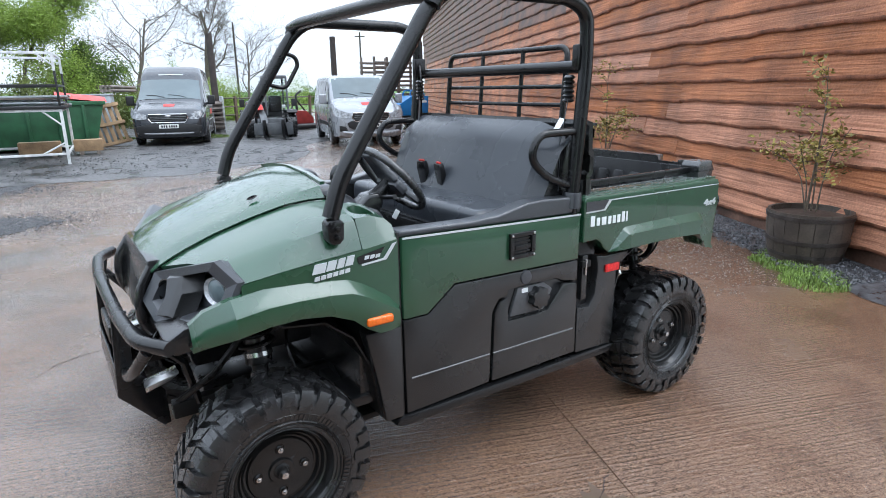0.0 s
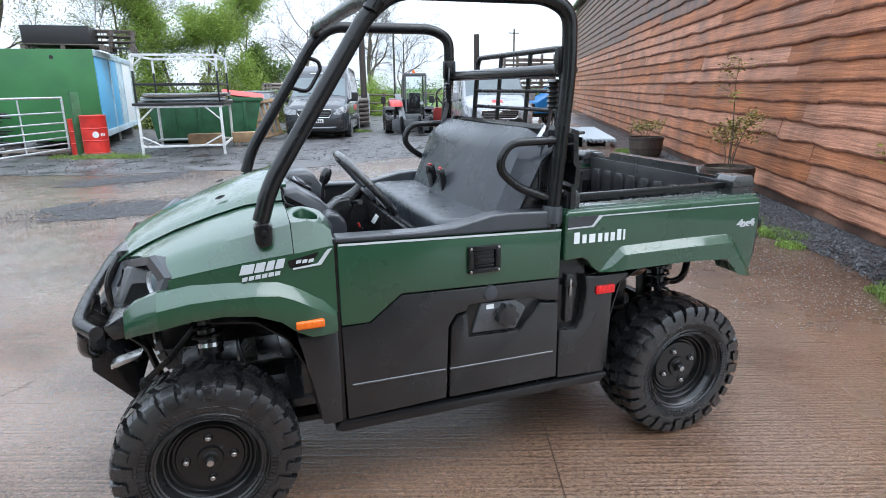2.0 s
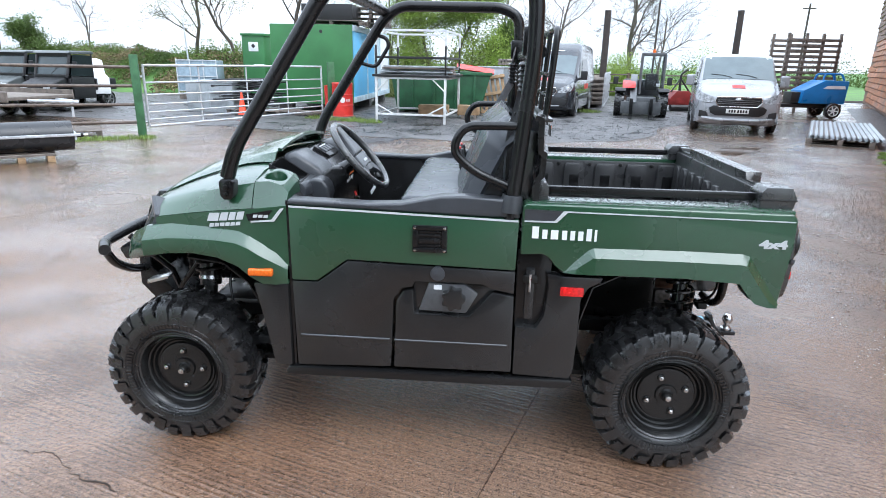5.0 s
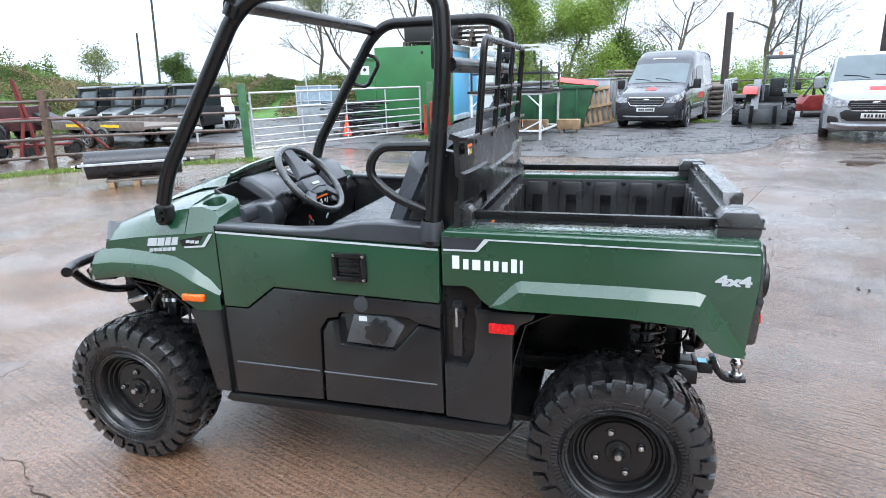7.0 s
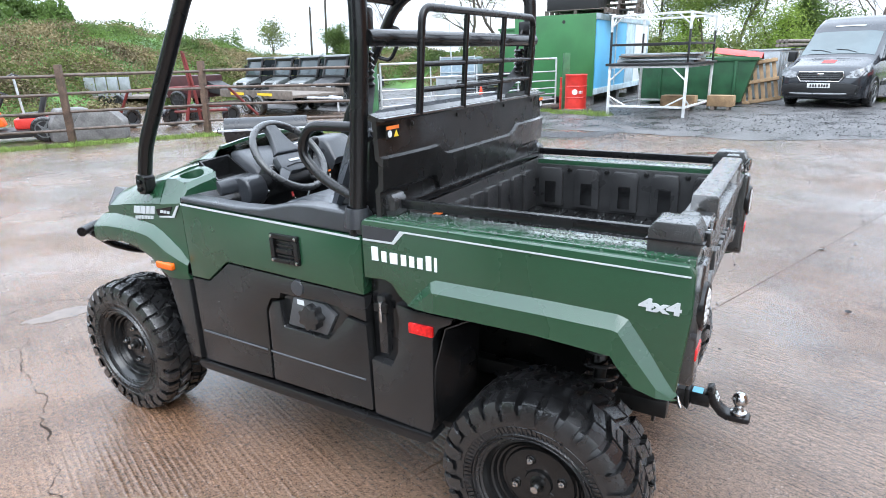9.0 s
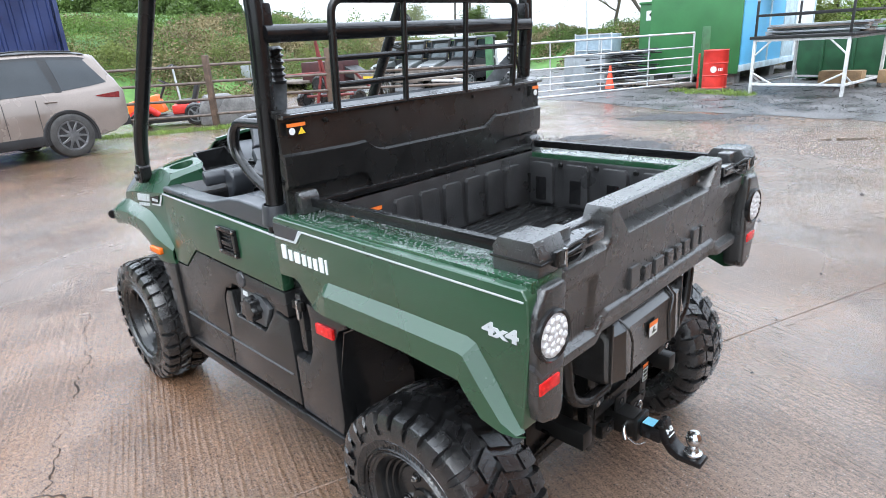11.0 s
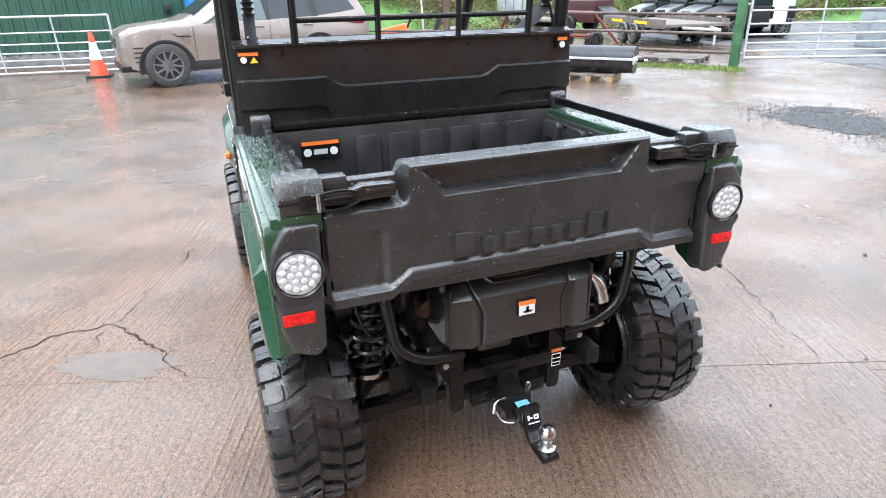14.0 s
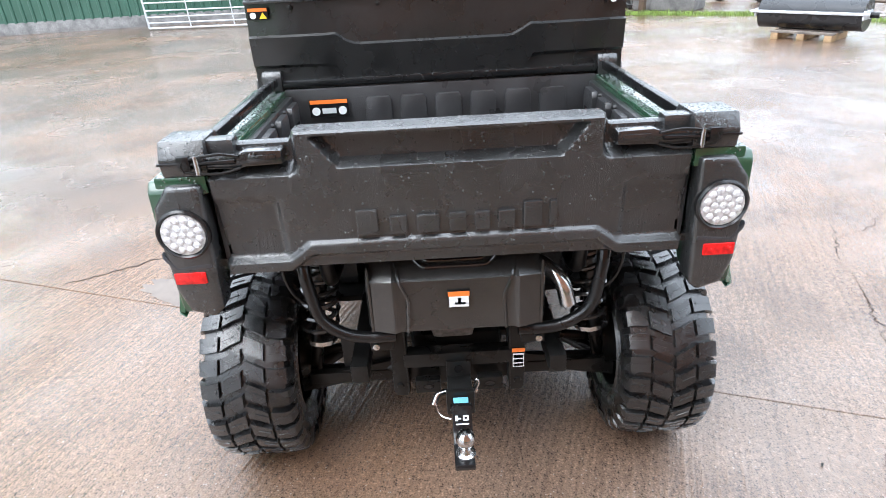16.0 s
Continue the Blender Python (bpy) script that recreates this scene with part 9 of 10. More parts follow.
for k in range(15):
    b_ = thing("scaffold_board", "weathered grey board stacked on the scaffold", "board", "stacked boards", pose(-0.7 + rnd.uniform(-0.1, 0.1), 14.4 + rnd.uniform(-0.2, 0.2), 1.27 + 0.045 * (k // 3) + (0.0), 0, 0, -6 + rnd.uniform(-7, 7)))
    part("board", box(-0.95, 1.0, -0.55 + 0.36 * (k % 3), -0.22 + 0.36 * (k % 3), 0, 0.04, 0.004), OLDWOOD if k % 4 == 1 else GREYSHEET, b_)
for k, (x, y, w) in enumerate(((-0.95, 16.0, 1.1), (0.2, 16.1, 0.8))):
    wb = thing("timber_baulk", "pale sawn timber baulk on the gravel", "timber", m=pose(x + 0.15, y - 0.9, 0.0, 0, 0, -4))
    part("body", box(0, w * 0.8, 0, 0.35, 0.12, 0.40, 0.02), PALLET, wb)
    part("bearer", box(0.1, 0.2, 0, 0.35, 0.0, 0.12, 0.005), OLDWOOD, wb)
    part("bearer", box(w * 0.6, w * 0.7, 0, 0.35, 0.0, 0.12, 0.005), OLDWOOD, wb)
sk = thing("skip", "dark green steel skip with a red lid corner", "skip", m=pose(-1.7, 16.9, 0))
part("body", prism([(0.0, 0.1), (2.7, 0.1), (3.0, 1.25), (-0.2, 1.25)], 0, 1.7, "y", 0.02), SKIPGREEN, sk)
part("rim", box(-0.25, 3.05, -0.05, 1.75, 1.22, 1.32, 0.015), SKIPGREEN, sk)
for x in (0.5, 1.2, 1.9, 2.5):
    part("rib", box(x - 0.04, x + 0.04, -0.05, 0.02, 0.15, 1.22, 0.01), SKIPGREEN, sk)
tpb = thing("tarpaulin", "red and white tarpaulin draped over the skip", "tarpaulin", m=pose(0, 0, 0))
rows = []
for i in range(9):
    rows.append([(0.2 + 0.15 * i, 17.0 + 0.16 * j, 1.36 + 0.22 * math.exp(-((j - 3) / 3.0) ** 2) - 0.02 * i + 0.02 * noise.noise((i * 0.7, j * 0.7, 2))) for j in range(8)])
part("sheet", sheet(rows, 0.004), DRUMRED, tpb)
lp = thing("pallet", "new pale pallet leaning on the skip", "pallet", m=pose(1.5, 17.5, 0.06, 0, 0, 12) @ pose(0, 0, 0, -14, -9, 0))
for k in range(6):
    part("board", box(-0.48 + 0.165 * k, -0.38 + 0.165 * k, -0.01, 0.012, 0, 1.2, 0.003), PALLET, lp)
for z in (0.05, 0.6, 1.12):
    part("bearer", box(-0.5, 0.48, -0.10, -0.012, z - 0.045, z + 0.045, 0.004), PALLET, lp)
for k in range(5):
    gf = thing("steel_bin", "grey weathered steel bin in a row", "bin", "row of steel bins", pose(1.75 + 0.12 * k, 19.2 + 1.2 * k, 0, 0, 0, 80))
    part("body", box(0, 1.1, 0, 0.9, 0.05, 1.45, 0.02), GREYSHEET, gf)
    for x in (0.25, 0.55, 0.85):
        part("rib", box(x - 0.02, x + 0.02, -0.025, 0.925, 0.08, 1.4, 0.006), GREYSHEET, gf)
    part("lid", box(-0.03, 1.13, -0.03, 0.93, 1.45, 1.5, 0.01), SKIPGREEN if k % 2 else GREYSHEET, gf)
for k in range(6):
    pp = thing("pipe", "dark pipe stacked on the bins", "pipe", "stacked pipes", pose(0, 0, 0))
    part("body", tube([(1.6 + 0.12 * (k % 3), 20.0, 1.6 + 0.12 * (k // 3)), (2.8 + 0.12 * (k % 3), 23.5, 1.6 + 0.12 * (k // 3))], 0.055, sides=12), OLDWOOD, pp)

# timber poles
for x, y, h, r in ((6.0, 23.6, 3.76, 0.14), (10.9, 22.7, 3.75, 0.13)):
    p = thing("timber_pole", "tall dark timber post standing in the yard", "post", m=pose(x, y, 0, 0.6, -0.5, 0))
    part("pole", tube([(0, 0, -0.05), (0, 0, h)], r, r * 0.92, sides=14), POLEWOOD, p)
for x, y, h in ((31.5, 60.8, 7.7), (-36.7, 43.3, 9.0), (-38.4, 43.1, 4.6), (16.0, 55.0, 7.5)):
    p = thing("telegraph_pole", "distant timber telegraph pole", "pole", m=pose(x, y, hill(x, y), 0, 3 if x < 0 else 0, 0))
    part("pole", tube([(0, 0, -0.3), (0, 0, h)], 0.11, 0.08, sides=10), POLEWOOD, p)
    if x > 20:
        part("crossarm", box(-0.6, 0.6, -0.05, 0.05, h - 0.5, h - 0.4, 0.01), POLEWOOD, p)
# row of tall dark pallets (lattice) beyond the white van
lt = thing("slatted_screen", "tall stack of slatted timber crates", "crate stack", m=pose(12.6, 22.2, 0, 0, 0, 12))
for k in range(13):
    part("slat", box(0, 2.3, -0.02, 0.02, 0.25 + 0.2 * k, 0.35 + 0.2 * k, 0.004), OLDWOOD, lt)
    part("slat", box(0, 2.3, 0.98, 1.02, 0.25 + 0.2 * k, 0.35 + 0.2 * k, 0.004), OLDWOOD, lt)
for x in (0.05, 0.8, 1.5, 2.25):
    for y in (0.05, 0.95):
        part("upright", box(x - 0.05, x + 0.05, y - 0.03, y + 0.03, 0, 2.95, 0.005), OLDWOOD, lt)

# blue trailed machine
bl = thing("trailed_sprayer", "blue trailed farm machine with a pale stripe", "farm machine", m=pose(11.75, 19.2, 0, 0, 0, 0) @ Matrix.Scale(0.88, 4))
MBLUE = shade("machine_blue_paint", (0.015, 0.16, 0.42), 0.35, vary=0.12, scale=3)
part("body", prism([(0.3, 0.55), (1.95, 0.55), (2.0, 1.42), (1.1, 1.45), (0.35, 1.05)], 0.0, 1.1, "y", 0.04), MBLUE, bl)
part("stripe", prism([(1.05, 1.12), (1.9, 1.12), (1.85, 1.24), (1.2, 1.24)], -0.012, -0.004), WHITE, bl)
part("top_hoop", tube([(1.1, 0.2, 1.42), (1.15, 0.25, 1.68), (1.8, 0.25, 1.68), (1.9, 0.2, 1.4)], 0.04, round_r=0.12), MBLUE, bl)
part("top_hoop", tube([(1.1, 0.9, 1.42), (1.15, 0.85, 1.68), (1.8, 0.85, 1.68), (1.9, 0.9, 1.4)], 0.04, round_r=0.12), MBLUE, bl)
part("frame", box(-0.3, 2.0, 0.25, 0.85, 0.38, 0.52, 0.02), DARK, bl)
part("engine", box(0.0, 0.6, 0.2, 0.9, 0.55, 0.98, 0.05), DARK, bl)
for s in (0, 1):
    road_wheel(bl, 1.5, -0.08 + 1.26 * s, 0.3, 0.2, -1 if s == 0 else 1, 6, SLEEVE)
# corrugated sheets on pallets
for x, y in ((9.15, 11.3), (9.95, 12.6), (10.6, 13.9)):
    pallet(pose(x, y, 0, 0, 0, 64), "old pallet under the roofing sheets", W=1.3)
rs = thing("roofing_sheets", "stack of pale corrugated roofing sheets on pallets", "roofing sheets", m=pose(9.0, 10.75, 0.15, 0, 0, 63))
for k in range(3):
    rows = []
    for i in range(2):
        rows.append([(i * 4.9 + 0.1 * k, -0.72 + 1.45 * j / 56, 0.02 * k + 0.018 * math.sin(j * math.pi / 2.0 * 0.5 * 2)) for j in range(57)])
    part("sheet", sheet(rows, 0.002), GREYSHEET, rs, "pale corrugated sheet")

# red machine behind the telehandler
rm = thing("flail_mower", "red tractor-mounted mower behind the telehandler", "farm machine", m=pose(8.0, 20.6, 0, 0, 0, 10) @ Matrix.Scale(0.8, 4))
part("hood", prism([(0, 0.3), (1.3, 0.3), (1.3, 0.6), (0.9, 0.95), (0.3, 0.95), (0, 0.6)], 0, 0.9, "y", 0.03), shade("dark_red_paint", (0.2, 0.02, 0.018), 0.45, vary=0.2, scale=5), rm)
part("roller", tube([(0.0, -0.1, 0.2), (1.3, -0.1, 0.2)], 0.14, sides=18), DARK, rm)
for x in (0.2, 0.65, 1.1):
    part("strut", tube([(x, 0.4, 0.9), (0.65, 0.5, 1.5)], 0.04, sides=8), DARK, rm)
part("mast", tube([(0.65, 0.5, 0.9), (0.65, 0.5, 1.7), (0.95, 0.5, 1.9)], 0.05, round_r=0.1), DARK, rm)
dg = thing("mini_digger_arm", "yellow-orange digger arm behind the parked machines", "digger", m=pose(4.6, 25.5, 0))
part("arm", tube([(0, 0, 0.0), (0.1, 0, 1.6), (0.5, 0, 2.5), (1.0, 0, 2.2)], 0.13, 0.09, sides=6, round_r=0.3), shade("digger_orange", (0.75, 0.28, 0.02), 0.45, vary=0.2), dg)
part("cab", box(-0.9, 0.1, -0.5, 0.5, 0.5, 1.5, 0.05), shade("digger_body", (0.7, 0.3, 0.03), 0.5, vary=0.2), dg)
part("track", box(-1.2, 0.5, -0.7, 0.7, 0, 0.5, 0.1), DARK, dg)
LOGS = []
for k in range(7):
    gcr = thing("log_cage", "wire cage of split logs beside the van", "log cage", "row of log cages", pose(5.6 + 0.25 * k, 21.2 + 1.15 * k, 0, 0, 0, 78))
    rr = random.Random(k)
    for i in range(6):
        for j in range(6):
            sz = rr.uniform(0.8, 1.08)
            lm = pose(0.1 + 0.175 * i, rr.uniform(-0.05, 0.02), 0.22 + 0.17 * j, 0, rr.uniform(0, 90), 0) @ Matrix.Diagonal((sz, 1, sz * rr.uniform(0.8, 1), 1))
            if LOGS:
                again(LOGS[0], gcr, lm)
            else:
                LOGS.append(part("log", tube([(0, 0, 0), (0, 0.92, 0)], 0.082, 0.078, sides=7), OLDWOOD, gcr, m=lm))
    for x in (0, 1.08):
        for y in (-0.05, 0.95):
            part("cage_post", box(x - 0.02, x + 0.02, y - 0.02, y + 0.02, 0, 1.35, 0.003), GALV, gcr)
    for z in (0.1, 1.32):
        part("cage_rail", box(0, 1.08, -0.07, -0.03, z - 0.02, z + 0.02, 0.003), GALV, gcr)
rail_fence([(4.0, 27.5), (8.0, 28.0), (12.0, 28.5), (16.0, 29.0)], (0.4, 0.8, 1.2), "low rail fence before the field", post_h=1.3)

# ---- machines and stores beyond the fence ----
PALE_SCREEN = glass_dark("pale_cab_glass", (0.055, 0.072, 0.078), 0.05, 0.42)
US = shade("pale_utv_plastic", (0.085, 0.095, 0.095), 0.35, vary=0.15, coat=0.3)
OLD_RED = shade("dull_old_red", (0.14, 0.022, 0.02), 0.5, vary=0.25, scale=5)


def small_utv(m, tint, label):
    v = thing("cab_utility_vehicle", label, "utility vehicle", "parked utility vehicles", m)
    part("hood", prism([(0.0, 0.55), (0.02, 0.78), (0.10, 0.88), (0.45, 1.0), (0.72, 1.06), (0.85, 0.6), (0.6, 0.5)], -0.58, 0.58, "y", 0.07, 3), tint, v)
    part("tub", prism([(0.72, 0.36), (1.78, 0.36), (1.78, 1.0), (0.75, 1.04)], -0.68, 0.68, "y", 0.04), DARK, v)
    part("bed", box(1.80, 2.75, -0.7, 0.7, 0.62, 1.0, 0.03), DARK, v)
    part("windscreen", prism([(0.70, 1.06), (0.94, 1.78), (0.955, 1.78), (0.72, 1.06)], -0.60, 0.60, "y", 0.004), PALE_SCREEN, v, "cab windscreen")
    part("roof", prism([(0.80, 1.80), (0.88, 1.87), (1.80, 1.89), (1.92, 1.82), (1.88, 1.79)], -0.69, 0.69, "y", 0.025), US, v, "pale cab roof")
    for s in (-1, 1):
        part("front_post", tube([(0.69, s * 0.61, 1.04), (0.93, s * 0.61, 1.80)], 0.05, sides=8), DARK, v)
        part("rear_post", tube([(1.78, s * 0.64, 0.98), (1.82, s * 0.63, 1.80)], 0.03, sides=8), DARK, v)
        part("door", prism([(0.80, 0.42), (1.70, 0.42), (1.74, 1.05), (0.78, 1.08)], s * 0.69 - 0.015, s * 0.69 + 0.015, "y", 0.008), DARK, v)
        part("door_glass", prism([(0.80, 1.10), (1.74, 1.07), (1.76, 1.74), (1.0, 1.76)], s * 0.66 - 0.006, s * 0.66 + 0.006), GLASS, v)
        part("wheel_arch", prism([(0.0, 0.70), (0.12, 0.80), (0.75, 0.80), (0.84, 0.62), (0.78, 0.62), (0.70, 0.74), (0.15, 0.74), (0.05, 0.66)], min(s * 0.54, s * 0.74), max(s * 0.54, s * 0.74), "y", 0.012), DARK, v)
        part("headlamp", prism([(s * 0.30, 0.72), (s * 0.54, 0.70), (s * 0.55, 0.82), (s * 0.36, 0.84)], -0.012, 0.08, "x", 0.012), LAMP, v)
        part("mirror", box(0.82, 0.87, s * 0.84 - 0.08, s * 0.84 + 0.08, 1.35, 1.55, 0.02), DARK, v)
        for x in (0.42, 2.3):
            road_wheel(v, x, s * 0.62, 0.31, 0.24, s, 6, ALLOY)
    part("screen_header", box(0.88, 0.96, -0.64, 0.64, 1.70, 1.80, 0.015), DARK, v)
    part("screen_sill", box(0.66, 0.74, -0.64, 0.64, 1.04, 1.14, 0.015), DARK, v)
    part("grille", prism([(-0.24, 0.60), (0.24, 0.60), (0.28, 0.82), (-0.28, 0.82)], -0.02, 0.06, "x", 0.01), DARK, v)
    part("bumper", tube([(0.0, -0.55, 0.52), (-0.12, -0.40, 0.50), (-0.12, 0.40, 0.50), (0.0, 0.55, 0.52)], 0.04, round_r=0.1), DARK, v)
    part("wiper", tube([(0.72, 0.05, 1.10), (0.80, -0.2, 1.36)], 0.012, sides=6), DARK, v)
    part("back_glass", box(1.80, 1.812, -0.6, 0.6, 1.05, 1.74), GLASS, v)
    return v


for k, (x, y, tn, lb) in enumerate(((-17.0, 15.1, US, "pale grey utility vehicle with cab in a parked row"), (-15.2, 14.9, US, "pale grey utility vehicle with cab in a parked row"), (-13.5, 14.5, US, "pale grey utility vehicle with cab in a parked row"), (-11.7, 13.9, DARK, "black utility vehicle with cab in a parked row"))):
    small_utv(pose(x, y, 0.02, 0, 0, 76 + 2 * k) @ Matrix.Scale(0.9, 4), tn, lb)
# flat trailer
tr = thing("flat_trailer", "twin-axle galvanised flat trailer with yellow markers", "trailer", m=pose(-13.9, 12.6, 0, 0, 0, -12))
part("bed", box(0, 4.1, -0.9, 0.9, 0.52, 0.60, 0.01), OLDWOOD, tr)
part("side_rail", box(0, 4.1, -0.94, -0.90, 0.48, 0.72, 0.008), OLDWOOD, tr)
part("side_rail", box(0, 4.1, 0.90, 0.94, 0.48, 0.72, 0.008), OLDWOOD, tr)
for x in (0.7, 2.3):
    part("marker_stripe", box(x, x + 0.8, -0.952, -0.944, 0.56, 0.64), YELLOW, tr)
part("drawbar", tube([(4.1, -0.4, 0.5), (5.2, 0, 0.5), (4.1, 0.4, 0.5)], 0.04, sides=8), GALV, tr)
part("jockey_wheel", tube([(5.0, 0, 0.5), (5.0, 0, 0.12)], 0.03, sides=8), GALV, tr)
for x in (1.75, 2.45):
    for s in (-1, 1):
        road_wheel(tr, x, s * 0.98, 0.29, 0.18, s, 6, ALLOY)
# white pick-up
pu = thing("pickup_truck", "white pick-up truck with dark canopy sides", "truck", m=pose(-11.2, 15.2, 0, 0, 0, 128))
part("body", prism([(0, 0.45), (0, 0.95), (1.1, 1.05), (1.5, 1.45), (2.6, 1.5), (2.7, 1.05), (4.4, 1.05), (4.4, 0.5)], -0.8, 0.8, "y", 0.05), WHITE, pu)
part("canopy", box(2.75, 4.35, -0.78, 0.78, 1.05, 1.5, 0.04), WHITE, pu)
for s in (-1, 1):
    part("side_window", prism([(1.25, 1.1), (1.58, 1.42), (2.5, 1.42), (2.55, 1.1)], s * 0.80 - 0.01, s * 0.80 + 0.01), GLASS, pu)
    part("canopy_panel", box(2.85, 4.25, s * 0.785 - 0.008, s * 0.785 + 0.008, 1.1, 1.42, 0.003), GREYSHEET, pu)
    for x in (0.8, 3.5):
        road_wheel(pu, x, s * 0.72, 0.34, 0.22, s, 6, ALLOY)
# tank, crates and heap beyond the gate
tk = thing("water_tank", "galvanised sheet-metal water tank", "tank", m=pose(-7.9, 15.2, 0, 0, 0, -10))
part("body", box(0, 1.6, 0, 1.0, 0.02, 0.88, 0.02), GREYSHEET, tk)
part("lid", box(-0.03, 1.63, -0.03, 1.03, 0.88, 0.94, 0.015), GREYSHEET, tk)
for x in (0.4, 0.8, 1.2):
    part("swage", box(x - 0.015, x + 0.015, -0.012, 0.004, 0.05, 0.86, 0.004), GREYSHEET, tk)
ib = thing("bulk_container", "blue-grey bulk container on a galvanised frame", "container", m=pose(-10.9, 20.6, 0, 0, 0, 10))
part("body", box(0, 1.5, 0, 1.2, 0.35, 1.5, 0.05), shade("blue_grey_tank", (0.28, 0.36, 0.42), 0.4, vary=0.15), ib)
for x in (0, 0.5, 1.0, 1.5):
    part("cage_bar", box(x - 0.02, x + 0.02, -0.03, 0.0, 0.2, 1.55, 0.004), GALV, ib)
for z in (0.35, 0.9, 1.5):
    part("cage_bar", box(0, 1.5, -0.035, -0.005, z - 0.02, z + 0.02, 0.004), GALV, ib)
part("skid", box(0, 1.5, 0, 1.2, 0.0, 0.2, 0.02), OLDWOOD, ib)
ms = thing("mast", "thin galvanised mast on the bulk container", "mast", m=pose(-10.5, 20.9, 0))
part("tube", tube([(0, 0, 0), (-0.1, 0, 2.9)], 0.03), GALV, ms)
hp = thing("scrap_heap", "heap of dark scrap poles and netting on pallets", "scrap", m=pose(-6.2, 15.3, 0, 0, 0, -5))
rr = random.Random(4)
for k in range(48):
    z = rr.uniform(0.25, 1.0)
    a = rr.uniform(-0.5, 0.5)
    x0, y0 = rr.uniform(-0.2, 0.9), rr.uniform(-0.4, 0.5)
    part("pole", tube([(x0 - 0.6, y0 - a * 0.5, z), (x0 + 0.5, y0 + a * 0.5, z + rr.uniform(-0.08, 0.08))], rr.uniform(0.015, 0.035), sides=6), DARK, hp)
pallet(pose(-5.9, 15.3, 0, 0, 0, -5), "old pallet under the scrap")
pallet(pose(-5.0, 15.1, 0, 0, 0, 12), "old pallet by the cabinet")
for k in range(5):
    bb = thing("timber_offcut", "old timber offcut lying by the container", "timber", "timber offcuts", pose(-4.4 + 0.25 * k, 14.9 + 0.1 * (k % 2), 0.04 + 0.03 * (k % 3), 0, 0, 15 * k - 30))
    part("body", box(-0.7, 0.7, -0.06, 0.06, 0, 0.06, 0.006), OLDWOOD, bb)
# red hay machine
hy = thing("hay_tedder", "red trailed hay machine with rubber wheels", "farm machine", m=pose(-10.6, 7.9, 0, 0, 0, 35))
for p in ([(-0.2, 0, 0.15), (0.0, 0, 1.0), (-0.1, 0.05, 1.85)], [(0.12, 0.1, 0.15), (0.08, 0, 1.0), (-0.05, 0, 1.8)]):
    part("mast_bar", tube(p, 0.045, 0.03, sides=8), OLD_RED, hy)
for p in ([(-1.5, 0, 0.95), (0.1, 0, 1.0), (0.9, 0, 0.98)], [(0.9, 0, 0.98), (1.5, 0.3, 0.25)], [(-1.5, 0, 0.95), (-1.9, 0.2, 0.3)], [(-0.5, 0.1, 0.4), (0.8, 0.1, 0.42)], [(-1.0, 0.3, 0.5), (1.0, -0.3, 0.55)]):
    part("frame_bar", tube(p, 0.035, sides=8), OLD_RED, hy)
for x, y in ((-1.75, 0.5), (-0.75, 0.6), (0.75, 0.6), (-0.2, 0.9)):
    w = part("wheel", lathe([(0.0, -0.05), (0.12, -0.05), (0.14, 0.0), (0.12, 0.05), (0, 0.05)], n=16), DARK, hy, m=pose(x, y, 0.27, 0, 0, 60))
    part("tyre", lathe([(0.14, -0.06), (0.2, -0.08), (0.27, -0.05), (0.27, 0.05), (0.2, 0.08), (0.14, 0.06)], n=24), RUBBER, w)
# trailer of grey panels and red baler far behind
tg2 = thing("panel_trailer", "trailer carrying grey sheet panels", "trailer", m=pose(-20.6, 11.4, 0, 0, 0, 12))
part("bed", box(0, 3.6, -0.8, 0.8, 0.4, 0.5, 0.02), OLDWOOD, tg2)
for k in range(4):
    part("panel", box(0.1 + 0.55 * k, 0.5 + 0.55 * k, -0.6, -0.5, 0.5, 1.15, 0.01), GREYSHEET, tg2)
for x in (1.2, 1.9):
    road_wheel(tg2, x, -0.85, 0.28, 0.18, -1, 6, DARK)
    road_wheel(tg2, x, 0.85, 0.28, 0.18, 1, 6, DARK)
br_ = thing("red_baler", "dark red baler standing before the bank", "farm machine", m=pose(-17.5, 12.2, 0, 0, 0, 15))
part("body", box(0, 2.0, -0.5, 0.5, 0.4, 1.15, 0.05), shade("dull_red", (0.05, 0.014, 0.015), 0.5, vary=0.25, scale=5), br_)
part("chute", prism([(1.9, 0.6), (2.8, 0.4), (2.8, 0.55), (1.9, 1.0)], -0.4, 0.4, "y", 0.02), DARK, br_)
for s in (-1, 1):
    road_wheel(br_, 0.9, s * 0.6, 0.33, 0.2, s, 6, DARK)
# orange ride-on mower and grey blocks by the fence
mw = thing("ride_on_mower", "red and orange ride-on mower parked behind the fence", "mower", m=pose(-12.6, 4.3, 0, 0, 0, 60))
part("deck", box(-0.2, 1.2, -0.5, 0.5, 0.12, 0.28, 0.05), DARK, mw)
part("bonnet", prism([(-0.6, 0.3), (-0.6, 0.62), (0.1, 0.78), (0.25, 0.35)], -0.28, 0.28, "y", 0.06), shade("mower_orange", (0.85, 0.15, 0.02), 0.4, vary=0.1), mw)
part("seat", prism([(0.5, 0.5), (0.95, 0.5), (1.1, 0.95), (1.0, 0.98), (0.88, 0.62), (0.5, 0.6)], -0.24, 0.24, "y", 0.03), DARK, mw)
part("rear_body", box(0.4, 1.2, -0.35, 0.35, 0.28, 0.5, 0.05), shade("mower_red", (0.62, 0.04, 0.03), 0.4, vary=0.1), mw)
part("column", tube([(0.1, 0, 0.6), (0.3, 0, 1.0)], 0.03), DARK, mw)
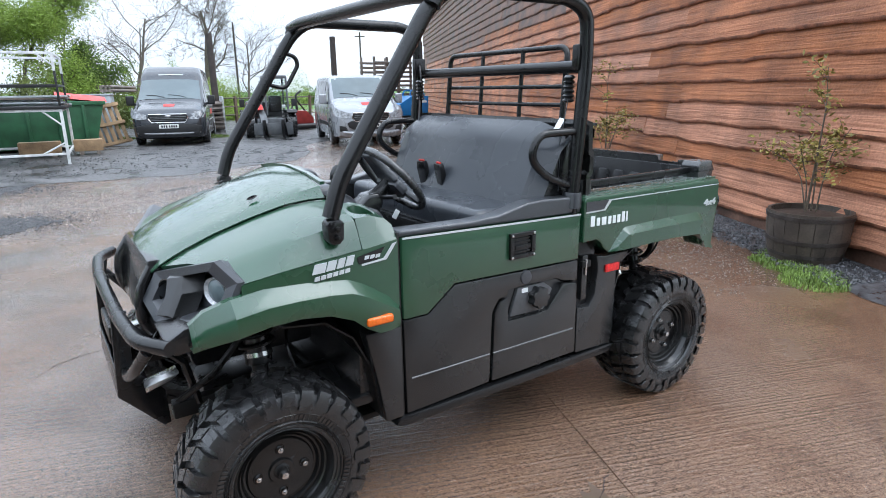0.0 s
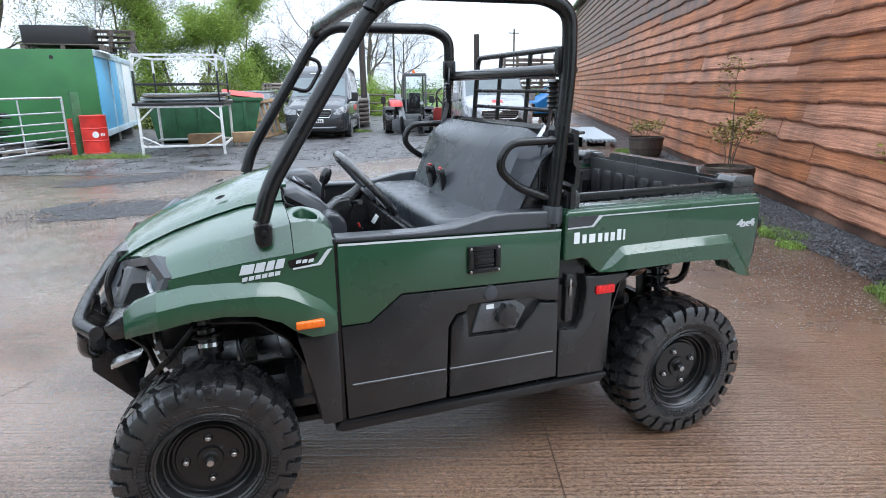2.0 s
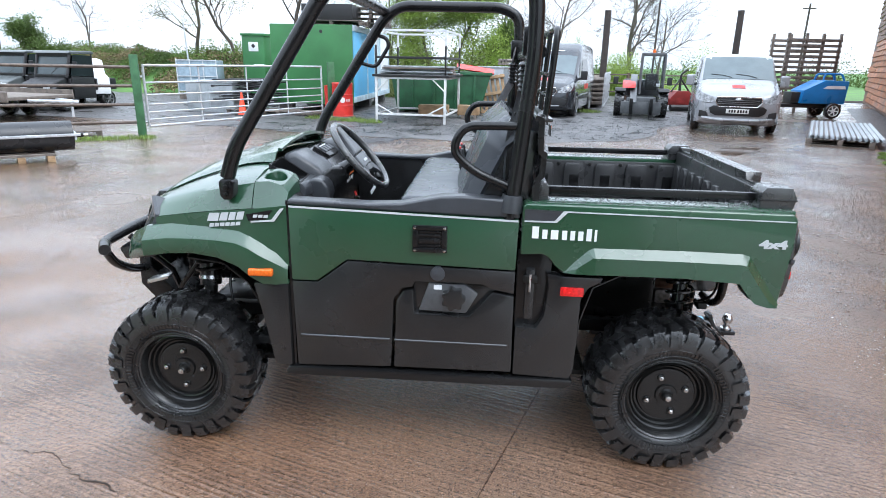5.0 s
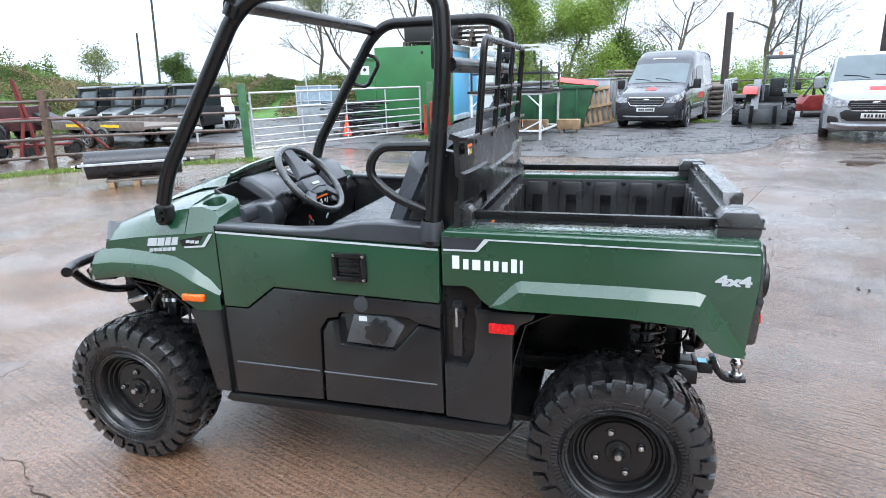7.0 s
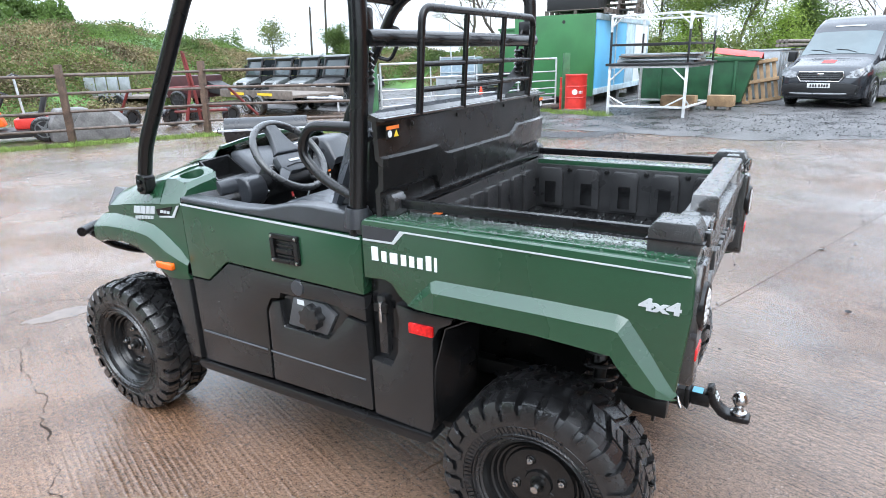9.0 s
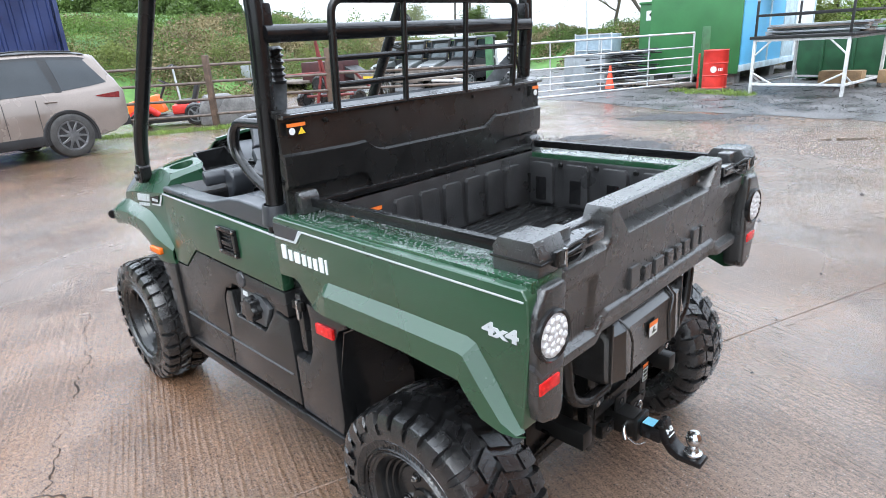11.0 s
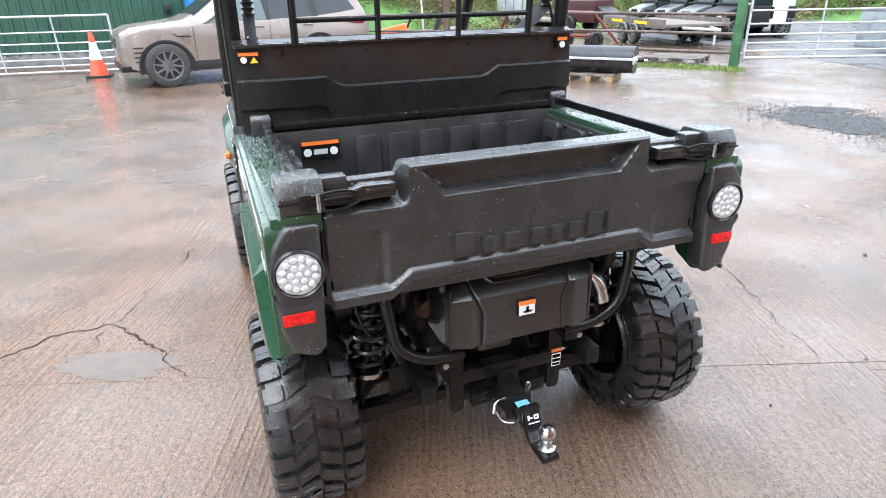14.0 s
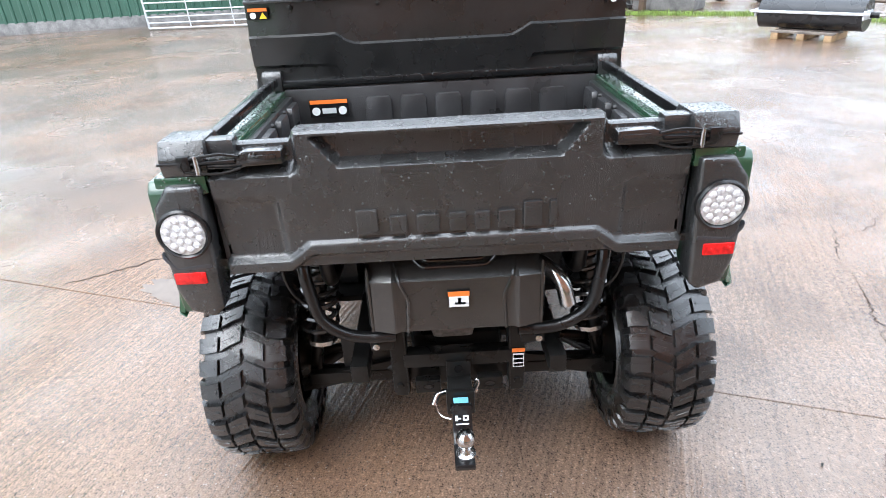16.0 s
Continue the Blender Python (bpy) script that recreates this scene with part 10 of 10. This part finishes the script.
part("steering_wheel", lathe([(0.16 + 0.015 * math.cos(a), 0.015 * math.sin(a)) for a in (k * math.pi / 4 for k in range(8))], "z", 24, closed=True), DARK, mw, m=pose(0.32, 0, 1.02, 0, 30, 0))
part("front_fender", tube([(-0.5, -0.4, 0.3), (-0.2, -0.45, 0.55), (0.1, -0.4, 0.3)], 0.08, round_r=0.1), RED_PAINT, mw)
for x, r in ((-0.35, 0.2), (0.95, 0.27)):
    for s in (-1, 1):
        road_wheel(mw, x, s * 0.45, r, 0.2, s, 5, ALLOY)
bk = thing("bicycle", "grey folding scooter frame standing by the mower", "scooter", m=pose(-12.1, 4.75, 0, 0, 0, 40))
part("stem", tube([(0, 0, 0.12), (-0.08, 0, 1.42)], 0.025), GALV, bk)
part("handlebar", tube([(-0.08, -0.28, 1.38), (-0.08, 0, 1.44), (-0.08, 0.28, 1.38)], 0.018), DARK, bk)
part("deck", tube([(0, 0, 0.14), (0.6, 0, 0.14)], 0.05, flat=0.4), DARK, bk)
for k, (x, y, sx, h) in enumerate(((-11.0, 5.75, 0.5, 0.62), (-11.5, 5.4, 0.5, 0.68))):
    cb = thing("concrete_block", "rough grey concrete block behind the fence", "concrete block", m=pose(x, y, 0, 0, 0, 50 + 20 * k))
    part("body", prism([(-sx, 0), (sx, 0), (sx, h * 0.6), (sx * 0.55, h), (-sx * 0.6, h), (-sx, h * 0.55)], -0.4, 0.4, "y", 0.05), CONCBLOCK, cb)

# ---- trees, hedges, bank ----
BARK = shade("grey_bark", (0.09, 0.075, 0.06), 0.85, vary=0.3, scale=5, bump=0.6, bscale=25)
LEAF_SPRING = shade("fresh_spring_leaves", (0.25, 0.345, 0.065), 0.6, vary=0.25, scale=0.7, island=0.3)
LEAF_DULL = shade("dull_hedge_leaves", (0.10, 0.155, 0.035), 0.65, vary=0.35, scale=0.5, island=0.3)
LEAF_OLIVE = shade("olive_budding_leaves", (0.145, 0.175, 0.05), 0.7, vary=0.3, scale=0.8, island=0.28)
BRAMBLE = shade("dry_bramble", (0.17, 0.135, 0.066), 0.8, vary=0.35, scale=0.6, island=0.3)

for leafy in (LEAF_SPRING, LEAF_DULL, LEAF_OLIVE):
    n, l = leafy.node_tree.nodes, leafy.node_tree.links
    glow = n.new("ShaderNodeBsdfTranslucent")
    l.new(n["Principled BSDF"].inputs["Base Color"].links[0].from_socket, glow.inputs["Color"])
    half = n.new("ShaderNodeMixShader")
    half.inputs[0].default_value = 0.4
    l.new(n["Principled BSDF"].outputs[0], half.inputs[1])
    l.new(glow.outputs[0], half.inputs[2])
    l.new(half.outputs[0], n["Material Output"].inputs["Surface"])


def tree(x, y, H, seed, leaf=None, n_leaf=2500, spread=0.5, size=0.1, label="bare tree with fine branches", trunk=0.16, levels=4, start=0.25, lean=0.0, squash=0.8, wide=1.0):
    rnd = random.Random(seed)
    t = thing("tree", label, "tree", m=pose(x, y, hill(x, y) - 0.1))
    V, F, ends = [], [], []

    def limb(p, d, L, r, lev):
        n = 5 if lev < 2 else 3
        pts = [p]
        bend = 0.17 + 0.06 * lev
        for i in range(n):
            d = (d + Vector((rnd.gauss(0, bend), rnd.gauss(0, bend), rnd.gauss(0.05, 0.1)))).normalized()
            pts.append(pts[-1] + d * L / n)
        r1 = r * (0.5 if lev else 0.35)
        sides = 7 if lev == 0 else (5 if lev == 1 else 3)
        u = d.orthogonal().normalized()
        w = d.cross(u)
        for i, q in enumerate(pts):
            rr = lerp(r, r1, i / n)
            for k in range(sides):
                a = 2 * math.pi * k / sides
                V.append(q + rr * (math.cos(a) * u + math.sin(a) * w))
            if i:
                o = len(V) - 2 * sides
                for k in range(sides):
                    F.append((o + k, o + (k + 1) % sides, o + sides + (k + 1) % sides, o + sides + k))
        if lev >= levels:
            ends.extend((tuple(pts[-1]), tuple(pts[1])))
            return
        k = 9 if lev == 0 else rnd.randint(4, 5)
        for i in range(k):
            f = lerp(start if lev == 0 else 0.22, 1.0, (i + rnd.random() * 0.7) / k)
            j = min(n - 1, int(f * n))
            q = pts[j].lerp(pts[j + 1], min(1, f * n - j))
            a = rnd.uniform(0, 6.283)
            tilt = rnd.uniform(0.4, 0.9)
            u2 = d.orthogonal().normalized()
            u2.rotate(Matrix.Rotation(a, 3, d))
            nd = (d * math.cos(tilt) + u2 * math.sin(tilt)).normalized()
            limb(q, nd, wide * L * rnd.uniform(0.42, 0.66) * (1.15 - 0.45 * f if lev == 0 else 1), max(0.0009 * H, lerp(r, r1, f) * rnd.uniform(0.42, 0.6)), lev + 1)
        ends.append(tuple(pts[-1]))

    limb(Vector((0, 0, 0)), Vector((lean, 0, 1)).normalized(), H * 0.72, trunk * 0.6, 0)
    o = pyd("trunk", V, F, BARK, t)
    o.data.shade_smooth()
    if leaf:
        V2, F2 = leaf_cloud(ends, n_leaf, spread, size, rnd, squash)
        pyd("crown", V2, F2, leaf, t)
    return t


def bush_row(name, label, pts, n, rad, hgt, size, mat, seed, cat="hedge"):
    """Leaves in clumps along a line: an uneven hedge."""
    rnd = random.Random(seed)
    C = []
    for (ax, ay), (bx, by) in zip(pts, pts[1:]):
        L = math.hypot(bx - ax, by - ay)
        for k in range(max(4, int(L / (rad * 0.16)))):
            q = rnd.random()
            x, y = lerp(ax, bx, q) + rnd.gauss(0, rad * 0.75), lerp(ay, by, q) + rnd.gauss(0, rad * 0.75)
            g_ = rnd.uniform(0.22, 0.75)
            C.append((x, y, hgt * (0.35 + 0.85 * rnd.random() ** 1.6) * (0.75 + 0.5 * noise.noise((x * 0.35, y * 0.35, seed))), rad * g_))
    rg = np.random.default_rng(seed)
    Cn = np.array(C)[rg.integers(0, len(C), n)]
    a, b_ = rg.uniform(0, 6.283, n), np.arccos(rg.uniform(0, 1, n))
    r = rg.uniform(0.55, 1.12, n)
    px, py = Cn[:, 0] + Cn[:, 3] * r * np.sin(b_) * np.cos(a), Cn[:, 1] + Cn[:, 3] * r * np.sin(b_) * np.sin(a)
    pz = np.array([hill(x, y) for x, y in zip(px, py)]) + np.maximum(0.02, Cn[:, 2] * r * np.cos(b_))
    P = np.stack([px, py, pz], 1)
    s = (size * rg.uniform(0.6, 1.4, n))[:, None]
    u = rg.normal(size=(n, 3))
    u /= np.linalg.norm(u, axis=1)[:, None]
    w = np.cross(u, rg.normal(size=(n, 3)))
    w /= np.linalg.norm(w, axis=1)[:, None]
    V = np.stack([P - u * s, P + w * s * 0.5, P + u * s, P - w * s * 0.5], 1).reshape(-1, 3).tolist()
    F = [(4 * k, 4 * k + 1, 4 * k + 2, 4 * k + 3) for k in range(n)]
    o = pyd(name, V, F, mat)
    return tagged(o, label, cat, kind="stuff")


# the scrubby bank to the west
bush_row("bank_scrub", "tangled green scrub on the bank behind the fence", [(-22, 34), (-21.5, 26), (-21, 18), (-20.8, 12), (-21, 6), (-21.5, 0)], 100000, 2.2, 0.75, 0.046, LEAF_OLIVE, 1, "scrub")
bush_row("bank_bramble", "brown dry brambles over the bank", [(-23.5, 36), (-23.5, 24), (-23, 15), (-23, 7), (-23, 0)], 110000, 2.8, 0.8, 0.048, BRAMBLE, 2, "brambles")
bush_row("bank_scrub", "brighter green bushes on the bank top", [(-26, 36), (-26.5, 24), (-26.5, 16), (-26.5, 8), (-26.5, -2)], 90000, 2.6, 0.85, 0.048, LEAF_DULL, 3, "scrub")
bush_row("far_hedge", "dark hedge line across the rising field", [(-62, 2), (-56, 16), (-52, 28), (-50, 42)], 70000, 2.2, 4.2, 0.11, LEAF_DULL, 4)
bush_row("far_hedge", "distant hedge beyond the northern field", [(-30, 62), (-10, 68), (12, 70), (40, 66), (70, 60)], 60000, 2.2, 3.2, 0.10, LEAF_DULL, 5)
bush_row("hedge", "green hedge behind the stores", [(-5, 28.5), (0, 28), (3.5, 29)], 30000, 1.9, 2.7, 0.08, LEAF_OLIVE, 6)
bush_row("hedge", "low green scrub on the bank beyond the gate", [(-22, 31), (-16, 28), (-10, 26.5), (-5, 26)], 70000, 2.0, 0.8, 0.055, LEAF_DULL, 16)
bush_row("bank_bramble", "brown brambles beyond the gate", [(-24, 33), (-17, 28), (-12, 26), (-8, 25), (-5.5, 24.5)], 50000, 2.0, 0.75, 0.055, BRAMBLE, 7, "brambles")
bush_row("hedge", "fresh green bushes behind the telehandler", [(4.5, 31), (8, 32), (11, 33)], 60000, 1.4, 2.7, 0.04, LEAF_SPRING, 8)
tree(-0.5, 29.5, 10.0, 3, LEAF_SPRING, 46000, 0.36, 0.06, "tall tree in fresh spring leaf", 0.17, 3, start=0.06, wide=0.62)
tree(-1.9, 30.5, 9.0, 13, LEAF_SPRING, 36000, 0.36, 0.06, "tree in fresh spring leaf", 0.15, 3, start=0.06, wide=0.66)
tree(-8.2, 27.0, 8.2, 4, LEAF_OLIVE, 14000, 0.22, 0.05, "spring tree in bud beyond the container", 0.2, 4)
tree(-11.5, 28.0, 7.0, 5, LEAF_OLIVE, 9000, 0.2, 0.045, "spring tree in bud beyond the gate", 0.16, 4)
tree(-16.0, 33.0, 7.5, 6, LEAF_OLIVE, 6000, 0.3, 0.045, "spreading tree in bud beyond the gate", 0.2, lean=0.15)
tree(16.8, 68.0, 14.0, 7, None, label="large bare spreading tree behind the vans", trunk=0.55, start=0.2, levels=5)
tree(5.0, 37.0, 9.0, 8, None, label="bare tree behind the vans", trunk=0.22)
tree(14.0, 45.0, 7.5, 9, None, label="bare tree in the field", trunk=0.2)
tree(3.0, 33.0, 3.9, 10, LEAF_DULL, 12000, 0.25, 0.07, "thin tree with sparse young leaves", 0.14, 4)
tree(2.2, 45.0, 9.5, 14, None, label="slender bare tree behind the vans", trunk=0.16)
tree(-22.0, 28.0, 2.9, 11, LEAF_DULL, 12000, 0.2, 0.06, "low thorn bush on the bank", 0.1, 3, start=0.05)
tree(-30.0, 30.0, 3.0, 12, LEAF_OLIVE, 2500, 0.25, 0.07, "sparse thorn tree on the bank", 0.12, 4)
tree(-22.5, 33.0, 5.5, 15, None, label="small bare tree on the bank", trunk=0.12)
tree(-4.0, 31.0, 8.0, 16, LEAF_OLIVE, 14000, 0.22, 0.05, "spring tree in bud behind the container", 0.16, 4)
bush_row("wood", "dark green wood at the top of the rising field", [(-52, 15), (-46, 19), (-41, 23)], 55000, 2.0, 3.0, 0.11, LEAF_DULL, 9, "wood")
